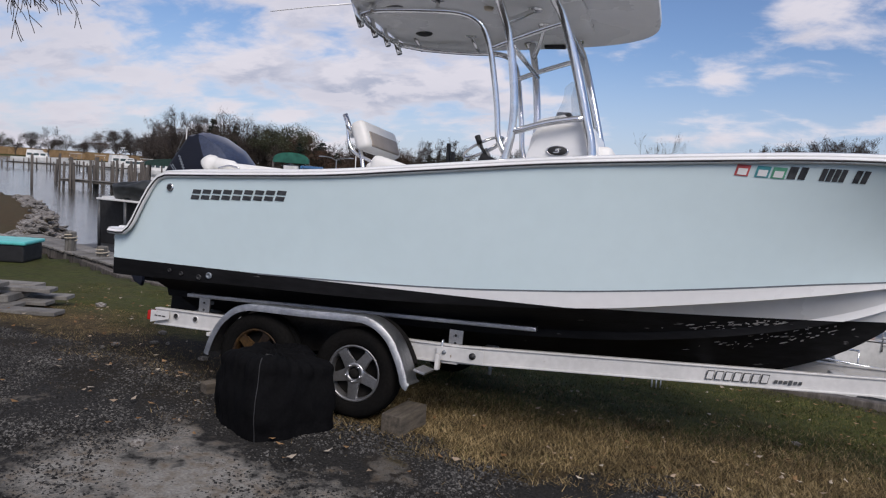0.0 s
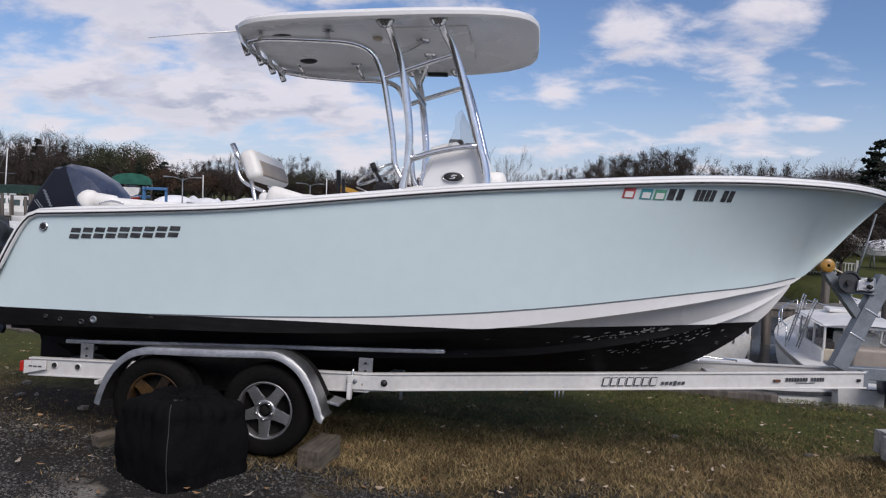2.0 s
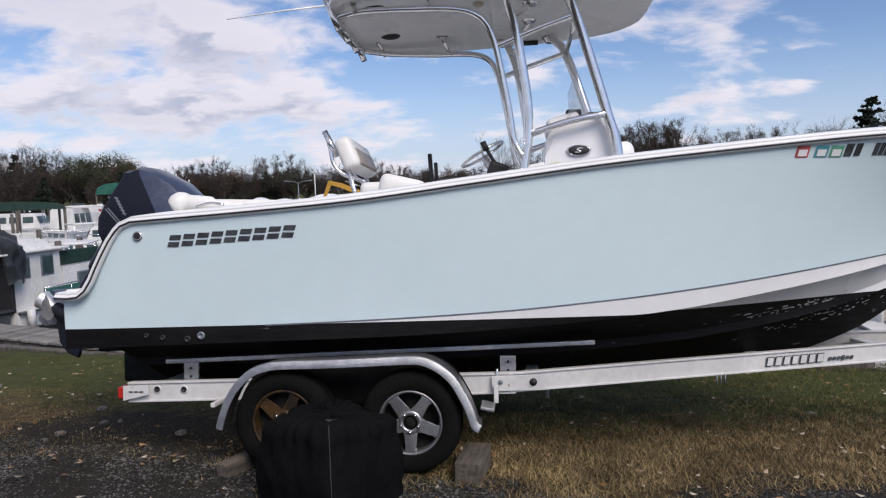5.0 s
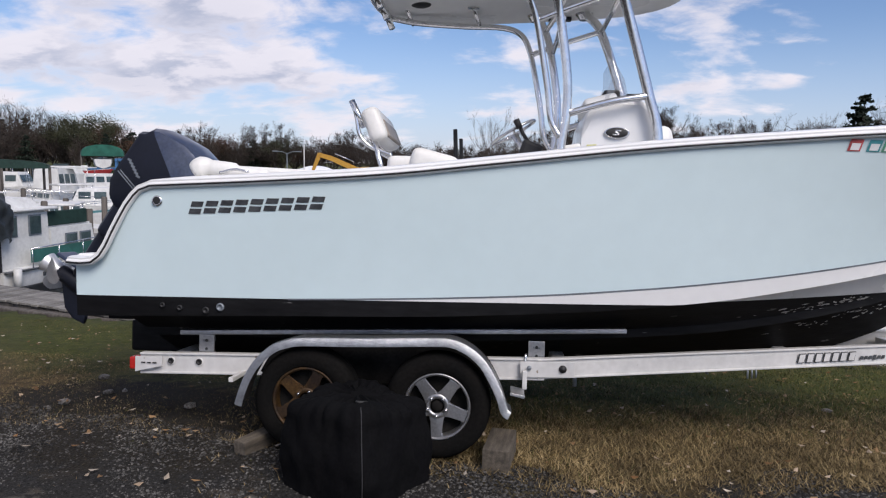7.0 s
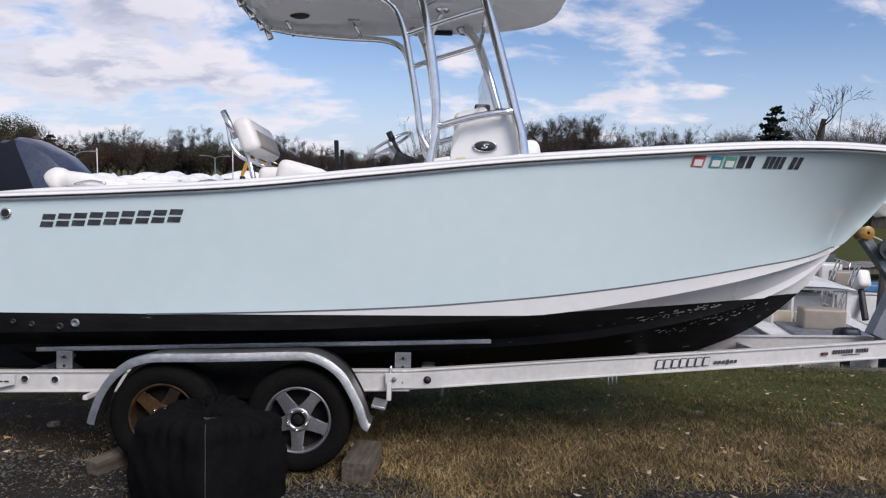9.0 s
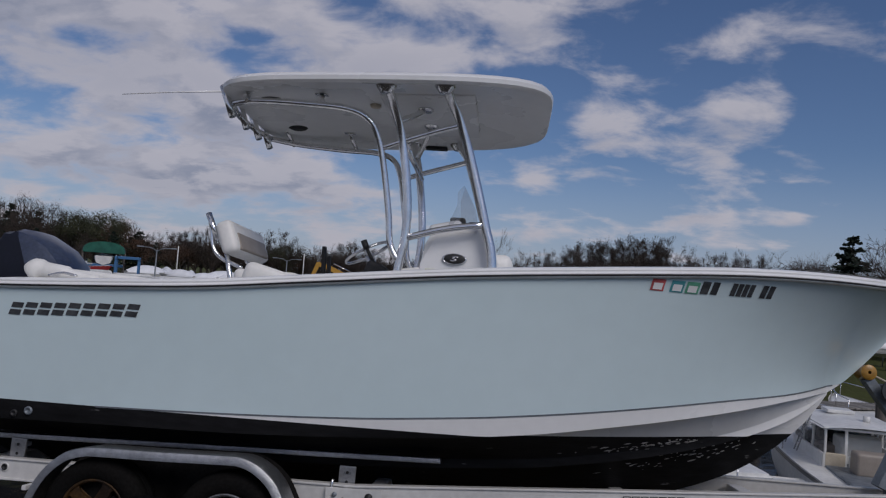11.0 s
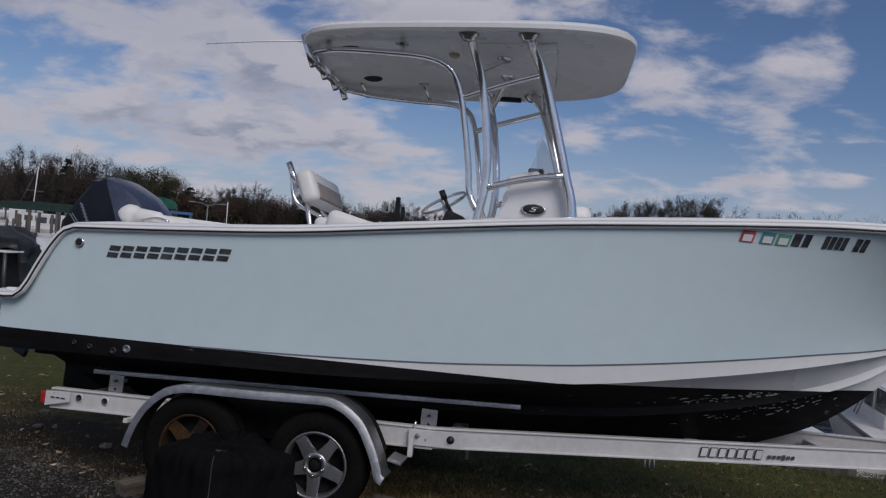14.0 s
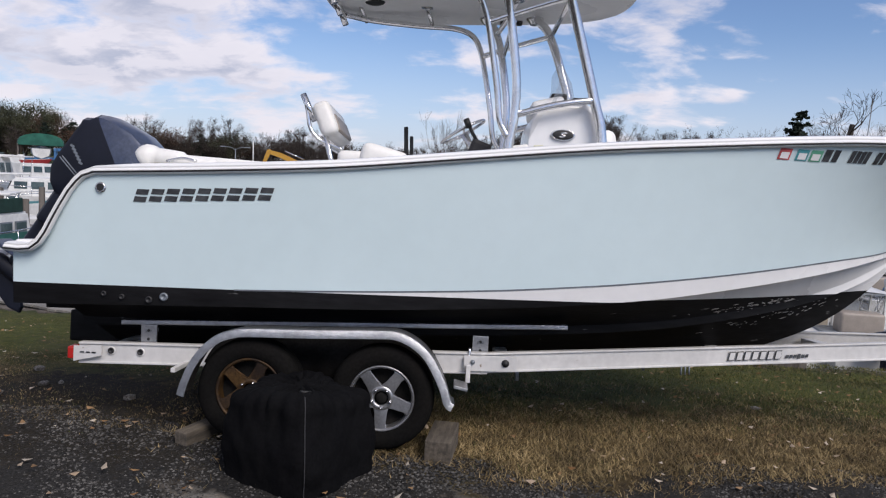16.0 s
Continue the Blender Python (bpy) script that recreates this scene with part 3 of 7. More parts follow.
BOAT = thing("boat", "ice-blue and white center console boat with black bottom paint", "boat", RIG)


def both_sides(fn):
    """A skin for the near side and its mirror image; fn(x) gives a curve with y outwards."""
    bm = bmesh.new()
    for s in (-1, 1):
        add_grid(bm, [[(p[0], s * p[1], p[2]) for p in fn(x)] for x in fn.xs], flip=s > 0)
    return weld(bm)


def side_curve(x, z0, z1, n):
    return [(x, side_y(x, z), z) for z in np.linspace(z0, z1, n)]


def topsides(x):
    z0 = max(blue_z(x) if x < 1.95 else low_z(x), low_z(x), paint_z(x) if x < -2.5 else 0.0)
    return side_curve(x, min(z0, sheer_z(x) - 0.002), sheer_z(x), 14)


topsides.xs = STATIONS


def stripe(x):
    z1 = max(blue_z(x), low_z(x) + 1e-5, paint_z(x) if x < -2.5 else 0.0)
    z0 = min(max(paint_z(x), low_z(x)), z1 - 1e-5)
    return side_curve(x, z0, z1, 4)


stripe.xs = [x for x in STATIONS if x < 1.93] + [1.95]


def black_side(x):
    z0 = chine_z(x)
    return side_curve(x, z0, max(z0 + 1e-5, paint_z(x)), 4)


black_side.xs = [x for x in STATIONS if x < -0.3]


def bottom_section(x):
    """Chine flat, outer panel, spray rail, inner panel and keel as a polyline from the chine inwards."""
    yc, zc, zk = chine_y(x), chine_z(x), keel_z(x)
    f = min(1.0, yc / 0.34)
    pts = [(yc, zc), (yc - 0.095 * f, zc + 0.006 * f)]
    y1, z1 = pts[-1]

    def at(k):
        return (y1 * (1 - k), z1 + (zk - z1) * k)
    for k in (0.36,):
        yk, z_k = at(k)
        pts += [(yk + 0.035 * f, z_k + 0.020 * f), (yk + 0.032 * f, z_k - 0.038 * f), (yk - 0.045 * f, z_k - 0.020 * f)]
    pts.append((0.0, zk))
    return pts


def bottom_mesh():
    bm = bmesh.new()
    xs = [x for x in STATIONS if x <= 1.86]
    for s in (-1, 1):
        secs = [bottom_section(x) for x in xs]
        for k in range(len(secs[0]) - 1):
            add_grid(bm, [[(x, s * sec[k][0], sec[k][1]), (x, s * sec[k + 1][0], sec[k + 1][1])] for x, sec in zip(xs, secs)], flip=s < 0)
    weld(bm)
    # paint line: cut the skin where the antifouling ends
    nrm, mark = Vector((-0.0524, 0, 1)).normalized(), Vector((-0.65, 0, 0.998))
    bmesh.ops.bisect_plane(bm, geom=bm.verts[:] + bm.edges[:] + bm.faces[:], plane_co=mark, plane_no=nrm, dist=1e-5)
    for f in bm.faces:
        f.material_index = 0 if (f.calc_center_median() - mark).dot(nrm) < 0 or f.calc_center_median().x < -0.66 else 1
    return bm


part("topside", both_sides(topsides), M_HULL, BOAT, "glossy ice-blue gelcoat side", True)
part("boot_stripe", both_sides(stripe), M_GEL, BOAT, "white boot stripe above the chine", True)
part("painted_side", both_sides(black_side), M_BOTTOM, BOAT, "black antifouling paint band")
part("hull_bottom", bottom_mesh(), [M_BOTTOM, M_GEL], BOAT, "scuffed black bottom with white spray rails at the bow", True).data.set_sharp_from_angle(angle=radians(9))
# worn-through scuffs in the bottom paint ahead of the bunk
srnd = random.Random(12)
sb = bmesh.new()
for k in range(200):
    x = srnd.gauss(0.85, 0.30)
    if not -0.4 < x < 1.35:
        continue
    band = srnd.choice((1, 1, 1, 2))
    u = srnd.gauss(0.86, 0.08) if band == 1 else srnd.gauss(0.2, 0.1)
    L, w = srnd.uniform(0.004, 0.020) * srnd.choice((1, 1, 1, 1.8)), srnd.uniform(0.0025, 0.008)
    pts = []
    for dx, du in ((-L, 0), (-L * 0.3, -1), (L * 0.6, -0.8), (L, 0.1), (L * 0.2, 1), (-L * 0.5, 0.7)):
        sx = bottom_section(x + dx)
        a, b = (sx[1], sx[2]) if band < 2 else (sx[4], sx[5])
        v = min(max(u + du * w / max(math.hypot(b[0] - a[0], b[1] - a[1]), 0.02), 0.0), 1.0)
        y, z = a[0] + (b[0] - a[0]) * v, a[1] + (b[1] - a[1]) * v
        if z > paint_z(x) - 0.01:
            pts = []
            break
        pts.append((x + dx, -y - 0.004, z - 0.005))
    if pts:
        sb.faces.new([sb.verts.new(p) for p in pts])
tagged(part("paint_scuff", sb, mat("chalky_scuff", (0.60, 0.58, 0.55), 0.9, var=0.2), BOAT, "white scuffs worn through the bottom paint"), kind="stuff")
# thin dark pinstripe under the blue
pin = bmesh.new()
for s in (-1, 1):
    add_grid(pin, [[(x, s * (side_y(x, blue_z(x) + d) + 0.003), blue_z(x) + d) for d in (-0.006, 0.004)] for x in STATIONS if -3.2 < x < 1.9], flip=s > 0)
part("pinstripe", pin, mat("pinstripe_grey", (0.16, 0.18, 0.2), 0.4), BOAT, "thin grey pinstripe")

# transom and splash well
tr = bmesh.new()
sec = [(y, z) for y, z in bottom_section(-4.5)]
outline = [(-y, z) for y, z in sec] + [(y, z) for y, z in sec[-2::-1]] + [(side_y(-4.5, z), z) for z in (0.95, 1.05, 1.14)] + [(-side_y(-4.5, z), z) for z in (1.14, 1.05, 0.95)]
tr.faces.new([tr.verts.new((-4.588, y, z)) for y, z in outline])
part("transom", tr, M_BOTTOM, BOAT)
part("keel_pad", box((0.60, 0.20, 0.25), pose(-4.39, 0, 0.51), 0.02), M_BOTTOM, BOAT)


def sheer_pts(x0, x1, n):
    xs = [x for x in np.linspace(x0, x1, n)] + [p[0] for p in NOTCH]
    return [Vector((x, -sheer_y(x), sheer_z(x))) for x in sorted(set(round(x, 4) for x in xs)) if x0 <= x <= x1]


def sheer_sweep(profile, x0=-4.62, x1=2.578, closed=True, grow_aft=0.0):
    """Sweeps a profile (out, up) along the gunwale of both sides."""
    pts = sheer_pts(x0, x1, 90)
    bm = bmesh.new()
    for s in (1, -1):
        curves = []
        for i, p in enumerate(pts):
            t = (pts[min(i + 1, len(pts) - 1)] - pts[max(i - 1, 0)]).normalized()
            h = Vector((t.x, t.y, 0)).normalized()
            out = Vector((h.y, -h.x, 0))
            up = out.cross(t) * -1
            if up.z < 0:
                up = -up
            k = 1.0 + grow_aft * min(1.0, max(0.0, (-3.75 - p.x) / 0.35))
            c = [p + out * a + up * b * (k if b > 0.04 else 1.0) for a, b in profile]
            for q in c:
                q.y = min(q.y, 0.0)
            curves.append([(q.x, q.y * s, q.z) for q in c])
        add_grid(bm, curves, flip=s < 0, close=closed)
    return weld(bm, 5e-5)


cap = [(0.012, 0.018), (0.016, 0.034), (0.008, 0.047), (-0.02, 0.056), (-0.10, 0.061), (-0.24, 0.060), (-0.265, 0.045), (-0.265, -0.10), (-0.25, -0.10), (-0.25, 0.03), (0.0, 0.03)]
part("gunwale_cap", sheer_sweep(cap, grow_aft=-0.25), M_GEL, BOAT, "white moulded gunwale cap", True)
rail = [(0.0, -0.018), (0.016, -0.017), (0.024, -0.010), (0.026, 0.012), (0.018, 0.022), (0.0, 0.024)]
part("rub_rail", sheer_sweep(rail), M_GEL, BOAT, "white rub rail", True)
insert = [(0.024, -0.006), (0.030, -0.005), (0.030, 0.006), (0.024, 0.007)]
part("rail_insert", sheer_sweep(insert), M_BLACK, BOAT, "black rub rail insert")

# cockpit liner: side walls, sole, foredeck
ln = bmesh.new()
xs_l = [x for x in STATIONS if -4.05 < x < 1.4]
liner_y = lambda x: max(min(sheer_y(x) - 0.27, side_y(x, 1.3) - 0.10), 0.0)
for s in (-1, 1):
    add_grid(ln, [[(x, s * max(sheer_y(x) - 0.25, 0.0), sheer_z(x) + 0.04), (x, s * liner_y(x), 1.30)] for x in xs_l], flip=s < 0)
add_grid(ln, [[(x, -liner_y(x), 1.30), (x, liner_y(x), 1.30)] for x in xs_l])
part("cockpit_liner", ln, M_GEL, BOAT, "white cockpit liner", True)
fd = bmesh.new()
add_grid(fd, [[(x, y * (sheer_y(x) - 0.03), sheer_z(x) + 0.064 + 0.015 * (1 - y * y)) for y in (-1, -0.5, 0, 0.5, 1)] for x in np.linspace(1.35, 2.53, 14)])
part("foredeck", fd, M_GEL, BOAT, "white anchor deck", True)
# aft deck with motor well either side of the engine
for s in (-1, 1):
    part("stern_platform", box((0.24, 0.56, 0.045), pose(-4.49, s * 0.70, 1.185), 0.02, 3), M_GEL, BOAT, "white rounded stern platform", True)
    side = [(-4.34, 1.16), (-4.27, 1.36), (-4.16, 1.56), (-4.04, 1.70), (-3.55, 1.75), (-3.55, 1.35), (-4.31, 1.2)]
    part("stern_corner", prism([(a, b) for a, b in side], 0.22, pose(0, s * 0.82 + 0.11, 0, 90, 0, 0), 0.02), M_GEL, BOAT)
part("motor_well", box((0.55, 1.5, 0.5), pose(-4.05, 0, 1.30), 0.05), M_GEL, BOAT)

# coaming bolster and aft seat cushions
bol = bmesh.new()
add_tube(bol, smooth_path([(-3.84, -0.86, 1.77), (-3.78, -0.86, 1.815), (-3.66, -0.87, 1.81), (-3.50, -0.88, 1.79), (-3.30, -0.89, 1.765)], 6), [0.035, 0.062, 0.074, 0.078] + [0.080] * 3 + [0.074, 0.066] + [0.055] * 8 + [0.038] * 7 + [0.012], 14)
part("bolster", bol, M_VINYL, BOAT, "white vinyl aft bolster cushion", True)
part("bolster", box((0.80, 0.34, 0.10), pose(-3.32, -0.60, 1.785, 0, 2, 0), 0.045, 4), M_VINYL, BOAT, "", True)
for s in (-1, 1):
    part("rod_cleat", tube([(-3.62, s * 0.98, 1.775), (-3.52, s * 0.98, 1.80), (-3.42, s * 0.98, 1.785)], 0.009, 8, 4), M_STEEL, BOAT, "low stainless cleat")
hole = bmesh.new()
add_lathe(hole, [(0.0, 0.0), (0.016, 0.0), (0.024, 0.010), (0.032, 0.009), (0.036, 0.0)], 20, pose(-3.99, -side_y(-3.99, 1.575) - 0.002, 1.575, 90, 0, 0))
part("drain_ring", hole, M_STEEL, BOAT, "polished drain ring")
hole = bmesh.new()
add_lathe(hole, [(0.0, 0.008), (0.024, 0.008)], 16, pose(-3.99, -side_y(-3.99, 1.575) - 0.006, 1.575, 90, 0, 0))
part("drain_hole", hole, M_BLACK, BOAT)
for k, (hx, hz, hr) in enumerate(((-3.86, 0.865, 0.018), (-3.68, 0.855, 0.022), (-3.58, 0.88, 0.026), (-3.98, 0.88, 0.016))):
    th = bmesh.new()
    add_lathe(th, [(0.0, 0.004), (hr * 0.55, 0.004), (hr * 0.6, 0.012), (hr, 0.010), (hr * 1.1, 0.0)], 18, pose(hx, -side_y(hx, hz) - 0.002, hz, 90, 0, 0))
    part("through_hull", th, M_GALV if k == 2 else M_BLACK, BOAT, "worn through-hull fitting")


def on_hull(x, z, out=0.004):
    return Vector((x, -side_y(x, z) - out, z))


def hull_patch(x0, x1, z0, z1, shear=0.0, n=3):
    """A thin decal that follows the near topside."""
    bm = bmesh.new()
    add_grid(bm, [[on_hull(x + shear * (z - z0), z) for z in np.linspace(z1, z0, 3)] for x in np.linspace(x0, x1, n)])
    return bm


# maker's name: slanted plain blocks, one for each character
name_x, name_w = -3.76, 0.1015
for k in range(9):
    x = name_x + k * name_w
    zb = 1.492 + (x + 3.8) * 0.062
    w = name_w - 0.020
    for z0, z1, trim in ((0.0, 0.035, 0.0), (0.047, 0.082, 0.0)):
        part("name_block", hull_patch(x - 0.016 + 0.35 * z0, x + w - 0.016 - trim + 0.35 * z0, zb + z0, zb + z1, 0.35), M_DECAL, BOAT)
# registration: plain bars
rx = [(0.655, 0.05), (0.72, 0.042), (0.845, 0.031), (0.883, 0.031), (0.921, 0.031), (0.959, 0.031), (1.042, 0.036), (1.088, 0.036)]
for x, w in rx:
    part("registration_bar", hull_patch(x, x + w, 1.99 + 0.03 * (x - 0.65), 2.065 + 0.03 * (x - 0.65), 0.25), M_DECAL, BOAT)
for x, mm in ((0.345, M_STICK_RED), (0.465, M_STICK_TEAL), (0.56, M_STICK_GREEN)):
    stk = part("sticker", hull_patch(x, x + 0.082, 1.985, 2.055, 0.22), mm, BOAT, "small square validation sticker")
    bm = bmesh.new()
    add_grid(bm, [[on_hull(xx + 0.22 * (z - 1.985), z, 0.006) for z in (2.032, 1.992)] for xx in (x + 0.014, x + 0.07)])
    part("sticker_face", bm, M_GEL, stk)

# ---- console
CON = part("console", prism([(-1.19, 1.31), (-1.175, 2.12), (-1.16, 2.26), (-1.10, 2.385), (-0.92, 2.425), (-0.76, 2.415), (-0.66, 2.36), (-0.60, 2.15), (-0.52, 1.95), (-0.50, 1.31)], 0.76,
                            pose(0, 0.38, 0, 90, 0, 0), 0.05), M_GEL, BOAT, "white moulded helm console")
part("tag", box((0.07, 0.004, 0.022), pose(-1.10, -0.383, 2.07, 0, -4, 0), 0.001), M_TAG, CON, "small faded yellow tag")
part("console_pod", box((0.26, 0.5, 0.13), pose(-1.02, 0, 2.40, 0, -14, 0), 0.05, 3), M_GEL, CON, "", True)
part("console_seat", box((0.24, 0.62, 0.62), pose(-0.585, 0, 1.93, 0, -8, 0), 0.09, 4), M_VINYL, CON, "rounded vinyl front seat back", True)
shield = bmesh.new()
cur = []
for k in range(13):
    a = -1 + 2 * k / 12
    x0, y = -0.77 - 0.24 * a * a, 0.28 * a
    cur.append([(x0, y, 2.41), (x0 * 0.5 - 0.435 - 0.01 * a * a, y * 0.84, 2.62 - 0.02 * a * a), (-0.92 - 0.04 * a * a, y * 0.60, 2.80 - 0.09 * a * a)])
add_grid(shield, cur)
ws = part("windshield", shield, M_ACRYLIC, CON, "smoked acrylic windshield", True)
ws.visible_shadow = False
part("compass", box((0.12, 0.14, 0.07), pose(-0.94, -0.14, 2.475), 0.02), M_BLACK, CON, "black compass on the dash")
part("compass", box((0.1, 0.05, 0.05), pose(-0.80, -0.28, 2.44), 0.015), M_BLACK, CON)
ob = bmesh.new()
add_lathe(ob, [(0.0, 0.012), (0.06, 0.012), (0.075, 0.008), (0.08, 0.0)], 28, Matrix.LocRotScale((-0.925, -0.392, 2.165), Euler((radians(90), 0, 0)), (0.97, 0.44, 1)).to_4x4() @ Matrix())
bd = part("badge", ob, M_BLACK, CON, "oval black and chrome badge", True)
ob = bmesh.new()
add_lathe(ob, [(0.078, 0.0), (0.086, 0.012), (0.094, 0.0)], 28, Matrix.LocRotScale((-0.925, -0.392, 2.165), Euler((radians(90), 0, 0)), (0.97, 0.44, 1)))
part("badge_ring", ob, M_STEEL, bd, "chrome ring")
ob = bmesh.new()
add_tube(ob, smooth_path([(-0.955, -0.406, 2.152), (-0.93, -0.406, 2.15), (-0.91, -0.406, 2.159), (-0.94, -0.406, 2.170), (-0.92, -0.406, 2.180), (-0.895, -0.406, 2.178)], 4), 0.006, 6)
part("badge_swirl", ob, M_STEEL, bd)
# steering wheel and throttle
WHEEL = pose(-1.66, 0.05, 2.215, 0, -30, 0)
ob = bmesh.new()
ring = [WHEEL @ Vector((0.19 * math.cos(a), 0.19 * math.sin(a), 0)) for a in np.linspace(0, 2 * math.pi, 33)]
add_tube(ob, ring, 0.012, 8)
for a in (0.5, 2.6, 4.7):
    add_tube(ob, [WHEEL @ Vector((0, 0, -0.04)), WHEEL @ Vector((0.18 * math.cos(a), 0.18 * math.sin(a), 0))], 0.010, 6)
add_tube(ob, [WHEEL @ Vector((0, 0, -0.30)), WHEEL @ Vector((0, 0, -0.02))], 0.03, 10)
part("steering_wheel", ob, M_STEEL, CON, "stainless steering wheel")
ob = bmesh.new()
add_box(ob, (0.16, 0.12, 0.13), pose(-1.53, -0.22, 2.045, 0, 20, 0), 0.03)
add_tube(ob, [(-1.53, -0.22, 2.08), (-1.59, -0.22, 2.17), (-1.63, -0.22, 2.25)], 0.014, 8)
add_tube(ob, [(-1.615, -0.22, 2.21), (-1.645, -0.22, 2.275)], 0.024, 10)
part("throttle", ob, M_BLACK, CON, "black throttle lever")
part("grab_pad", box((0.20, 0.10, 0.05), pose(-1.27, -0.33, 2.05, 0, -10, 0), 0.02), M_VINYL, CON)

# ---- T-top
R_LEG = 0.033
for s in (-1, 1):
    part("t_top_leg", tube([(-0.62, s * 0.44, 1.31), (-0.645, s * 0.45, 2.1), (-0.72, s * 0.455, 2.42), (-0.85, s * 0.48, 2.86), (-0.955, s * 0.54, 3.16), (-1.02, s * 0.62, 3.27), (-1.06, s * 0.74, 3.36)], R_LEG * 1.1, 12, 6), M_ALU, BOAT, "polished aluminium leg")
    part("t_top_leg", tube([(-1.36, s * 0.44, 1.31), (-1.33, s * 0.45, 2.0), (-1.295, s * 0.455, 2.28), (-1.30, s * 0.47, 2.57), (-1.37, s * 0.51, 3.0), (-1.43, s * 0.60, 3.20), (-1.48, s * 0.74, 3.34)], R_LEG, 12, 6), M_ALU, BOAT, "polished aluminium leg")
    part("rocket_launcher_arm", tube([(-1.34, s * 0.455, 2.12), (-1.40, s * 0.455, 2.24), (-1.43, s * 0.46, 2.45), (-1.48, s * 0.48, 2.72), (-1.54, s * 0.52, 2.98), (-1.62, s * 0.56, 3.12), (-1.78, s * 0.60, 3.185), (-2.1, s * 0.62, 3.20), (-2.5, s * 0.58, 3.215), (-2.72, s * 0.46, 3.22)], 0.024, 10, 6), M_ALU, BOAT, "bent aluminium arm")
    part("side_rail", tube([(-1.29, s * 0.457, 2.285), (-1.0, s * 0.47, 2.37), (-0.72, s * 0.46, 2.42)], 0.026, 10, 4), M_ALU, BOAT)
    part("side_rail", tube([(-1.525, s * 0.505, 2.93), (-1.36, s * 0.51, 2.995), (-1.1, s * 0.525, 3.085), (-0.945, s * 0.525, 3.135)], 0.022, 10, 4), M_ALU, BOAT)
    for lx, lz in ((-1.485, 3.325), (-1.065, 3.342)):
        pad = bmesh.new()
        add_lathe(pad, [(0.0, -0.055), (0.04, -0.05), (0.066, -0.018), (0.078, -0.002), (0.078, 0.02)], 24, pose(lx, s * 0.74, lz) @ Matrix.Diagonal((1.0, 0.85, 1, 1)))
        part("leg_pad", pad, M_ALU, BOAT, "round aluminium leg mounting plate", True)
    part("top_brace", tube([(-1.41, s * 0.55, 3.13), (-1.33, s * 0.38, 3.23), (-1.265, s * 0.22, 3.335)], 0.022, 8, 4), M_ALU, BOAT)
    pad = bmesh.new()
    add_lathe(pad, [(0.0, -0.014), (0.05, -0.014), (0.062, 0.0), (0.062, 0.02)], 18, pose(-1.262, s * 0.21, 3.338))
    part("brace_pad", pad, M_ALU, BOAT, "round aluminium brace plate", True)
    for x, yt in ((-2.60, 0.45), (-2.02, 0.49)):
        part("standoff", tube([(x + 0.05, s * 0.605, 3.205), (x, s * yt, 3.325)], [0.017, 0.021], 8), M_ALU, BOAT, "short top standoff")
        part("standoff_plate", box((0.10, 0.05, 0.012), pose(x, s * yt, 3.322), 0.004), M_ALU, BOAT)
part("rocket_launcher_bar", tube([(-2.72, -0.46, 3.22), (-2.78, -0.2, 3.225), (-2.79, 0.0, 3.225), (-2.78, 0.2, 3.225), (-2.72, 0.46, 3.22)], 0.024, 10, 5), M_ALU, BOAT)
part("cross_bar", tube([(-1.34, -0.5, 2.95), (-1.34, 0.5, 2.95)], 0.02, 8), M_ALU, BOAT)
part("cross_bar", tube([(-0.94, -0.51, 3.13), (-0.94, 0.51, 3.13)], 0.02, 8), M_ALU, BOAT)


def hardtop():
    n = 72
    rings = []
    cx, hx, hy = -1.535, 1.247, 0.885

    def ring(grow, z, crown=0.0):
        out = []
        for k in range(n):
            a = 2 * math.pi * k / n
            c, s = math.cos(a), math.sin(a)
            p = 5.2
            r = (abs(c) ** p + abs(s) ** p) ** (-1 / p)
            x, y = r * c * (hx + grow), r * s * (hy + grow)
            y *= 1 - 0.05 * max(0, -c) ** 2 - 0.11 * max(0, x / hx) ** 2
            out.append(Vector((cx + x, y, z + crown * (1 - (y / hy) ** 2) + 0.055 * (x / hx))))
        return out
    for g, z, c in ((-0.55, 3.335, 0.03), (-0.10, 3.315, 0.03), (-0.03, 3.30, 0.028), (0.0, 3.315, 0.026), (0.005, 3.345, 0.026), (-0.02, 3.375, 0.028), (-0.12, 3.395, 0.035), (-0.55, 3.40, 0.045)):
        rings.append(ring(g, z, c))
    bm = bmesh.new()
    add_grid(bm, rings, close=True)
    bm.verts.ensure_lookup_table()
    bm.faces.new(bm.verts[:n][::-1]), bm.faces.new(bm.verts[-n:])
    bmesh.ops.recalc_face_normals(bm, faces=bm.faces[:])
    return bm


TOP = part("hardtop", hardtop(), M_GEL, BOAT, "white fibreglass hardtop", True)
for s in (-1, 1):
    ob = bmesh.new()
    add_lathe(ob, [(0.0, -0.018), (0.05, -0.022), (0.075, -0.012), (0.085, 0.0), (0.085, 0.02)], 24, pose(-2.46, s * 0.37, 3.312) @ Matrix.Diagonal((1.05, 0.8, 1, 1)))
    part("speaker", ob, M_BLACK, TOP, "round black speaker", True)
    ob = bmesh.new()
    add_lathe(ob, [(0.0, -0.01), (0.03, -0.01), (0.035, 0.01)], 14, pose(-0.89, s * 0.34, 3.375))
    part("screw_cap", ob, M_BLACK, TOP)
    ob = bmesh.new()
    add_lathe(ob, [(0.0, -0.006), (0.012, -0.006), (0.014, 0.01)], 10, pose(-2.52, s * 0.56, 3.305))
    part("screw_cap", ob, M_BLACK, TOP)
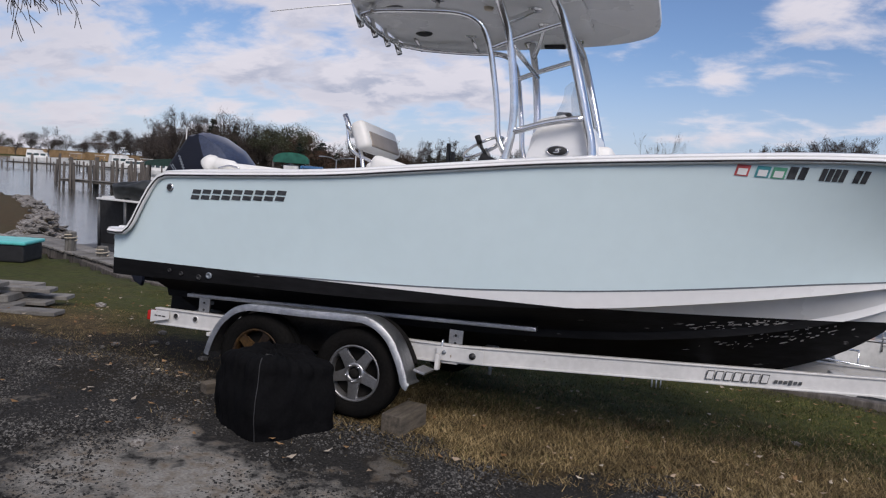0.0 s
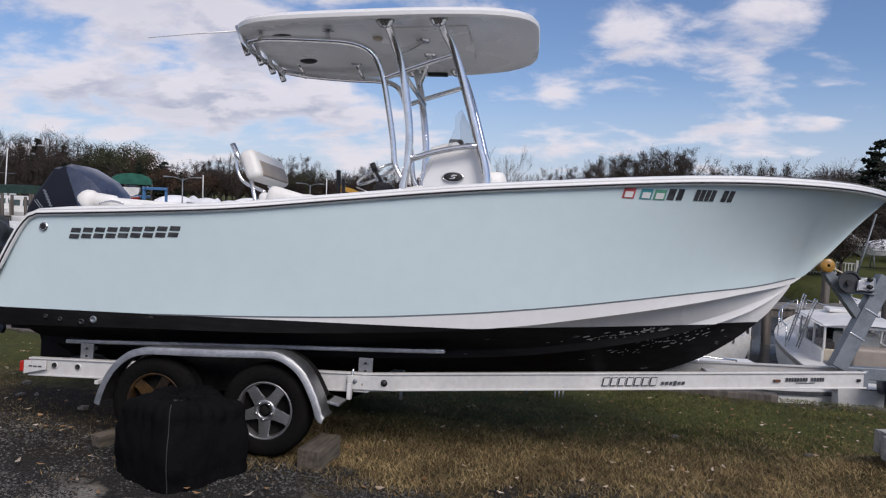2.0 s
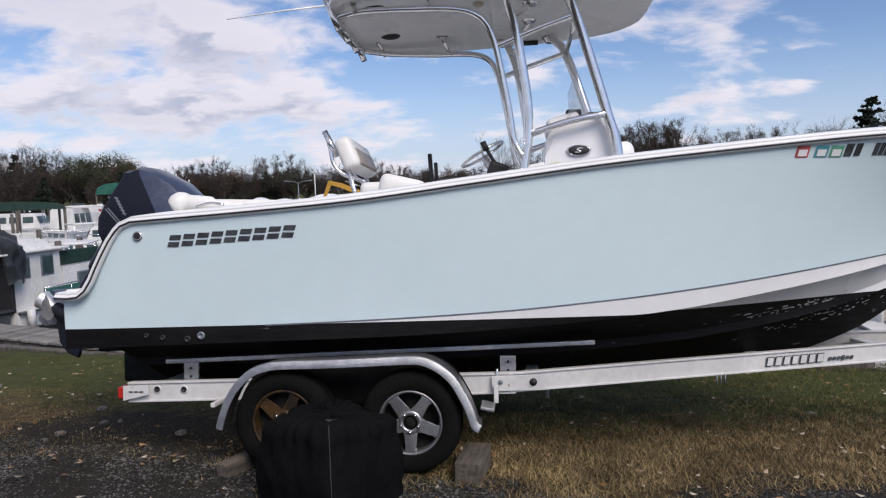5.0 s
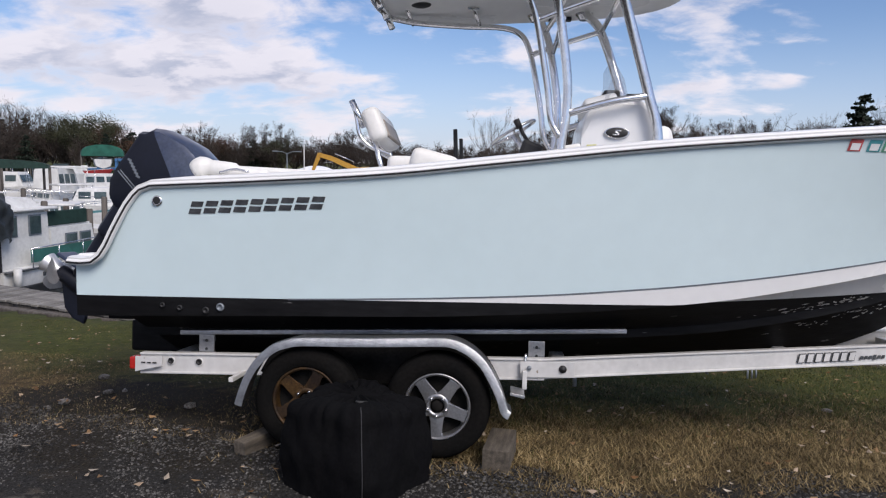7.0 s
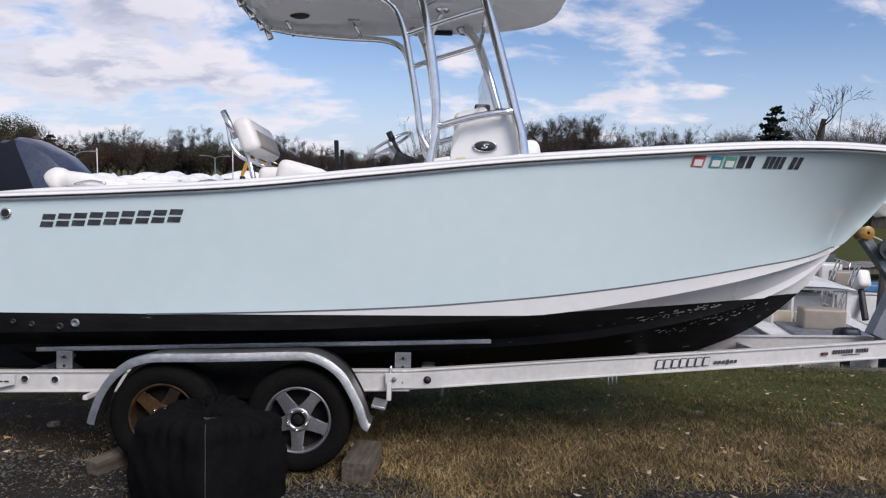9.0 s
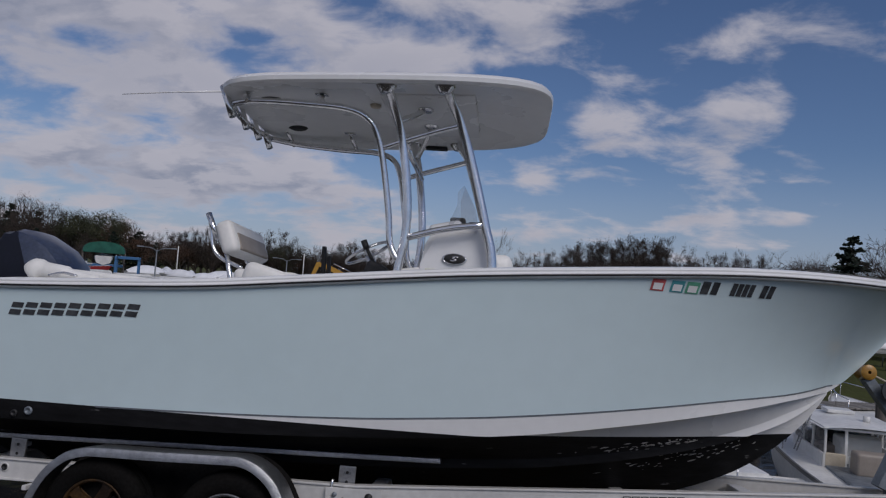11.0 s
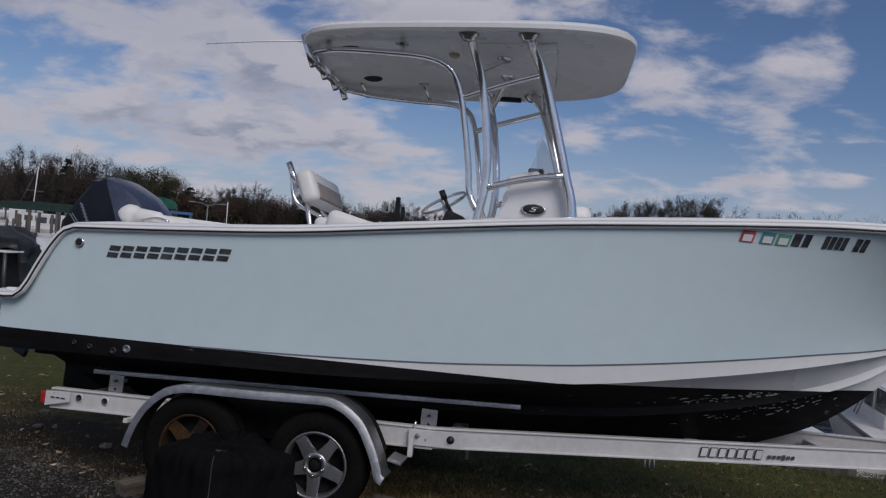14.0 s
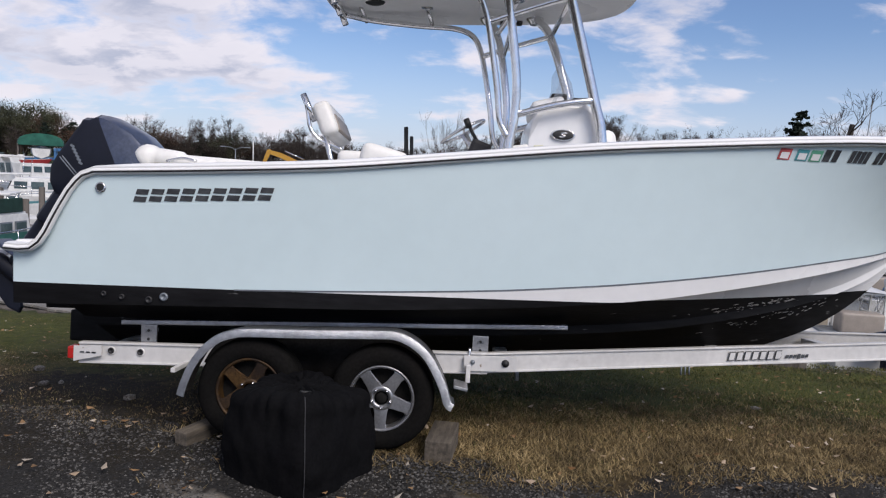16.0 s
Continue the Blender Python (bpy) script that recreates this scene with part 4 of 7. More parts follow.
part("radio_box", box((0.72, 1.05, 0.05), pose(-1.22, 0.0, 3.372, 0, -2, 0), 0.02, 3), M_GEL, TOP, "flush electronics box cover")
ob = bmesh.new()
add_lathe(ob, [(0.0, -0.012), (0.035, -0.012), (0.045, 0.008)], 18, pose(-1.66, -0.22, 3.346))
part("dome_light", ob, M_BEIGE, TOP, "round amber dome light")
part("light_bar", box((0.20, 0.07, 0.03), pose(-1.27, 0.80, 3.318), 0.008), M_BLACK, TOP)
for y in (-0.47, -0.17, 0.12, 0.40):
    part("rod_holder", tube([(-2.70, y, 3.115), (-2.745, y, 3.22), (-2.80, y, 3.355)], [0.026, 0.028, 0.031], 12), M_ALU, BOAT, "aluminium rod holder tube")
part("antenna", tube([(-2.76, -0.40, 3.34), (-3.15, -0.48, 3.285), (-3.55, -0.56, 3.215)], [0.008, 0.006, 0.003], 6), M_GEL, BOAT, "long thin white antenna")

# ---- helm seat with swing-back rest
SEAT = part("helm_seat", box((0.5, 0.9, 0.16), pose(-2.35, 0.1, 1.90, 0, 0, 0), 0.06, 4), M_VINYL, BOAT, "white vinyl helm seat with tube backrest", True)
part("seat_box", box((0.52, 0.9, 0.5), pose(-2.35, 0.1, 1.57), 0.04), M_GEL, SEAT)
part("backrest", box((0.14, 0.78, 0.27), pose(-2.72, 0.12, 2.222, 0, -22, 0), 0.065, 5), M_VINYL, SEAT, "white padded backrest", True)
part("backrest_panel", box((0.03, 0.62, 0.14), pose(-2.642, 0.12, 2.202, 0, -22, 0), 0.012, 3), M_VINYL_TAUPE, SEAT, "taupe backrest panel", True)
for y in (-0.22, 0.46):
    part("backrest_arm", tube([(-2.885, y, 2.37), (-2.86, y, 2.28), (-2.83, y, 2.14), (-2.76, y, 2.06), (-2.66, y, 2.02), (-2.58, y, 1.99)], 0.016, 8, 5), M_ALU, SEAT, "curved aluminium tube")
    part("backrest_arm", tube([(-2.72, y, 2.12), (-2.66, y, 1.9), (-2.62, y, 1.75)], 0.02, 8), M_ALU, SEAT)
    part("seat_rod_holder", tube([(-2.80, y, 2.20), (-2.90, y, 2.40)], 0.024, 10), M_ALU, SEAT)
part("seat_bolster", box((0.34, 0.5, 0.18), pose(-2.21, -0.5, 1.885, 0, 14, 0), 0.07, 4), M_VINYL, BOAT, "white rounded cushion", True)
part("ladder_post", box((0.035, 0.05, 0.5), pose(-2.14, 0.55, 2.05, 0, -3, 0), 0.008), M_BLACK, BOAT, "upright black post")
part("ladder_post", box((0.03, 0.05, 0.42), pose(-2.09, 0.55, 2.01, 0, -3, 0), 0.008), M_BLACK, BOAT)

# ---- outboard engine, tilted up
ENG = pose(-4.68, 0, 1.57, 0, 33, 0)
OUTB = part("outboard_engine", box((0.26, 0.34, 0.62), ENG @ pose(0, 0, -0.05), 0.06, 3), M_COWL_DARK, BOAT, "blue-grey outboard engine tilted up on the transom")


COWL_SIDE = [(-4.89, 1.62), (-4.885, 1.75), (-4.825, 1.86), (-4.635, 2.135), (-4.625, 2.158), (-4.565, 2.158), (-4.51, 2.185), (-4.44, 2.178), (-4.36, 2.14), (-4.20, 2.055), (-4.09, 1.945), (-4.045, 1.82), (-4.06, 1.62), (-4.35, 1.42), (-4.70, 1.44), (-4.85, 1.53)]


def cowl():
    """A wedge-shaped cowl: the side outline, chamfered towards flat near and far faces."""
    cx, cz = -4.49, 1.80
    bm = bmesh.new()
    rows = []
    for y, k, dx in ((-0.255, 0.80, 0.0), (-0.235, 0.90, 0.0), (-0.15, 0.985, 0.0), (0.0, 1.0, 0.0), (0.15, 0.985, 0.0), (0.235, 0.90, 0.0), (0.255, 0.80, 0.0)):
        rows.append([Vector((cx + (x - cx) * k, y + 0.06, cz + (z - cz) * k)) for x, z in COWL_SIDE])
    add_grid(bm, rows, close=True)
    bm.verts.ensure_lookup_table()
    n = len(COWL_SIDE)
    bm.faces.new(bm.verts[-n:]), bm.faces.new(bm.verts[:n][::-1])
    bmesh.ops.recalc_face_normals(bm, faces=bm.faces[:])
    # the navy rear panel ends at a slanting seam
    along = Vector((0.129, 0, -0.306)).normalized()
    seam, across = Vector((-4.47, 0, 2.107)), Vector((-along.z, 0, along.x))
    bmesh.ops.bisect_plane(bm, geom=bm.verts[:] + bm.edges[:] + bm.faces[:], plane_co=seam, plane_no=across, dist=1e-5)
    for f in bm.faces:
        f.material_index = 1 if (f.calc_center_median() - seam).dot(across) < 0 else 0
        f.smooth = True
    return bm


bl = bmesh.new()
add_lathe(bl, [(0.045, 0.10), (0.055, 0.10), (0.06, 0.0), (0.075, -0.10), (0.085, -0.13), (0.07, -0.125), (0.05, -0.05)], 22, ENG @ pose(-0.27, 0, -0.85, 0, 90, 0))
part("propeller_hub", bl, M_PROP, OUTB, "flared stainless propeller hub", True)
part("cowl", cowl(), [M_COWL, M_COWL_DARK], OUTB, "dusty blue-grey cowl with navy rear panel", True)
for k in range(6):
    part("name_block", box((0.034, 0.004, 0.017), pose(-4.672 + 0.0135 * k, -0.1965, 1.915 - 0.026 * k, 0, 27, 0), 0.0), M_GALV, OUTB)
for k in range(2):
    part("cowl_line", box((0.008, 0.004, 0.19), pose(-4.685 - 0.02 * k, -0.1965, 1.765 - 0.008 * k, 0, -42, 0), 0.0), M_GALV, OUTB, "silver trim line")
part("midsection", box((0.20, 0.16, 0.75), ENG @ pose(-0.05, 0, -0.42), 0.05, 3), M_COWL_DARK, OUTB, "", True)
part("cavitation_plate", box((0.42, 0.24, 0.025), ENG @ pose(-0.10, 0, -0.70), 0.01), M_COWL, OUTB)
ob = bmesh.new()
add_lathe(ob, [(0.0, 0.36), (0.04, 0.30), (0.07, 0.15), (0.075, 0.0), (0.065, -0.22), (0.045, -0.30)], 20, ENG @ pose(-0.02, 0, -0.85, 0, 90, 0))
part("gearcase", ob, M_COWL_DARK, OUTB, "", True)
part("skeg", prism([(-5.34, 0.90), (-5.20, 0.95), (-5.13, 0.62), (-5.15, 0.57), (-5.24, 0.61), (-5.31, 0.70)], 0.05, pose(0, 0.025, 0, 90, 0, 0), 0.015), M_COWL_DARK, OUTB, "dark navy skeg")
for k in range(3):
    a = 2 * math.pi * k / 3 + 0.4
    bl = bmesh.new()
    cur = []
    for i in range(7):
        r = 0.05 + 0.15 * i / 6
        wd = 0.10 * math.sin(math.pi * (0.18 + 0.72 * i / 6)) + 0.01
        tw = radians(55 - 30 * i / 6)
        cur.append([ENG @ pose(-0.26, 0, -0.85, 0, 90, 0) @ pose(0, 0, 0, 0, 0, math.degrees(a)) @ Vector((r, u * wd * math.cos(tw), u * wd * math.sin(tw))) for u in (-1, -0.3, 0.4, 1)])
    add_grid(bl, cur)
    bmesh.ops.solidify(bl, geom=bl.faces[:], thickness=0.008)
    part("propeller_blade", bl, M_PROP, OUTB, "stainless propeller blade", True)
part("trim_tab", box((0.22, 0.30, 0.02), pose(-4.58, -0.66, 0.80, 0, -12, 0), 0.006), M_BOTTOM, BOAT)

# ---------------------------------------------------------------- trailer
TRL = thing("boat_trailer", "white aluminium tandem-axle boat trailer with tread-plate fenders", "trailer", RIG)


def beam(p0, p1, h, w, inset=0.012):
    """An I-beam between two points: web and two flanges."""
    p0, p1 = Vector(p0), Vector(p1)
    d = (p1 - p0)
    x = d.normalized()
    y = Vector((0, 0, 1)).cross(x).normalized()
    z = x.cross(y)
    m = Matrix((x, y, z)).transposed().to_4x4()
    m.translation = (p0 + p1) / 2
    bm = bmesh.new()
    L = d.length
    add_box(bm, (L, w - 2 * inset, h - 0.02), m)
    for s in (-1, 1):
        add_box(bm, (L, w, 0.014), m @ pose(0, 0, s * (h / 2 - 0.007)), 0.004)
    return bm


BEND, NOSE = -1.42, 2.42
for s in (-1, 1):
    part("frame_beam", beam((-4.20, s * 0.86, 0.455), (BEND, s * 0.86, 0.530), 0.145, 0.062), M_FRAME, TRL, "white-painted aluminium side beam")
    part("frame_beam", beam((BEND - 0.05, s * 0.868, 0.5315), (NOSE, s * 0.10, 0.715), 0.135, 0.058), M_FRAME, TRL, "white-painted aluminium side beam")
    part("splice_plate", box((0.36, 0.012, 0.105), pose(BEND + 0.02, s * 0.898, 0.533, 0, -1.5, -s * 2), 0.003), M_FRAME, TRL)
    for x in (BEND - 0.1, BEND + 0.12):
        ob = bmesh.new()
        add_lathe(ob, [(0.0, 0.016), (0.014, 0.016), (0.016, 0.0), (0.026, 0.0), (0.026, -0.006)], 14, pose(x, s * 0.906, 0.54, 90 if s < 0 else -90, 0, 0))
        part("bolt", ob, M_GALV if x < BEND else M_BLACK, TRL)
for x, w in ((-4.05, 0.84), (-3.35, 0.84), (-1.3, 0.78), (0.35, 0.46), (1.3, 0.27)):
    part("crossmember", box((0.10, 2 * w, 0.09), pose(x, 0, 0.435 + 0.027 * (x + 4.2) if x < BEND else 0.505 + 0.0478 * (x - BEND)), 0.01), M_FRAME, TRL)
part("tongue", box((1.35, 0.10, 0.10), pose(2.95, 0, 0.765, 0, -1, 0), 0.008), M_GALV, TRL, "grey galvanised tongue")
JACK = part("tongue_jack", tube([(2.78, -0.10, 0.36), (2.77, -0.10, 0.80), (2.76, -0.10, 1.29)], [0.022, 0.028, 0.029], 14), M_DARKSTEEL, TRL, "dark steel tongue jack")
part("jack_bracket", box((0.10, 0.06, 0.14), pose(2.77, -0.075, 0.765), 0.01), M_GALV, JACK)
part("jack_foot", box((0.14, 0.14, 0.012), pose(2.78, -0.10, 0.352), 0.004), M_GALV, JACK)
part("jack_crank", tube([(2.76, -0.10, 1.27), (2.76, -0.16, 1.275), (2.82, -0.17, 1.20)], 0.009, 6), M_STEEL, JACK)
part("jack_cap", tube([(2.76, -0.10, 1.285), (2.76, -0.10, 1.315)], 0.04, 14), M_BLACK, JACK)
part("nose_plate", box((0.05, 0.24, 0.15), pose(2.42, 0, 0.715), 0.008), M_GALV, TRL)

# bunks on brackets
for s in (-1, 1):
    part("bunk", box((3.10, 0.08, 0.032), pose(-2.42, s * 0.74, 0.724, 0, -2.4, 0), 0.006), M_TREAD, TRL, "long aluminium bunk board")
    for x in (-3.76, -1.47):
        BK = part("bunk_bracket", box((0.11, 0.02, 0.14), pose(x, s * 0.80, 0.585 + 0.02 * (x + 3.9)), 0.006), M_RIM, TRL, "drilled aluminium bunk bracket")
        for dz in (-0.03, 0.03):
            part("bracket_hole", tube([(x, s * 0.805, 0.585 + dz + 0.02 * (x + 3.9)), (x, s * 0.814, 0.585 + dz + 0.02 * (x + 3.9))], 0.010, 10), M_BLACK, BK)
        part("bracket_arm", box((0.06, 0.10, 0.03), pose(x, s * 0.76, 0.61 + 0.02 * (x + 3.9)), 0.006), M_GALV, TRL)
    # tail lamps with angled end plates
    part("tail_light", box((0.05, 0.09, 0.085), pose(-4.245, s * 0.86, 0.455), 0.012), M_RED, TRL, "red tail light")
    part("lamp_bracket", prism([(-4.22, 0.40), (-4.03, 0.445), (-4.03, 0.515), (-4.22, 0.505)], 0.012, pose(0, s * 0.906, 0, 90, 0, 0), 0.002), M_FRAME, TRL)
    for k in range(3):
        part("lamp_slot", box((0.028, 0.004, 0.008), pose(-4.16 + 0.04 * k, s * 0.922, 0.466), 0.0), M_BLACK, TRL)
    for x in (-3.98, -3.78):
        ob = bmesh.new()
        add_lathe(ob, [(0.0, 0.004), (0.013, 0.004), (0.014, 0.009), (0.021, 0.007), (0.023, 0.0)], 16, pose(x, s * 0.882, 0.478, 90 if s < 0 else -90, 0, 0))
        part("grommet", ob, M_BLACK, TRL, "black rubber grommet")
        ob = bmesh.new()
        add_lathe(ob, [(0.022, 0.005), (0.028, 0.005), (0.030, 0.0)], 16, pose(x, s * 0.882, 0.478, 90 if s < 0 else -90, 0, 0))
        part("grommet_ring", ob, M_FRAME, TRL)

# tandem fenders
F_PTS = [(-3.37, 0.300), (-3.345, 0.39), (-3.30, 0.50), (-3.235, 0.595), (-3.14, 0.678), (-3.04, 0.715), (-2.94, 0.729), (-2.55, 0.741), (-2.14, 0.760), (-2.01, 0.757), (-1.90, 0.712), (-1.805, 0.632), (-1.735, 0.52), (-1.688, 0.42), (-1.664, 0.345), (-1.64, 0.328)]


def fender(s):
    path = [(p.x, p.z) for p in smooth_path([(a, 0, b) for a, b in F_PTS], 3)]
    nrm = []
    for i in range(len(path)):
        a, b = path[max(i - 1, 0)], path[min(i + 1, len(path) - 1)]
        t = Vector((b[0] - a[0], b[1] - a[1])).normalized()
        nrm.append(Vector((-t.y, t.x)))
    bm = bmesh.new()
    prof = [(1.05, -0.012), (1.055, 0.0), (1.25, 0.012), (1.272, 0.008), (1.282, -0.008), (1.282, -0.042), (1.272, -0.042), (1.270, 0.0), (1.25, 0.002)]
    add_grid(bm, [[(x + n.x * d, s * y, z + n.y * d) for y, d in prof] for (x, z), n in zip(path, nrm)], close=True, flip=s > 0)
    bmesh.ops.recalc_face_normals(bm, faces=bm.faces[:])
    return bm


for s in (-1, 1):
    FN = part("fender", fender(s), M_TREAD, TRL, "silver tread-plate tandem fender", True)
    path = [(p.x, p.z - 0.012) for p in smooth_path([(a, 0, b) for a, b in F_PTS], 3)]
    # black sheet added behind the wheels for the fender's shade on the beam
    part("fender_skirt", prism([p for p in path if p[1] > 0.42] + [(-1.80, 0.40), (-3.25, 0.40)], 0.008, pose(0, s * 0.955 + 0.004, 0, 90, 0, 0)), M_MATTE_BLACK, FN, "black sheet added for the shade under the fender")
    part("fender_step", box((0.09, 0.20, 0.02), pose(-1.60, s * 1.10, 0.42, 0, 12, 0), 0.004), M_TREAD, FN)
    part("fender_bracket", box((0.03, 0.05, 0.12), pose(-1.55, s * 0.95, 0.47), 0.005), M_FRAME, FN)
    part("u_bolt", tube([(-1.545, s * 0.885, 0.625), (-1.545, s * 0.895, 0.60), (-1.545, s * 0.90, 0.42)], 0.010, 8, 3), M_STEEL, FN)
    part("fender_bracket", box((0.03, 0.3, 0.03), pose(-3.46, s * 0.98, 0.42), 0.005), M_FRAME, FN)
    part("fender_brace", box((0.05, 0.03, 0.20), pose(-2.55, s * 0.90, 0.50, 0, 5, 0), 0.006), M_BLACK, FN)
    part("spring_hanger", box((0.55, 0.05, 0.10), pose(-2.55, s * 0.86, 0.40), 0.02), M_BLACK, TRL)


# wheels
def tyre_mesh():
    bm = bmesh.new()
    prof = [(0.205, -0.085), (0.225, -0.105), (0.27, -0.112), (0.305, -0.105), (0.325, -0.085), (0.333, -0.05), (0.335, -0.018), (0.328, -0.014), (0.328, -0.008), (0.335, -0.004), (0.335, 0.004), (0.328, 0.008), (0.328, 0.014), (0.335, 0.018),
            (0.333, 0.05), (0.325, 0.085), (0.305, 0.105), (0.27, 0.112), (0.225, 0.105), (0.205, 0.085)]
    add_lathe(bm, prof, 48)
    return finish("tyre", bm, M_TYRE)


def rim_mesh(material, name):
    bm = bmesh.new()
    add_lathe(bm, [(0.207, 0.088), (0.212, 0.094), (0.203, 0.098), (0.193, 0.09), (0.188, 0.06), (0.185, -0.08)], 40)
    # five broad spokes, flaring to the outer lip
    for k in range(5):
        a = 2 * math.pi * k / 5 + math.pi / 2
        m = pose(0, 0, 0, 0, 0, math.degrees(a))
        outl = [(0.045, -0.05), (0.075, -0.046), (0.12, -0.031), (0.17, -0.027), (0.192, -0.045), (0.198, 0.0), (0.192, 0.045), (0.17, 0.027), (0.12, 0.031), (0.075, 0.046), (0.045, 0.05)]
        add_prism(bm, outl, 0.028, m @ pose(0, 0, 0.045, 0, -4, 0), 0.006)
    add_lathe(bm, [(0.082, 0.05), (0.08, 0.076), (0.07, 0.084), (0.046, 0.084), (0.044, 0.06)], 28)
    return finish(name, bm, material)


def hub_mesh():
    bm = bmesh.new()
    add_lathe(bm, [(0.0, 0.10), (0.02, 0.10), (0.034, 0.09), (0.038, 0.06), (0.042, 0.03)], 20)
    # near-black disc that closes the gaps behind the spokes
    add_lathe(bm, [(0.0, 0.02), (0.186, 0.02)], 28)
    return finish("hub", bm, M_MATTE_BLACK)


def nut_mesh():
    bm = bmesh.new()
    add_lathe(bm, [(0.0, 0.022), (0.008, 0.020), (0.011, 0.0)], 6)
    return finish("lug_nut", bm, M_STEEL)


TYRE, RIM_A, RIM_B, HUB, NUT = tyre_mesh(), rim_mesh(M_RIM, "rim"), rim_mesh(M_RIM_BRONZE, "rim"), hub_mesh(), nut_mesh()
for s in (-1, 1):
    for x, me, lab in ((-2.935, RIM_B, "wheel with bronze rusty five-spoke rim"), (-2.098, RIM_A, "wheel with silver five-spoke alloy rim")):
        wm = pose(x, s * 1.135, 0.335, 90 if s < 0 else -90, 0, 0) @ pose(0, 0, 0, 0, 0, -24 if x < -2.5 else 36)
        wh = shared("wheel", TYRE, TRL, wm, lab)
        shared("rim", me, wh, Matrix())
        shared("hub", HUB, wh, Matrix())
        for k in range(5):
            a = 2 * math.pi * k / 5 + 0.3
            shared("lug_nut", NUT, wh, pose(0.060 * math.cos(a), 0.060 * math.sin(a), 0.082))
for x in (-2.935, -2.098):
    part("axle", tube([(x, -1.0, 0.335), (x, 1.0, 0.335)], 0.035, 12), M_GALV, TRL)

# winch stand at the bow
part("winch_post", beam((2.25, 0, 0.79), (2.59, 0, 1.54), 0.12, 0.11, 0.0), M_GALV, TRL, "grey winch post leaning forward")
part("winch_arm", beam((2.45, 0, 1.14), (2.13, 0, 1.57), 0.07, 0.08, 0.0), M_GALV, TRL)
ob = bmesh.new()
add_lathe(ob, [(0.012, -0.07), (0.04, -0.07), (0.055, -0.06), (0.052, -0.035), (0.040, 0.0), (0.052, 0.035), (0.055, 0.06), (0.04, 0.07), (0.012, 0.07)], 24, pose(2.125, 0, 1.61, 90, 0, 0))
part("bow_roller", ob, M_YELLOW, TRL, "amber polyurethane bow roller", True)
WN = part("winch", box((0.16, 0.16, 0.12), pose(2.40, -0.02, 1.47), 0.02), M_GALV, TRL, "hand winch with strap drum")
ob = bmesh.new()
add_lathe(ob, [(0.0, 0.004), (0.070, 0.004), (0.074, 0.016), (0.086, 0.016), (0.090, 0.008), (0.086, 0.0), (0.0, 0.0)], 30, pose(2.275, -0.10, 1.488, 90, 0, 0), False)
part("winch_gear", ob, M_DARKSTEEL, WN, "dark toothed gear wheel")
part("gear_hub", tube([(2.265, -0.115, 1.48), (2.265, -0.135, 1.48)], 0.022, 12), M_BLACK, WN)
part("winch_plate", prism([(2.32, 1.42), (2.33, 1.50), (2.38, 1.525), (2.445, 1.525), (2.455, 1.42)], 0.05, pose(0, -0.08, 0, 90, 0, 0), 0.008), M_TREAD, WN, "pale cast gear housing")
part("winch_drum", tube([(2.27, -0.07, 1.48), (2.27, 0.09, 1.48)], 0.055, 18), M_DARKSTEEL, WN, "dark strap drum")
for z in (1.455, 1.515):
    ob = bmesh.new()
    add_lathe(ob, [(0.0, 0.03), (0.016, 0.03), (0.021, 0.0)], 12, pose(2.415, -0.128, z, 90, 0, 0))
    part("winch_knob", ob, M_BLACK, WN)
part("winch_shelf", box((0.22, 0.16, 0.015), pose(2.38, 0, 1.40), 0.003), M_GALV, WN)
part("winch_strap", tube([(2.30, 0, 1.54), (2.2, 0, 1.585), (2.09, 0, 1.56)], 0.008, 6), M_BEIGE, WN)
for z in (1.05, 1.25):
    part("u_bolt", box((0.13, 0.12, 0.012), pose(2.24 + 0.52 * (z - 0.79), 0, z, 0, 30, 0), 0.003), M_STEEL, TRL)
part("bow_strap", tube([(2.50, 0.0, 2.05), (2.42, 0.02, 1.7), (2.38, 0.02, 1.56)], 0.007, 6), M_GALV, TRL)
part("safety_chain", tube([(2.60, -0.04, 1.30), (2.95, -0.1, 1.95), (3.1, -0.12, 2.2)], 0.010, 6), M_GALV, TRL)
# beam lettering as plain bars, and side marker
dirv = (Vector((NOSE, -0.10, 0.715)) - Vector((BEND, -0.868, 0.5315))).normalized()
ang, pit = math.degrees(math.atan2(dirv.y, dirv.x)), math.degrees(math.asin(dirv.z))


def on_beam(x, dz=0.0, out=0.033):
    k = (x - BEND) / (NOSE - BEND)
    return pose(x + out * math.sin(radians(ang)), -0.868 + k * 0.768 - out * math.cos(radians(ang)) + 0.0, 0.5315 + k * 0.1835 + dz, 0, -pit, ang)


def bar(w, h, x, dz, mm=M_DECAL, sh=0.25):
    return part("lettering_bar", prism([(-w / 2 - sh * h / 2, -h / 2), (w / 2 - sh * h / 2, -h / 2), (w / 2 + sh * h / 2, h / 2), (-w / 2 + sh * h / 2, h / 2)], 0.002, on_beam(x, dz, 0.0215) @ pose(0, 0, 0, 90, 0, 0)), mm, TRL)


for k in range(7):
    b0 = bar(0.052, 0.066, 0.36 + 0.061 * k, 0.0)
    part("bar_face", prism([(-0.028, -0.027), (0.013, -0.027), (0.028, 0.027), (-0.013, 0.027)], 0.002, on_beam(0.36 + 0.061 * k, 0.0, 0.0265) @ pose(0, 0, 0, 90, 0, 0)), M_FRAME, b0)
for k in range(6):
    bar(0.022, 0.024 if k != 3 else 0.036, 0.80 + 0.032 * k, -0.014)
for k in range(14):
    if k != 8:
        bar(0.016, 0.030, 1.78 + 0.0225 * k, 0.008, sh=0.1)
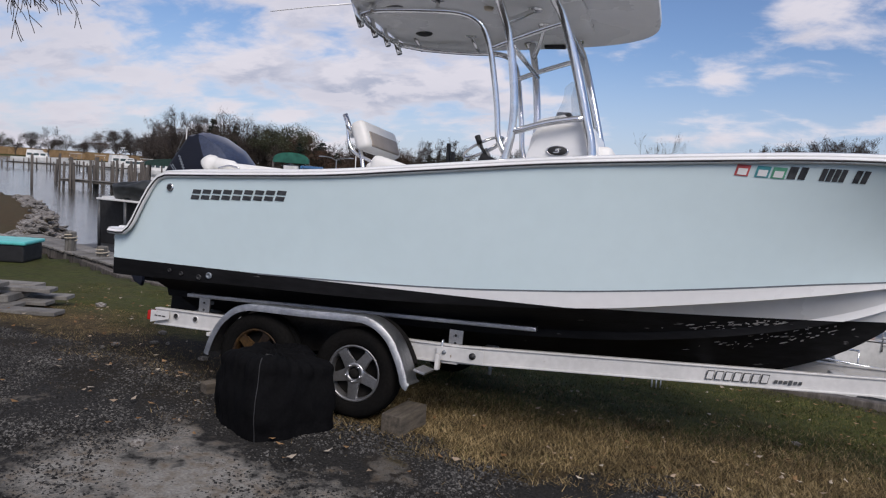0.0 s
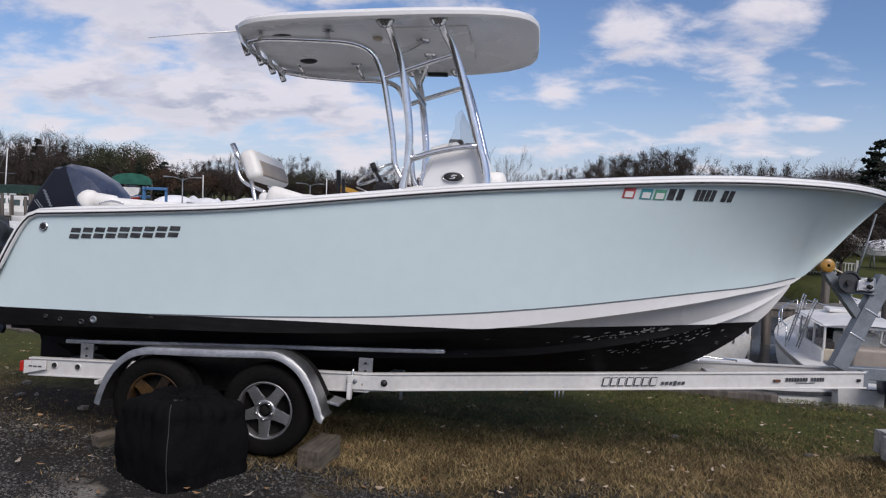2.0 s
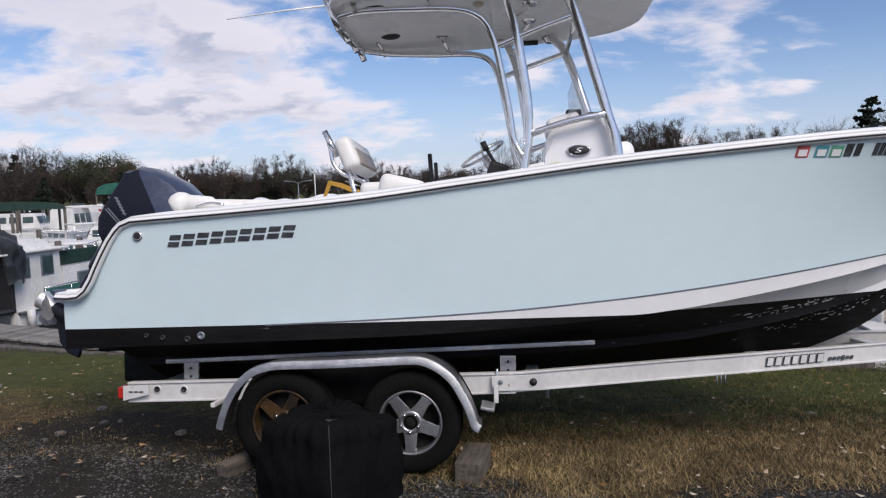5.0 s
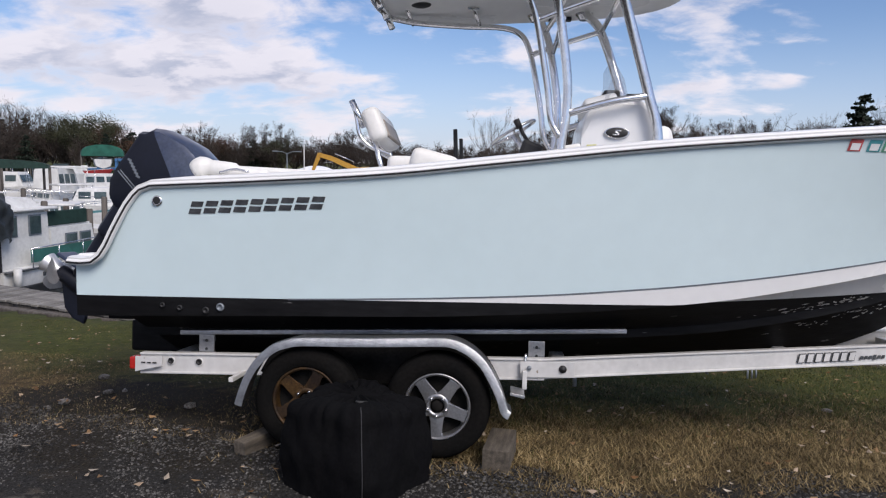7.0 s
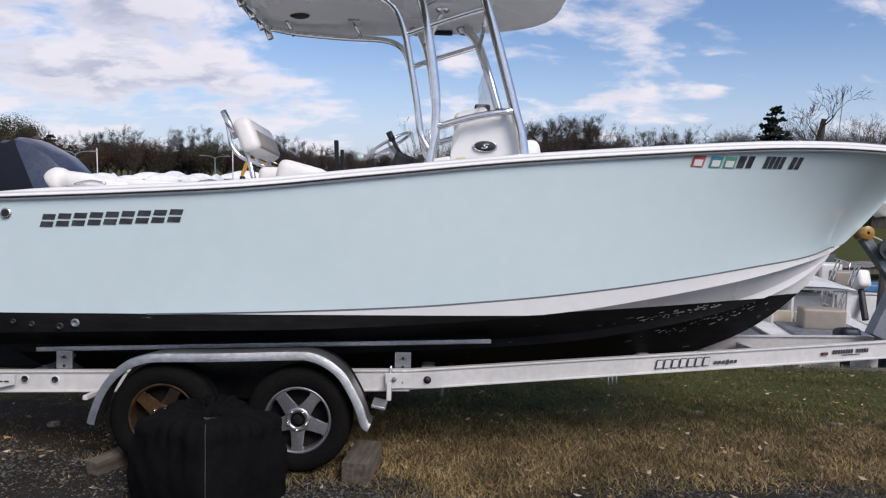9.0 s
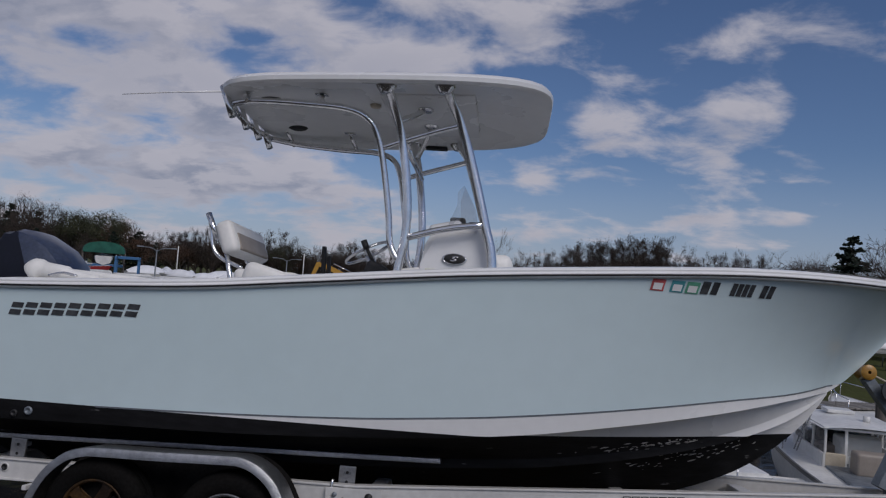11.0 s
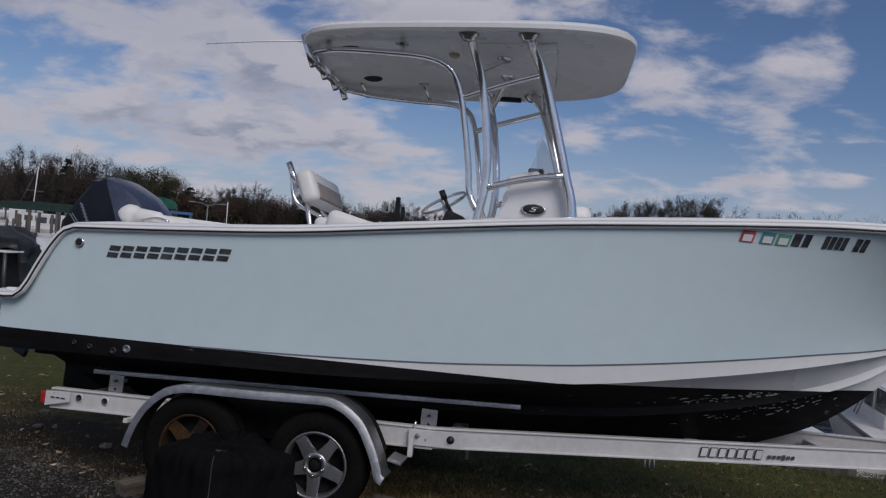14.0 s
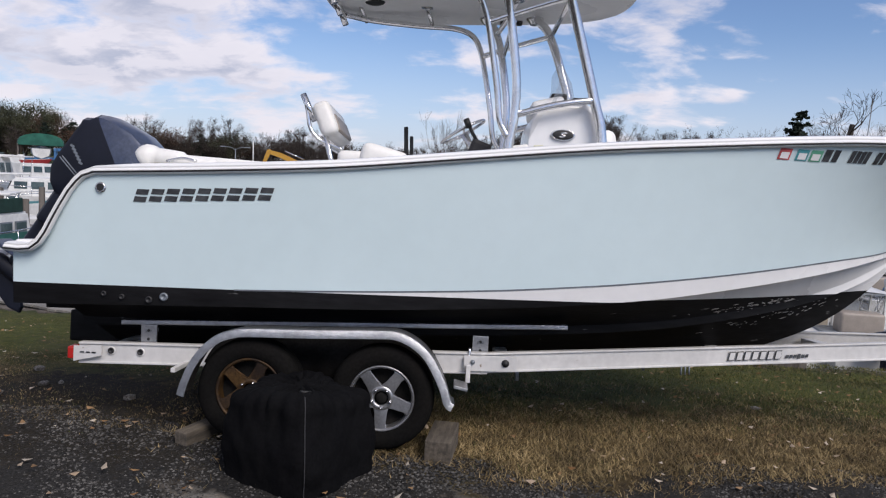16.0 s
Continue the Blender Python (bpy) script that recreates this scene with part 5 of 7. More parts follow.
bar(0.16, 0.006, 1.93, -0.018)
part("side_marker", box((0.055, 0.012, 0.022), on_beam(1.70, 0.0, 0.025), 0.004), M_RUST, TRL, "small rusty side marker")
part("side_marker", box((0.03, 0.012, 0.022), on_beam(2.36, 0.0, 0.025), 0.004), M_BLACK, TRL)
for k, x in enumerate((-0.03, 0.0, 0.03)):
    part("hanging_bolt", tube([on_beam(x, -0.06).translation, on_beam(x, -0.12).translation], 0.006, 6), M_GALV, TRL)
part("hanging_bolt", tube([on_beam(-1.18, -0.06, -0.1).translation, on_beam(-1.18, -0.15, -0.1).translation], 0.014, 8), M_GALV, TRL)
part("hanging_bolt", tube([on_beam(-0.2, -0.06, -0.2).translation, on_beam(-0.2, -0.13, -0.2).translation], 0.012, 8), M_GALV, TRL)

# ---------------------------------------------------------------- wheel chocks and bag
def chock(x, y, rot, size, lab):
    bm = box(size, None, 0.006)
    for v in bm.verts:
        v.co += Vector((0.004, 0.004, 0.004)) * noise.noise(v.co * 9)
    single("wheel_chock", bm, M_TIMBER, lab, "wood block", pose(x, y, near_z(x, y) + size[2] / 2 - 0.005, 0, 0, rot), "wheel chocks")


chock(-1.70, -1.13, -8, (0.165, 0.38, 0.155), "weathered square timber chock against the front tyre")
chock(-3.255, -1.13, -24, (0.10, 0.36, 0.10), "weathered timber chock behind the rear tyre")


def cinder_block(x, y, z, rot):
    """A grey concrete block with grooved ends."""
    bm = bmesh.new()
    out = [(-0.195, -0.095), (0.195, -0.095), (0.195, -0.05), (0.175, -0.04), (0.175, 0.04), (0.195, 0.05), (0.195, 0.095), (-0.195, 0.095), (-0.195, 0.05), (-0.175, 0.04), (-0.175, -0.04), (-0.195, -0.05)]
    add_prism(bm, out, 0.19, None, 0.006)
    for v in bm.verts:
        v.co += Vector((0.003, 0.003, 0.003)) * noise.noise(v.co * 14)
    single("concrete_block", bm, M_CONCRETE, "pale grey concrete block under the tongue jack", "concrete block", pose(x, y, z, 0, 0, rot), "concrete blocks")


cinder_block(2.83, -0.05, near_z(2.83, -0.22) - 0.01, 6)
cinder_block(2.86, 0.15, near_z(2.83, -0.22) - 0.01, 8)


BAG_H = 0.515


def bag_skin(a, v):
    """A point of the bag's cloth at the angle a and the height v (0 to 1): a sagging rounded box, drawn in at the top."""
    belly = 1.04 + 0.07 * math.sin(math.pi * min(1.0, v * 1.25)) ** 2 - 0.10 * v
    shrink = 1.0 if v < 0.84 else math.sqrt(max(0.0, 1 - ((v - 0.84) / 0.16) ** 2)) * 0.30 + 0.70
    c, s = math.cos(a), math.sin(a)
    r = (abs(c) ** 5.5 + abs(s) ** 5.5) ** (-1 / 5.5)
    p = Vector((r * c * 0.318 * belly * shrink, r * s * 0.318 * belly * shrink, BAG_H * v))
    f = 0.022 * noise.noise(Vector((c * 1.9, s * 1.9, v * 2.0))) + 0.013 * noise.noise(Vector((c * 5, s * 5, v * 5.5))) + 0.006 * noise.noise(Vector((c * 13, s * 13, v * 6)))
    # slanting drag folds, and gathers below the drawn-in top
    f += 0.007 * math.sin(9 * a + 7 * v + 3 * noise.noise(Vector((c * 2, s * 2, v * 2)))) * math.sin(math.pi * v)
    if v > 0.62:
        f += 0.017 * math.sin(a * 23 + 2 * noise.noise(Vector((c * 4, s * 4, 1)))) * ((v - 0.62) / 0.38) ** 1.3
    p += Vector((c, s, 0)) * f * 0.85
    p.z += (0.020 * math.sin(a * 2 + 0.6) + 0.012 * math.sin(5 * a)) * v ** 3 - 0.045 * max(0, c) * v ** 2
    return p


def canvas_bag():
    """A slumped canvas cover in the shape of a rounded box, gathered at the top."""
    bm = bmesh.new()
    n, rows = 144, 44
    secs = [[bag_skin(2 * math.pi * k / n, j / rows) for k in range(n)] for j in range(rows + 1)]
    for q in (0.8, 0.6, 0.4, 0.2):
        secs.append([Vector((p.x * q, p.y * q, p.z * 0.6 + BAG_H * 0.4 - 0.02 * q + 0.020 * q * math.sin(23 * 2 * math.pi * i / n) + 0.035 * noise.noise(Vector((p.x * q, p.y * q, 0)) * 9))) for i, p in enumerate(secs[rows])])
    add_grid(bm, secs, close=True)
    bm.verts.ensure_lookup_table()
    bm.faces.new(bm.verts[-n:]), bm.faces.new(bm.verts[:n][::-1])
    bmesh.ops.recalc_face_normals(bm, faces=bm.faces[:])
    return bm


BAG = thing("canvas_bag", "bulging black canvas cover bag gathered at the top, on the gravel", "bag", pose(-2.53, -1.54, near_z(-2.53, -1.54) - 0.01, 0, 0, 60) @ Matrix.Diagonal((1.03, 1.03, 1.03, 1)))
part("bag_body", canvas_bag(), M_CLOTH, BAG, "", True)
part("seam_piping", tube([bag_skin(radians(225), v) * 1.006 for v in np.linspace(0.02, 0.985, 24)], 0.0032, 6, 2), mat("grey_piping", (0.028, 0.028, 0.030), 0.8), BAG)
part("drawstring", tube([(-0.14, -0.12, 0.518), (-0.16, -0.16, 0.528), (-0.11, -0.18, 0.518)], 0.008, 6, 4), mat("grey_cord", (0.03, 0.03, 0.03), 0.8), BAG)

# ---------------------------------------------------------------- surroundings


def polar(az, d, z=None):
    x, y = OX + d * math.sin(radians(az)), OY + d * math.cos(radians(az))
    return Vector((x, y, ground_z(x, y) if z is None else z))


# ---- trees
def grow(bm, rnd, p, d, length, r, depth, tips, spread=0.55, up=0.15, sides=4, rmin=0.006):
    """A limb that tapers, bends and forks."""
    n = 3
    pts, rs = [p], [r]
    for k in range(n):
        d = (d + Vector((rnd.gauss(0, 0.16), rnd.gauss(0, 0.16), rnd.gauss(0, 0.10) + up * 0.3))).normalized()
        p = p + d * length / n
        pts.append(p), rs.append(max(r * (1 - 0.42 * (k + 1) / n), rmin))
    add_tube(bm, pts, rs, sides if r > 0.03 else 3, False)
    if depth == 0:
        tips.append((p, d))
        return
    for k in range(rnd.choice((2, 3, 3)) if depth > 1 else 3):
        a = rnd.uniform(0, 2 * math.pi)
        side = d.orthogonal().normalized()
        side = Matrix.Rotation(a, 3, d) @ side
        nd = (d + side * rnd.uniform(0.5, 1.0) * spread * 1.6 + Vector((0, 0, up))).normalized()
        i = rnd.choice((1, 2, 3, 3))
        grow(bm, rnd, pts[i], nd, length * rnd.uniform(0.6, 0.82), max(rs[i] * rnd.uniform(0.55, 0.75), rmin), depth - 1, tips, spread, up, sides, rmin)


def leaf_quad(bm, rnd, p, s, thin=0.7):
    a, b = Vector((rnd.gauss(0, 1), rnd.gauss(0, 1), rnd.gauss(0, 1))).normalized(), Vector((rnd.gauss(0, 1), rnd.gauss(0, 1), rnd.gauss(0, 1)))
    b = (b - a * b.dot(a)).normalized()
    bm.faces.new([bm.verts.new(p + a * s * u + b * s * v * thin) for u, v in ((-1, 0), (0, -1), (1, 0), (0, 1))])


def bare_tree_meshes(seed, h, depth=4, rmin=0.017, material=M_TWIG):
    rnd = random.Random(seed)
    trunk, tips = bmesh.new(), []
    crown = bmesh.new()
    r = h * 0.018
    top = Vector((rnd.gauss(0, 0.03) * h, rnd.gauss(0, 0.03) * h, h * 0.34))
    add_tube(trunk, [(0, 0, -0.3), (top.x * 0.3, top.y * 0.3, h * 0.12), top], [r * 1.35, r, r * 0.8], 7)
    for k in range(5):
        a = 2 * math.pi * k / 5 + rnd.uniform(-0.4, 0.4)
        lean = 0.18 if k == 0 else rnd.uniform(0.45, 0.9)
        grow(crown, rnd, top * rnd.uniform(0.72, 1.0), Vector((math.cos(a) * lean, math.sin(a) * lean, 1)).normalized(), h * rnd.uniform(0.22, 0.30), r * 0.6, depth, tips, 0.5, 0.22, 4, rmin)
    return finish("trunk", trunk, M_BARK, True), finish("crown", crown, material)


def leafy_tree_meshes(seed, h, material, fill=1500, size=0.10, thin=0.7):
    rnd = random.Random(seed)
    trunk, crown, tips = bmesh.new(), bmesh.new(), []
    r = h * 0.02
    top = Vector((rnd.gauss(0, 0.03) * h, rnd.gauss(0, 0.03) * h, h * 0.25))
    add_tube(trunk, [(0, 0, -0.3), top * 0.5, top], [r * 1.4, r, r * 0.8], 7)
    for k in range(6):
        a = 2 * math.pi * k / 6 + rnd.uniform(-0.4, 0.4)
        lean = 0.1 if k == 0 else rnd.uniform(0.5, 1.1)
        grow(trunk, rnd, top * rnd.uniform(0.7, 1.0), Vector((math.cos(a) * lean, math.sin(a) * lean, 1)).normalized(), h * rnd.uniform(0.24, 0.32), r * 0.6, 2, tips, 0.55, 0.2)
    for k in range(fill):
        p, d = rnd.choice(tips)
        q = p + Vector((rnd.gauss(0, 1), rnd.gauss(0, 1), rnd.gauss(0, 0.8))) * h * 0.06
        leaf_quad(crown, rnd, q, size * rnd.uniform(0.6, 1.5), thin)
    return finish("trunk", trunk, M_BARK), finish("crown", crown, material)


def conifer_meshes(seed, h):
    rnd = random.Random(seed)
    trunk, crown = bmesh.new(), bmesh.new()
    add_tube(trunk, [(0, 0, -0.3), (0.05, 0, h * 0.5), (0, 0, h)], [h * 0.02, h * 0.013, 0.015], 7)
    for k in range(120):
        t = rnd.uniform(0.12, 0.985) ** 0.9
        z, L = h * t, h * 0.30 * (1 - t) ** 0.8 * rnd.uniform(0.55, 1.12) + 0.08
        a = rnd.uniform(0, 2 * math.pi)
        d = Vector((math.cos(a), math.sin(a), 0))
        tip = Vector((0, 0, z)) + d * L + Vector((0, 0, L * rnd.uniform(-0.28, 0.10)))
        mid = Vector((0, 0, z)) + d * L * 0.5 - Vector((0, 0, L * 0.10))
        add_tube(crown, [(0, 0, z), mid, tip], [0.03, 0.02, 0.008], 3, False)
        for j in range(26):
            u = rnd.uniform(0.1, 1)
            q = (Vector((0, 0, z)).lerp(mid, u * 2) if u < 0.5 else mid.lerp(tip, u * 2 - 1)) + Vector((rnd.gauss(0, 1), rnd.gauss(0, 1), rnd.gauss(0, 0.6))) * 0.11 * (0.5 + L * 0.35)
            leaf_quad(crown, rnd, q, 0.13 * rnd.uniform(0.6, 1.3))
    return finish("trunk", trunk, M_BARK), finish("crown", crown, M_PINE)


def twiggy_tree_meshes(seed, h, wide, base, twigs=5200, material=M_TWIG_FINE, lift=0.9):
    """A bare broadleaf tree: limbs rise from the fork into a rounded crown filled with fine twigs."""
    rnd = random.Random(seed)
    trunk, crown = bmesh.new(), bmesh.new()
    r, zf = h * 0.017, h * base
    add_tube(trunk, [(0, 0, -0.3), (rnd.gauss(0, 0.008) * h, 0, zf * 0.5), (0, 0, zf)], [r * 1.4, r * 1.05, r * 0.9], 7)
    rows = []
    for k in range(15):
        a, u = rnd.uniform(0, 2 * math.pi), math.sqrt((k + 0.5) / 15)
        rad = wide * h * u * rnd.uniform(0.8, 1.0)
        top = Vector((math.cos(a) * rad, math.sin(a) * rad, zf + (h - zf) * (0.28 + 0.70 * math.sqrt(max(0.0, 1 - u * u))) * rnd.uniform(0.9, 1.0)))
        fork = Vector((0, 0, zf * rnd.uniform(0.75, 1.0)))
        mid = fork.lerp(top, 0.45) + Vector((math.cos(a), math.sin(a), 0.25)) * h * 0.03 + Vector((rnd.gauss(0, 1), rnd.gauss(0, 1), 0)) * h * 0.02
        pts = smooth_path([fork, mid, top], 4)
        add_tube(crown, pts, [max(r * 0.5 * (1 - 0.9 * i / (len(pts) - 1)), 0.012) for i in range(len(pts))], 4, False)
        rows.append(pts)
        for j in range(9):
            q = rnd.choice(pts[2:])
            d = (Vector((math.cos(a), math.sin(a), 0)) * 0.5 + Vector((rnd.gauss(0, 0.6), rnd.gauss(0, 0.6), lift))).normalized()
            e = q + d * h * rnd.uniform(0.06, 0.15)
            add_tube(crown, [q, q.lerp(e, 0.5) + Vector((rnd.gauss(0, 1), rnd.gauss(0, 1), 0)) * h * 0.01, e], [0.035, 0.025, 0.01], 3, False)
            rows.append([q, q.lerp(e, 0.5), e])
    for k in range(twigs):
        row = rnd.choice(rows)
        i = rnd.randrange(len(row) // 2, len(row))
        p = row[i] + (row[i - 1] - row[i]) * rnd.random() + Vector((rnd.gauss(0, 1), rnd.gauss(0, 1), rnd.gauss(0, 0.8))) * h * 0.022
        d = Vector((p.x, p.y, 0)) / (wide * h) * 0.55 + Vector((rnd.gauss(0, 0.55), rnd.gauss(0, 0.55), lift * 0.8 + rnd.gauss(0, 0.35)))
        d = d.normalized() * h * rnd.uniform(0.02, 0.055)
        w = d.orthogonal().normalized()
        w = Matrix.Rotation(rnd.uniform(0, 6.28), 3, d) @ w * h * 0.0020
        crown.faces.new([crown.verts.new(v) for v in (p - w, p + w, p + d)])
    return finish("trunk", trunk, M_BARK, True), finish("crown", crown, material)


BARE = [bare_tree_meshes(s, 9.0) for s in range(11, 16)]
FINE = [bare_tree_meshes(s, 9.0, 5, 0.007, M_TWIG_FINE) for s in (71, 72, 73)]
OLIVE = [leafy_tree_meshes(s, 9.0, M_OLIVE, 6000, 0.085) for s in (31, 32)]
RUSSET = [leafy_tree_meshes(s, 9.0, M_RUSSET, 4500, 0.08) for s in (41, 42, 43)]
SCRUB = [leafy_tree_meshes(s, 9.0, M_TWIG, 4200, 0.26, 0.08) for s in (51, 52)]
PINES = [conifer_meshes(61, 9.0)]
DOME = [twiggy_tree_meshes(s, 9.0, 0.46, 0.26, 7600, M_TWIG) for s in (101, 102)]
SLIM = [twiggy_tree_meshes(s, 9.0, 0.19, 0.22, 4600, M_TWIG_FINE, 1.0) for s in (111, 112, 113)]
LABELS = {"bare": ("leafless grey-brown winter tree on the far bank", BARE), "fine": ("slender leafless tree with fine grey twigs", FINE), "olive": ("olive-green leafy tree on the far bank", OLIVE),
          "russet": ("russet autumn oak on the far bank", RUSSET), "scrub": ("dense brown twiggy thicket tree", SCRUB), "pine": ("dark green spruce with uneven drooping branches", PINES),
          "dome": ("leafless tree with a broad rounded twiggy crown", DOME), "slim": ("tall narrow leafless tree with grey upright twigs", SLIM)}


# height of each crown, without its few highest tips
TOPS = {cr.name: sorted(v.co.z for v in cr.vertices)[int(len(cr.vertices) * 0.985)] for _, pool in LABELS.values() for _, cr in pool}


def plant(kind, az, d, top_el, k=0, wide=1.0):
    """A tree whose top stands at the elevation top_el (degrees) as seen from the lot."""
    lab, pool = LABELS[kind]
    p = polar(az, d)
    h = (1.85 + d * math.tan(radians(top_el))) - p.z
    tk, cr = pool[k % len(pool)]
    s = max(h, 1.0) / TOPS[cr.name]
    rot = rng.uniform(0, 360)
    m = pose(p.x, p.y, p.z - 0.05, 0, 0, rot) @ Matrix.Diagonal((s * wide, s * wide, s, 1))
    ob = thing("tree", lab, "tree", m, kind + " trees")
    shared("trunk", tk, ob, Matrix())
    shared("crown", cr, ob, Matrix())


top_el = lin([-64, -52, -50, -48, -46, -44, -42, -40, -38.5, -36.3, -33, -31, -29.5, -27, -25.3, -22.5, -19.6, -18.2, -16, -12.5, -8, -3, 0, 4, 6, 9, 12, 13.5, 15, 18, 20.8, 22, 25, 27, 31, 60],
             [0.9, 1.0, 0.8, 1.5, 0.9, 1.7, 1.8, 3.2, 3.0, 3.3, 3.05, 2.95, 2.4, 1.9, 2.1, 2.6, 2.0, 2.3, 1.7, 2.4, 1.6, 1.6, 2.2, 3.1, 3.6, 4.2, 4.25, 3.4, 3.2, 3.5, 3.1, 4.6, 4.8, 5.1, 5.0, 4.6])
depth_at = lin([-64, -46, -42, -39, -28, -20, -5, 8, 18, 24, 40], [330, 310, 270, 150, 128, 118, 108, 98, 84, 66, 60])
for az, kind, el, wide in ((-40.9, "dome", 2.5, 0.9), (-40.2, "slim", 2.7, 1.2), (-38.9, "dome", 3.35, 0.95), (-38.2, "slim", 2.9, 1.2), (-37.5, "slim", 3.0, 1.1), (-36.8, "pine", 3.05, 1.2), (-36.3, "slim", 3.35, 1.0), (-35.7, "slim", 3.4, 1.1), (-35.2, "pine", 2.7, 1.3), (-35.0, "slim", 3.2, 1.0),
                           (-34.4, "slim", 3.2, 1.1), (-33.6, "dome", 2.95, 0.7), (-33.0, "slim", 2.85, 1.2), (-32.2, "olive", 2.75, 0.9), (-31.4, "olive", 3.1, 0.95), (-30.6, "olive", 2.75, 0.9), (-30.1, "russet", 2.3, 0.9), (-28.5, "pine", 1.95, 2.2), (-28.8, "slim", 2.4, 0.6), (-27.6, "dome", 1.8, 0.9), (-26.4, "dome", 2.0, 0.9),
                           (-24.9, "dome", 2.25, 1.0), (-24.0, "dome", 2.55, 0.9), (-23.0, "slim", 2.2, 1.3), (-22.0, "russet", 1.8, 1.2), (-20.5, "slim", 2.55, 0.8), (-19.2, "dome", 2.7, 0.95), (-17.9, "dome", 2.8, 0.75), (-17.7, "olive", 1.9, 1.1), (-19.9, "pine", 1.6, 1.8),
                           (-12.4, "dome", 2.4, 1.0), (-1.6, "fine", 4.25, 0.5), (0.4, "fine", 2.7, 1.0), (24.75, "pine", 5.1, 1.45)):
    plant(kind, az, depth_at(az) * (0.62 if kind == "fine" and az > -3 else 1.0) if az < 20 else 62, el, rng.randrange(5), wide)
az = -63.0
while az < 42:
    d, e = depth_at(az), top_el(az)
    far = d > 200
    west, wood = -42 < az < -16, 4 < az < 19.5
    if far:
        kind = rng.choices(("bare", "scrub", "russet", "olive"), (4, 4, 0.7, 0.4))[0]
    elif az > 19.5:
        kind = "fine"
    elif az > 3:
        kind = rng.choice(("dome", "dome", "slim"))
    else:
        kind = rng.choice(("slim", "dome", "bare", "scrub"))
    if not west and abs(az - 24.75) > 1.2:
        plant(kind, az, d * rng.uniform(0.95, 1.10), e * (rng.uniform(0.7, 1.03) if kind == "scrub" else rng.uniform(0.72, 0.92) if kind == "fine" else rng.uniform(0.88, 1.03)), rng.randrange(5), rng.uniform(0.75, 1.05))
    # lower growth between and behind
    plant("scrub", az + rng.uniform(-0.4, 0.4), d * 1.12, e * (rng.uniform(0.35, 0.6) if west or wood else rng.uniform(0.35, 0.7)), rng.randrange(5), 1.4)
    if west:
        plant(rng.choice(("russet", "dome", "slim", "scrub", "pine")), az + rng.uniform(-0.4, 0.4), d * rng.uniform(0.93, 1.1), min(e, 2.6) * rng.uniform(0.45, 0.75), rng.randrange(5), 1.3)
    elif wood:
        plant("scrub", az + rng.uniform(-0.4, 0.4), d * 0.93, e * rng.uniform(0.4, 0.68), rng.randrange(5), 1.2)
    az += rng.uniform(0.85, 1.15) if not (west or wood) else rng.uniform(0.6, 0.9)
big = thing("tree", "thick dark bare tree trunk beyond the lawn", "tree", pose(*polar(27.55, 44)), "bare trees")
tk, cr, tips = bmesh.new(), bmesh.new(), []
add_tube(tk, [(0, 0, -0.3), (0.05, 0, 2.2), (-0.05, 0, 4.4), (0.15, 0, 6.2)], [0.36, 0.30, 0.25, 0.12], 9)
part("trunk", tk, M_BARK, big, "", True)
for k in range(7):
    q = 2 * math.pi * k / 7
    grow(cr, random.Random(80 + k), Vector((0, 0, 3.6 + 0.35 * k)), Vector((math.cos(q), math.sin(q), 0.7)).normalized(), 1.15, 0.05, 4, tips, 0.5, 0.1, 4, 0.008)
part("crown", cr, M_TWIG, big)
# thicket behind the lawn on the far side of the basin
for k in range(16):
    a = 17.5 + k * 1.35 + rng.uniform(-0.4, 0.4)
    plant("scrub", a, rng.uniform(56, 60), rng.uniform(0.4, 1.7), k, 1.6)

for k in range(9):
    plant("scrub", 16.5 + 0.85 * k + rng.uniform(-0.3, 0.3), rng.uniform(36, 40), rng.uniform(-1.6, 0.2), k, 1.5)

# marsh reeds along the far shore
mb = bmesh.new()
for k in range(5200):
    a, d = rng.uniform(-66, -38), 0
    d = far_shore(a) * rng.uniform(1.0, 1.12) + 1.0
    p = polar(a, d)
    h, w = rng.uniform(1.6, 2.9), rng.uniform(0.25, 0.5)
    q = Vector((math.cos(radians(a)), -math.sin(radians(a)), 0)) * w
    mb.faces.new([mb.verts.new(v) for v in (p - q, p + q, p + q * 0.4 + Vector((0, 0, h)), p - q * 0.5 + Vector((0, 0, h * 0.9)))])
single("marsh_reeds", mb, M_MARSH, "band of tan marsh reeds along the far shore", "reeds", kind="stuff")

# ---- bough that hangs in from a tree beside the lot
OVER = thing("overhanging_tree", "bare dark tree with drooping twigs beside the water", "tree", pose(*polar(-69, 11.5)))
tr, cr, tips = bmesh.new(), bmesh.new(), []
add_tube(tr, [(0, 0, -0.3), (0.1, 0, 1.6), (0.3, 0.1, 3.0), (0.2, 0.1, 4.6), (0.4, 0.0, 6.2)], [0.22, 0.18, 0.15, 0.11, 0.07], 8)
part("trunk", tr, M_BARK, OVER, "", True)
ornd = random.Random(5)
limb = [Vector(p) for p in ((0.25, 0.1, 3.6), (1.2, 0.9, 4.25), (2.1, 1.7, 4.45), (2.9, 2.3, 4.42), (3.5, 2.8, 4.2))]
limb = smooth_path(limb, 5)
add_tube(cr, limb, [0.075 - 0.06 * i / (len(limb) - 1) for i in range(len(limb))], 6)
for i in range(3, len(limb)):
    for k in range(3):
        d = (limb[i] - limb[i - 1]).normalized() + Vector((ornd.gauss(0, 0.35), ornd.gauss(0, 0.35), ornd.uniform(-0.75, 0.15)))
        grow(cr, ornd, limb[i], d.normalized(), ornd.uniform(0.35, 0.62), 0.016, 2, tips, 0.5, -0.15, 4)
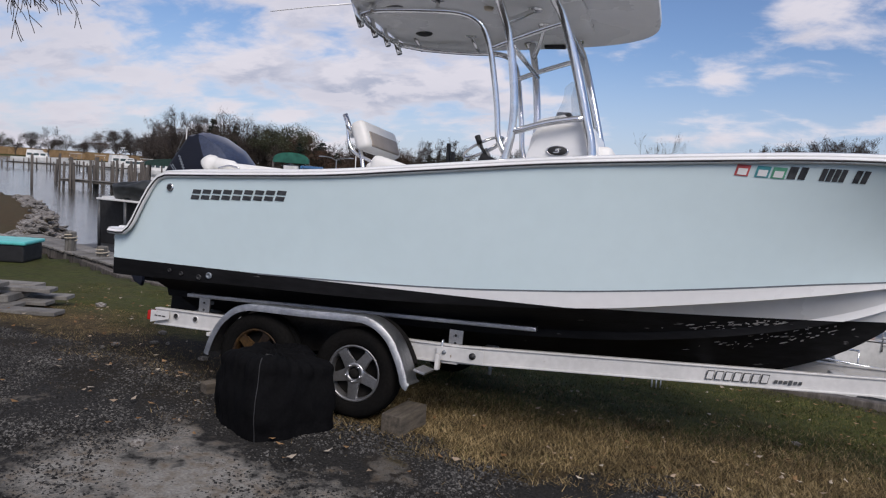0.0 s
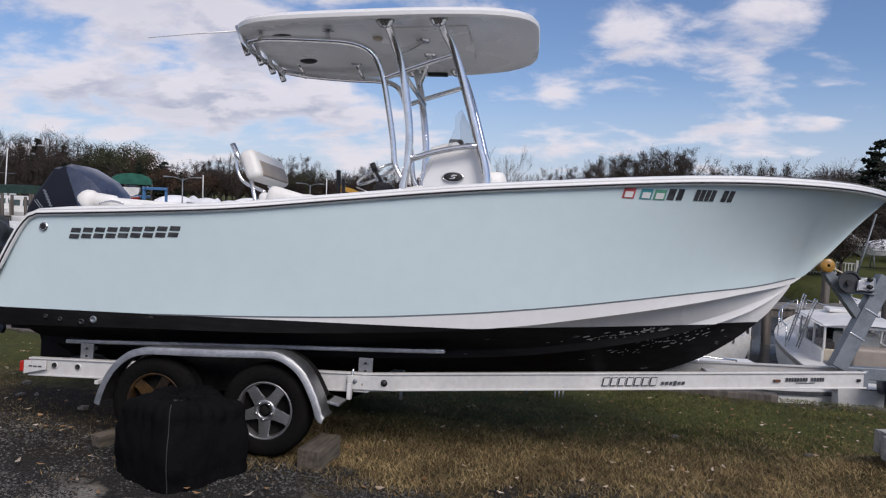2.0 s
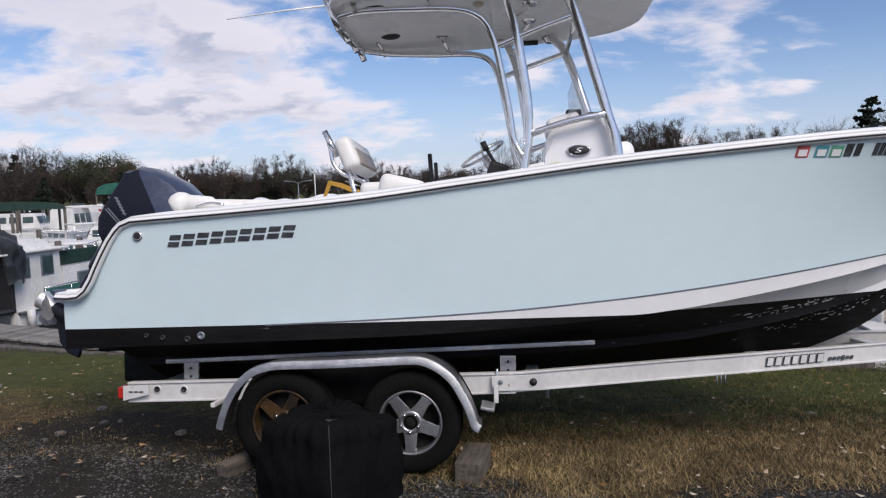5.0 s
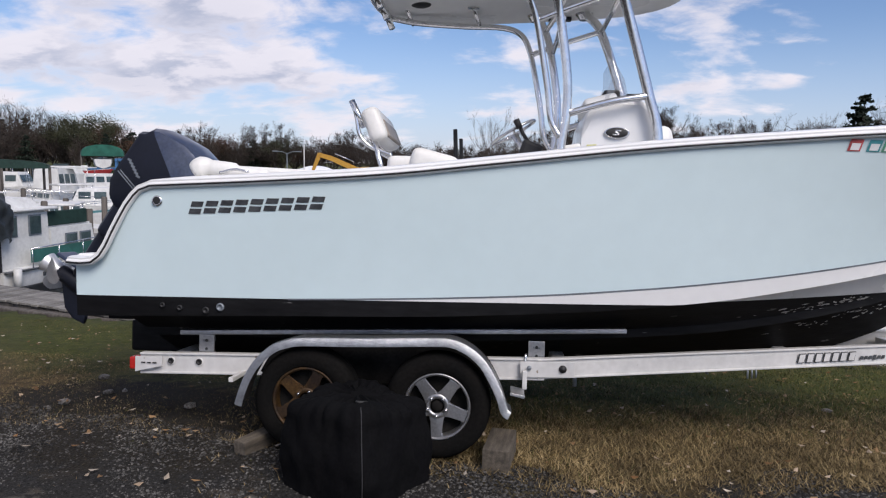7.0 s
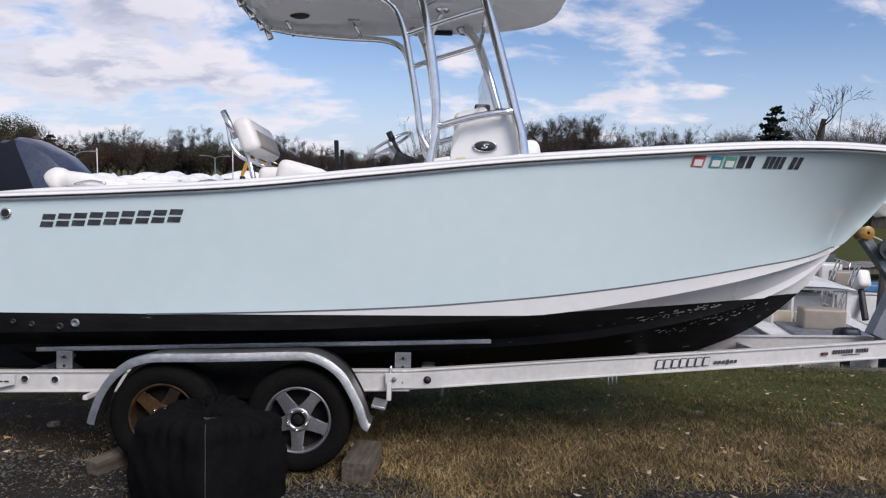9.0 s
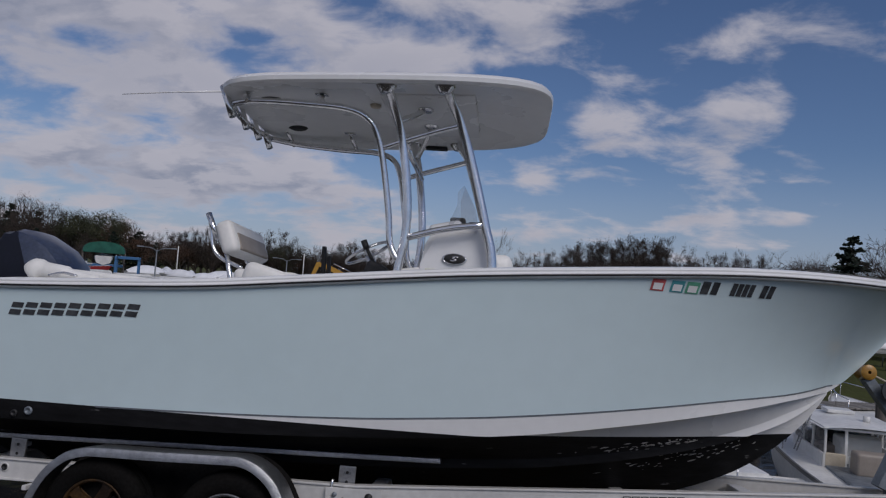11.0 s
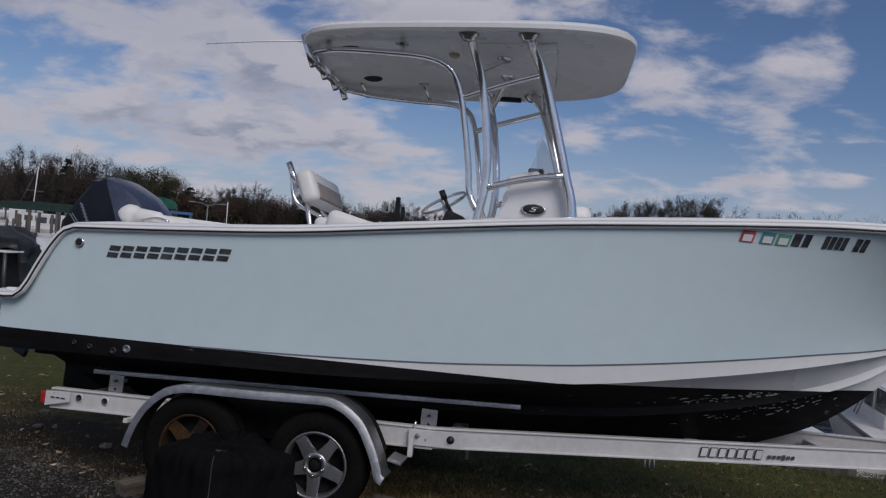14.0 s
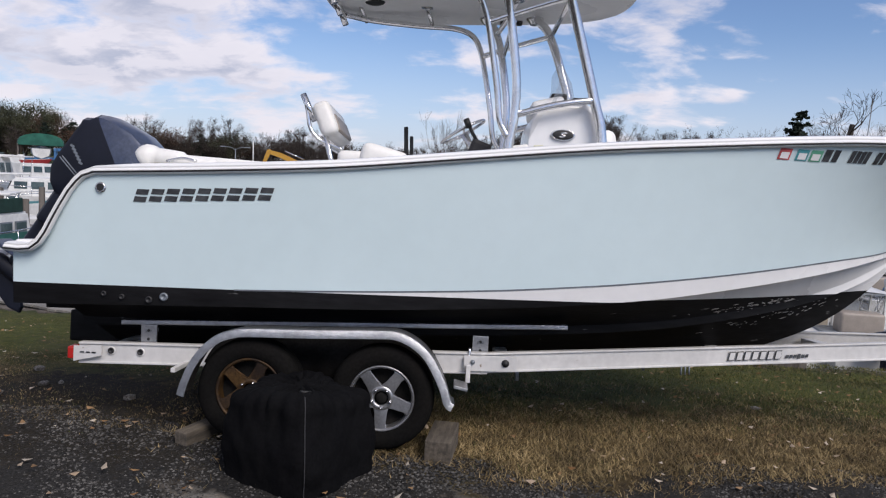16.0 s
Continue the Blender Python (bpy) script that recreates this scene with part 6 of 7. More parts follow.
for k in range(6):
    d = Vector((ornd.uniform(-1, 1), ornd.uniform(-1, 1), ornd.uniform(0.2, 1))).normalized()
    grow(cr, ornd, Vector((0.3, 0.1, ornd.uniform(3.5, 6.0))), d, ornd.uniform(0.8, 1.2), 0.05, 3, tips, 0.5, 0.0, 5)
part("crown", cr, M_BARK, OVER)

# ---------------------------------------------------------------- boats in the basin


def hull_mesh(L, beam, free, draft=0.25, rake=0.9, transom=0.85):
    """A simple flared powerboat hull along +x, waterline at z = 0."""
    bm = bmesh.new()
    curves = []
    for k in range(15):
        u = k / 14
        w = beam / 2 * (transom + (1 - transom) * math.sin(min(u * 2.2, 1) * math.pi / 2)) * (1 - max(0, (u - 0.5) / 0.5) ** 2.3)
        sh = free * (1 + 0.35 * u ** 2)
        x0 = -L / 2 + L * u
        row = []
        for s, f in ((-1, 0), (-1, 1), (-1, 2), (0, 3), (1, 2), (1, 1), (1, 0)):
            zz = (sh, sh * 0.45, 0.0, -draft * (1 - u * 0.6))[f]
            ww = w * (1.0, 0.95, 0.82, 0.0)[f] + 0.01
            row.append((x0 + (rake * u ** 3 * (zz / free) * 0.6), s * ww, zz))
        curves.append(row)
    add_grid(bm, curves, smooth=True)
    bm.verts.ensure_lookup_table()
    bm.faces.new([bm.verts[i] for i in range(7)][::-1])
    bmesh.ops.recalc_face_normals(bm, faces=bm.faces[:])
    return bm


def deck_mesh(L, beam, free, transom=0.85):
    bm = bmesh.new()
    curves = []
    for k in range(15):
        u = k / 14
        w = beam / 2 * (transom + (1 - transom) * math.sin(min(u * 2.2, 1) * math.pi / 2)) * (1 - max(0, (u - 0.5) / 0.5) ** 2.3) + 0.01
        sh = free * (1 + 0.35 * u ** 2)
        curves.append([(-L / 2 + L * u + 0.5 * u ** 3, y * w, sh - 0.02 + 0.05 * (1 - y * y)) for y in (-1, -0.5, 0, 0.5, 1)])
    return add_grid(bm, curves)


def cabin_mesh(x0, x1, w, z0, z1, rake_f=0.5, rake_a=0.1, taper=0.86):
    bm = bmesh.new()
    lo = [(x0, -w), (x1, -w), (x1, w), (x0, w)]
    hi = [(x0 + rake_a, -w * taper), (x1 - rake_f, -w * taper), (x1 - rake_f, w * taper), (x0 + rake_a, w * taper)]
    a, b = [bm.verts.new((x, y, z0)) for x, y in lo], [bm.verts.new((x, y, z1)) for x, y in hi]
    bm.faces.new(b)
    for i in range(4):
        bm.faces.new((a[i], a[(i + 1) % 4], b[(i + 1) % 4], b[i]))
    bmesh.ops.bevel(bm, geom=[e for e in bm.edges if all(v.co.z > z0 + 0.01 for v in e.verts) or abs(e.verts[0].co.z - e.verts[1].co.z) > 0.1], offset=min(0.06, w * 0.1), segments=2, affect="EDGES")
    return bm


def motorboat(label, pos, heading, L, beam=None, free=None, cabin=None, bridge=False, top=None, rails=True, material=None, stripe=None, engine=0, cover=None, group="", windows=3, tower=False):
    beam, free, material = beam or L * 0.34, free or L * 0.12, material or M_BOATWHITE
    ob = thing("motorboat", label, "boat", pose(pos[0], pos[1], pos[2], 0, 0, heading), group)
    part("hull", hull_mesh(L, beam, free), material, ob)
    part("deck", deck_mesh(L, beam, free), M_BOATWHITE if not cover else cover, ob)
    if stripe:
        sb = bmesh.new()
        for s in (-1, 1):
            add_grid(sb, [[(-L / 2 + L * u, s * (beam / 2 * (0.85 + 0.15 * math.sin(min(u * 2.2, 1) * math.pi / 2)) * (1 - max(0, (u - 0.5) / 0.5) ** 2.3) + 0.03), free * (1 + 0.35 * u * u) - d) for d in (0.02, 0.09)] for u in np.linspace(0.0, 0.97, 12)])
        part("stripe", sb, stripe, ob)
    if not cabin and L < 7:
        part("cockpit", box((L * 0.46, beam * 0.60, 0.05), pose(-L * 0.20, 0, free * 1.06), 0.015), M_GALV, ob, "grey open cockpit")
        part("console", box((0.5, beam * 0.3, 0.5), pose(-L * 0.10, 0, free * 1.06 + 0.25), 0.07, 3), M_BOATWHITE, ob, "", True)
        part("windscreen", box((0.02, beam * 0.28, 0.26), pose(-L * 0.10 + 0.2, 0, free * 1.06 + 0.62, 0, -22, 0), 0.005), M_WINDOW, ob)
        part("seat", box((0.35, beam * 0.34, 0.4), pose(-L * 0.26, 0, free * 1.06 + 0.2), 0.06, 3), M_VINYL_TAUPE, ob, "", True)
    zt = free * 1.1
    if cabin:
        x0, x1, h = cabin
        w = beam * 0.36
        part("cabin", cabin_mesh(x0, x1, w, zt - 0.1, zt + h, 0.45 * h, 0.06), M_BOATWHITE, ob)
        for s in (-1, 1):
            span = (x1 - 0.45 * h - x0) / windows
            for k in range(windows):
                part("window", box((span * 0.78, 0.02, h * 0.42), pose(x0 + span * (k + 0.55), s * (w * 0.93), zt + h * 0.58, s * 7, 0, 0), 0.006), M_WINDOW, ob)
        for y in (-0.45, 0, 0.45):
            part("windshield_pane", box((0.02, w * 0.52, h * 0.5), pose(x1 - 0.20 * h, y * w * 1.25, zt + h * 0.58, 0, -24, 0), 0.004), M_WINDOW, ob)
        zt += h
        if bridge:
            part("flybridge", cabin_mesh(x0 + 0.1, x0 + (x1 - x0) * 0.72, w * 0.8, zt - 0.02, zt + 0.5, 0.25, 0.05, 0.95), M_BOATWHITE, ob)
            part("bridge_screen", box((0.03, w * 1.3, 0.22), pose(x0 + (x1 - x0) * 0.6, 0, zt + 0.58, 0, -30, 0), 0.004), M_WINDOW, ob)
    if top:
        tx, tl, tw, tz, tm = top
        part("canopy", box((tl, tw, 0.09), pose(tx, 0, tz), 0.04, 3), tm, ob, "", True)
        for sx in (-0.45, 0.45):
            for sy in (-0.46, 0.46):
                part("canopy_post", tube([(tx + sx * tl * 0.8, sy * tw, free), (tx + sx * tl, sy * tw, tz)], 0.022, 6), M_STEEL, ob)
    if tower:
        for sx, sy in ((-0.4, -0.5), (-0.4, 0.5), (0.5, -0.5), (0.5, 0.5)):
            part("tower_leg", tube([(sx, sy, zt), (sx * 0.4, sy * 0.5, zt + 2.2)], 0.05, 5), M_STEEL, ob)
        part("tower_top", box((0.9, 0.9, 0.08), pose(0, 0, zt + 2.2), 0.02), M_BOATWHITE, ob)
    if rails:
        for s in (-1, 1):
            pts = []
            for u in np.linspace(0.5, 0.98, 7):
                w = beam / 2 * (1 - max(0, (u - 0.5) / 0.5) ** 2.3)
                pts.append((-L / 2 + L * u + 0.5 * u ** 3, s * w * 0.95, free * (1 + 0.35 * u * u) + 0.42))
            part("bow_rail", tube(pts, 0.016, 5), M_STEEL, ob)
            for q in pts[::2]:
                part("rail_post", tube([(q[0], q[1], q[2] - 0.44), q], 0.013, 5), M_STEEL, ob)
    for k in range(engine):
        y = (k - (engine - 1) / 2) * 0.6
        part("outboard", box((0.40, 0.34, 0.42), pose(-L / 2 - 0.24, y, free + 0.22, 0, 14, 0), 0.11, 4), M_COWL_DARK, ob, "dark outboard cowl", True)
        part("outboard_leg", box((0.14, 0.12, 0.8), pose(-L / 2 - 0.24, y, free - 0.3), 0.03), M_COWL_DARK, ob)
    return ob


def at_water(az, d):
    return polar(az, d, WATER_Z)


# houseboat with green canvas curtains, its stern towards the lot and a tarpaulin over the after end
HB = thing("houseboat", "white houseboat with green canvas curtains and black tarpaulin", "boat", pose(-15.10, 12.30, WATER_Z, 0, 0, 86))
part("hull", hull_mesh(7.2, 2.9, 0.72, 0.3, 0.5, 0.95), M_BOATWHITE, HB, "", False, pose(2.15, 0, 0))
part("hull_band", box((5.2, 2.80, 0.34), pose(1.15, 0, 0.10), 0.03), M_BLACK, HB, "black waterline band")
part("rub_strake", box((5.0, 2.96, 0.05), pose(1.05, 0, 0.70), 0.02), M_DECAL, HB, "dark rubbing strake")
part("deck", deck_mesh(7.2, 2.9, 0.72, 0.95), M_BOATWHITE, HB, "", False, pose(2.15, 0, 0.02))
part("cabin", cabin_mesh(-1.35, 0.62, 1.12, 0.72, 2.17, 0.06, 0.04, 0.99), M_BOATWHITE, HB)
part("cabin_roof", box((2.25, 2.5, 0.07), pose(-0.36, 0, 2.20), 0.03, 3), M_BOATWHITE, HB, "overhanging white roof", True)
part("roof_trunk", cabin_mesh(-1.35, 0.55, 1.0, 2.22, 2.50, 0.34, 0.05, 0.88), M_BOATWHITE, HB, "raised white roof trunk")
part("fore_cabin", cabin_mesh(0.58, 2.62, 1.10, 0.72, 1.70, 0.18, 0.0, 0.98), M_BOATWHITE, HB)
for s in (-1, 1):
    for x, w, h, z in ((-0.86, 0.46, 0.54, 1.79), (0.0, 0.46, 0.54, 1.79), (1.42, 0.50, 0.32, 1.30), (2.03, 0.48, 0.32, 1.30)):
        fr = part("window", box((w, 0.03, h), pose(x, s * 1.125, z), 0.01), M_GALV, HB)
        part("pane", box((w - 0.08, 0.02, h - 0.08), pose(x, s * 1.145, z), 0.004), M_WINDOW, fr)
    part("side_curtain", box((2.95, 0.03, 0.34), pose(0.95, s * 1.40, 1.02), 0.01), M_CURTAIN, HB, "green canvas side curtain")
    part("awning", box((1.72, 0.10, 0.40), pose(1.36, s * 1.02, 1.90), 0.03), M_DARKGREEN, HB, "dark green canvas screen")
    for x in (-0.5, 0.5, 1.5, 2.4):
        part("rail_post", tube([(x, s * 1.42, 0.72), (x, s * 1.42, 1.24)], 0.014, 6), M_STEEL, HB)
    part("hand_rail", tube([(-0.55, s * 1.42, 1.22), (1.2, s * 1.42, 1.24), (2.6, s * 1.30, 1.26)], 0.018, 6), M_STEEL, HB)
    for x in (-0.08, 0.12):
        part("vent", box((0.17, 0.02, 0.11), pose(x, s * 1.44, 0.52), 0.004), M_DECAL, HB, "dark hull vent")
    part("fender_cushion", tube([(-1.2, s * 1.55, 0.35), (-1.2, s * 1.55, 0.80)], 0.10, 10), M_BOATWHITE, HB)
part("stern_roof", box((0.75, 2.1, 0.05), pose(-1.75, -0.32, 2.20), 0.015), M_BOATWHITE, HB, "white rim of the stern shelter", True)
part("stern_panel", box((0.10, 2.6, 1.46), pose(-1.44, 0.0, 1.45), 0.02), M_BLACK, HB, "dark opening under the stern shelter")
for y in (-1.28, -0.35, 0.66):
    part("shelter_post", tube([(-2.05, y, 0.82), (-2.08, y, 2.18)], 0.045, 8), M_DECAL, HB)
part("swim_platform", box((0.95, 2.5, 0.07), pose(-2.0, -0.1, 0.80), 0.03), M_DARKSTEEL, HB, "pale stern platform", True)
part("stern_well", box((0.85, 2.35, 0.75), pose(-2.0, -0.1, 0.36), 0.04), M_DECAL, HB, "dark grey stern")
part("flag_line", tube([(-2.4, 1.2, 1.2), (-3.2, 0.2, 0.9)], 0.012, 5), M_BEIGE, HB, "mooring line")
tb = bmesh.new()
secs = []
for j in range(17):
    v = j / 16
    k = 1.0 - 0.80 * max(0.0, (v - 0.62) / 0.38) ** 2
    row = []
    for i in range(48):
        a = 2 * math.pi * i / 48
        c, q = math.cos(a), math.sin(a)
        r = (abs(c) ** 4 + abs(q) ** 4) ** -0.25
        p = Vector((-1.42 + 0.58 * r * c * (1 - 0.12 * (1 - v)) * (0.5 + 0.5 * k), -0.50 + 0.92 * r * q * k, 2.22 + 0.56 * v - (0.72 * (1 - v) if q < -0.55 and c > -0.6 else 0.0) + (0.05 * math.sin(7 * a) if v < 0.1 else 0.0)))
        row.append(p + Vector((c * 0.10, q * 0.14, 0.07)) * noise.noise(p * 2.2) + Vector((c * 0.05, q * 0.06, 0.04)) * noise.noise(p * 6.0))
    secs.append(row)
add_grid(tb, secs, close=True)
tb.verts.ensure_lookup_table()
tb.faces.new(tb.verts[-48:])
part("tarpaulin", tb, M_TARP, HB, "wrinkled black tarpaulin", True)

motorboat("white cabin cruiser with raked flybridge and dark windows", at_water(-31.0, 40), 196, 8.4, 2.9, 1.20, (-1.9, 1.3, 0.80), False, group="moored boats", windows=4)
motorboat("white express cruiser moored behind the houseboat", at_water(-36.0, 33), 200, 6.4, 2.4, 0.85, (-0.3, 1.6, 0.45), False, (-1.2, 1.5, 1.8, 1.75, M_BOATWHITE), group="moored boats")
motorboat("white runabout with teal cockpit cover", at_water(-34.2, 37), 30, 5.8, 2.2, 0.95, (-0.2, 1.3, 0.5), False, None, True, group="moored boats", cover=M_TEALCOVER)
motorboat("white cuddy boat with an arch in the slips", at_water(-33.8, 47), 150, 7.0, 2.5, 1.0, (-0.8, 1.6, 0.6), False, (-1.6, 1.0, 2.0, 2.1, M_BOATWHITE), True, group="moored boats", stripe=M_BLUE_PAINT)
motorboat("small white houseboat-style cruiser in the slips", at_water(-33.6, 60), 100, 6.5, 2.6, 1.0, (-2.0, 1.6, 1.7), False, None, False, group="moored boats", windows=3)
motorboat("red and white boat stored on a lift", at_water(-31.6, 76) + Vector((0, 0, 1.7)), 20, 3.0, 1.6, 0.7, None, False, None, False, group="moored boats", material=M_RED_PAINT, cover=M_BOATWHITE)
# right-hand basin
KB = motorboat("white walkaround boat with clear-curtained pilothouse and twin outboards", (6.15, 9.2, WATER_Z), 84, 6.2, 2.3, 0.75, None, False, None, True, engine=2, group="basin boats", stripe=M_DECAL)
part("cuddy", cabin_mesh(0.5, 2.3, 0.62, 0.74, 1.12, 0.6, 0.05, 0.8), M_BOATWHITE, KB, "low white cuddy top")
part("deck_hatch", box((0.42, 0.42, 0.03), pose(1.2, 0, 1.13), 0.01), M_WINDOW, KB, "smoked deck hatch")
part("anchor_roller", box((0.3, 0.10, 0.06), pose(3.0, 0, 1.02), 0.01), M_STEEL, KB)
bm = bmesh.new()
add_grid(bm, [[(x * (1.0 if abs(y) < 0.9 else 0.97) - 0.22, y * 0.80, 1.50 + 0.13 * (1 - abs(y) ** 2.2) * (1 - abs(x) ** 3 * 0.45) - 0.02) for y in (-1, -0.96, -0.6, -0.2, 0.2, 0.6, 0.96, 1)] for x in (-1.06, -1.0, -0.5, 0.0, 0.5, 0.95, 1.0)])
add_box(bm, (2.0, 1.52, 0.05), pose(-0.22, 0, 1.485), 0.02)
part("hardtop", bm, M_BOATWHITE, KB, "white domed pilothouse roof", True)
part("roof_hatch", box((0.42, 0.5, 0.07), pose(0.15, 0.1, 1.64), 0.02), M_BOATWHITE, KB)
part("roof_light", tube([(-0.75, -0.1, 1.58), (-0.75, -0.1, 1.70)], 0.06, 10), M_BOATWHITE, KB)
part("cabin_front", box((0.05, 1.36, 0.40), pose(0.62, 0, 0.93), 0.02), M_BOATWHITE, KB)
part("windshield", box((0.02, 1.30, 0.46), pose(0.60, 0, 1.30, 0, -14, 0), 0.006), M_CLEAR, KB, "clear raked windshield")
for s in (-1, 1):
    for x, lean in ((-1.15, 0), (-0.45, -5), (0.12, -10), (0.60, -14)):
        part("roof_post", box((0.045, 0.04, 0.76), pose(x, s * 0.70, 1.12, 0, lean, 0), 0.01), M_BOATWHITE, KB)
    part("side_coaming", box((1.85, 0.06, 0.30), pose(-0.25, s * 0.71, 0.87), 0.02), M_BOATWHITE, KB)
    for x, w in ((-0.80, 0.62), (-0.16, 0.50), (0.36, 0.42)):
        pn = part("curtain_pane", box((w, 0.008, 0.46), pose(x, s * 0.70, 1.25), 0.0), M_CLEAR, KB, "clear vinyl curtain")
        pn.visible_shadow = False
    # outrigger ladders leaning along the sides
    for x in (0.55, -0.25):
        ends = [[Vector((x + d, s * 0.92, 0.85)), Vector((x + d - 0.85, s * 0.86, 1.95))] for d in (0.0, 0.16)]
        for a, b2 in ends:
            part("outrigger_tube", tube([a, b2], 0.016, 6), M_STEEL, KB)
        for k in range(1, 6):
            part("outrigger_rung", tube([ends[0][0].lerp(ends[0][1], k / 6), ends[1][0].lerp(ends[1][1], k / 6)], 0.010, 5), M_STEEL, KB)
    part("grab_rail", tube([(2.0, s * 0.50, 1.12), (1.3, s * 0.62, 1.30), (0.7, s * 0.68, 1.32)], 0.014, 6), M_STEEL, KB)
for y in (0.36, -0.66):
    part("door_post", box((0.045, 0.05, 0.76), pose(-1.15, y, 1.12), 0.01), M_BOATWHITE, KB)
part("aft_coaming", box((0.06, 0.34, 0.32), pose(-1.15, 0.53, 0.88), 0.02), M_BEIGE, KB)
part("aft_coaming", box((0.06, 0.95, 0.30), pose(-1.15, -0.18, 0.87), 0.02), M_BOATWHITE, KB)
pn = part("aft_curtain", box((0.008, 0.96, 0.48), pose(-1.15, -0.15, 1.25), 0.0), M_CLEAR, KB, "clear vinyl curtain")
pn.visible_shadow = False
part("instrument_box", box((0.25, 0.34, 0.26), pose(0.15, 0.28, 1.22), 0.03), M_BLACK, KB, "black instruments at the helm")
part("helm_seat", box((0.30, 0.42, 0.5), pose(-0.45, -0.25, 1.05, 0, -6, 0), 0.13, 4), M_BEIGE, KB, "beige helm seat", True)
part("dash", box((0.30, 1.2, 0.42), pose(0.42, 0, 0.98), 0.06, 3), M_DECAL, KB, "dark dashboard")
part("locker", box((0.5, 0.36, 0.34), pose(-0.30, 0.45, 0.90), 0.04, 3), M_VINYL_TAUPE, KB)
RB = motorboat("white runabout with tan stripe and a cluttered open stern", (4.1, 13.9, WATER_Z), 92, 5.0, 1.9, 0.62, None, stripe=M_TAN, group="basin boats")
part("stern_bench", box((0.42, 0.75, 0.32), pose(-2.15, 0.35, 0.80), 0.06, 3), mat("faded_pink_vinyl", (0.52, 0.40, 0.38), 0.5), RB, "faded pink stern bench", True)
for y in (-0.42, -0.12):
    part("ladder_rail", tube([(-2.52, y, 0.45), (-2.45, y, 1.05), (-2.2, y, 1.12)], 0.02, 6, 3), M_STEEL, RB)
for z in (0.6, 0.75, 0.9):
    part("ladder_step", box((0.05, 0.32, 0.03), pose(-2.5, -0.27, z), 0.008), M_BOATWHITE, RB)
for y in (-0.62, 0.68):
    part("stern_rail", tube([(-2.4, y, 0.66), (-2.4, y, 1.02), (-1.2, y * 1.1, 1.05), (-1.1, y * 1.1, 0.7)], 0.015, 6, 3), M_STEEL, RB)
dv = thing("hoist_post", "white steel hoist post with a flat cap beside the boats", "post", pose(4.93, 11.5, WATER_Z))
for dx in (-0.06, 0.06):
    part("upright", tube([(dx, 0, -0.6), (dx, 0, 1.55)], 0.022, 6), M_BOATWHITE, dv)
for k in range(7):
    part("brace", tube([(-0.06, 0, 0.1 + 0.2 * k), (0.06, 0, 0.3 + 0.2 * k)], 0.010, 5), M_BOATWHITE, dv)
part("cap", box((0.5, 0.3, 0.08), pose(0, 0, 1.58, 0, 8, 0), 0.03, 3), M_BOATWHITE, dv)
CCB = motorboat("white open boat with dark side stripes and a white outboard", (9.75, 14.8, WATER_Z), 88, 5.6, 2.0, 0.72, None, False, None, True, group="basin boats", stripe=M_DECAL)
part("outboard", box((0.40, 0.34, 0.46), pose(-2.7, 0.25, 1.10, 0, 24, 0), 0.11, 4), M_BOATWHITE, CCB, "white outboard cowl", True)
part("outboard_leg", box((0.14, 0.12, 0.8), pose(-2.9, 0.25, 0.5, 0, 24, 0), 0.03), M_COWL_DARK, CCB)
part("splash_cover", box((0.6, 0.9, 0.20), pose(-2.2, -0.35, 0.86), 0.07, 3), M_BLUE_PAINT, CCB, "folded blue cover", True)
motorboat("white day boat moored in the basin", (3.2, 6.9, WATER_Z), 188, 3.4, 1.4, 0.62, (-0.7, 0.9, 0.22), False, None, True, stripe=M_DECAL, group="basin boats")

# far slips
far_specs = [(-48.5, 190, 40, 11, True, True), (-43.1, 172, 60, 12, True, True), (-44.6, 180, 40, 8, False, False), (-42.2, 165, 30, 9, True, False), (-41.4, 150, 60, 8, False, False), (-40.4, 140, 20, 8, True, False), (-46.2, 200, 10, 9, False, False),
             (-37.9, 82, 30, 8, True, False), (-36.6, 70, 10, 9, True, False), (-34.6, 64, 40, 8, False, False), (-33.2, 75, 150, 9, True, True), (-32.4, 60, 15, 7, False, False), (-28.2, 64, 35, 8, True, False), (-26.8, 58, 150, 8, True, False), (-25.0, 62, 20, 8, True, False),
             (-38.9, 92, 100, 9, True, False), (-35.6, 80, 130, 8, False, False), (-31.0, 72, 60, 8, True, False)]
for a, d, hd, L, cab, br in far_specs:
    motorboat("white boat in the far slips" if not br else "white sport-fishing boat with flybridge in the far slips", at_water(a, d), hd, L, None, None, (-L * 0.22, L * 0.2, 1.2) if cab else None, br, None if cab else (0, 2.2, 2.0, 2.9, M_BOATWHITE), False, group="far boats", windows=3, tower=br and L > 10)

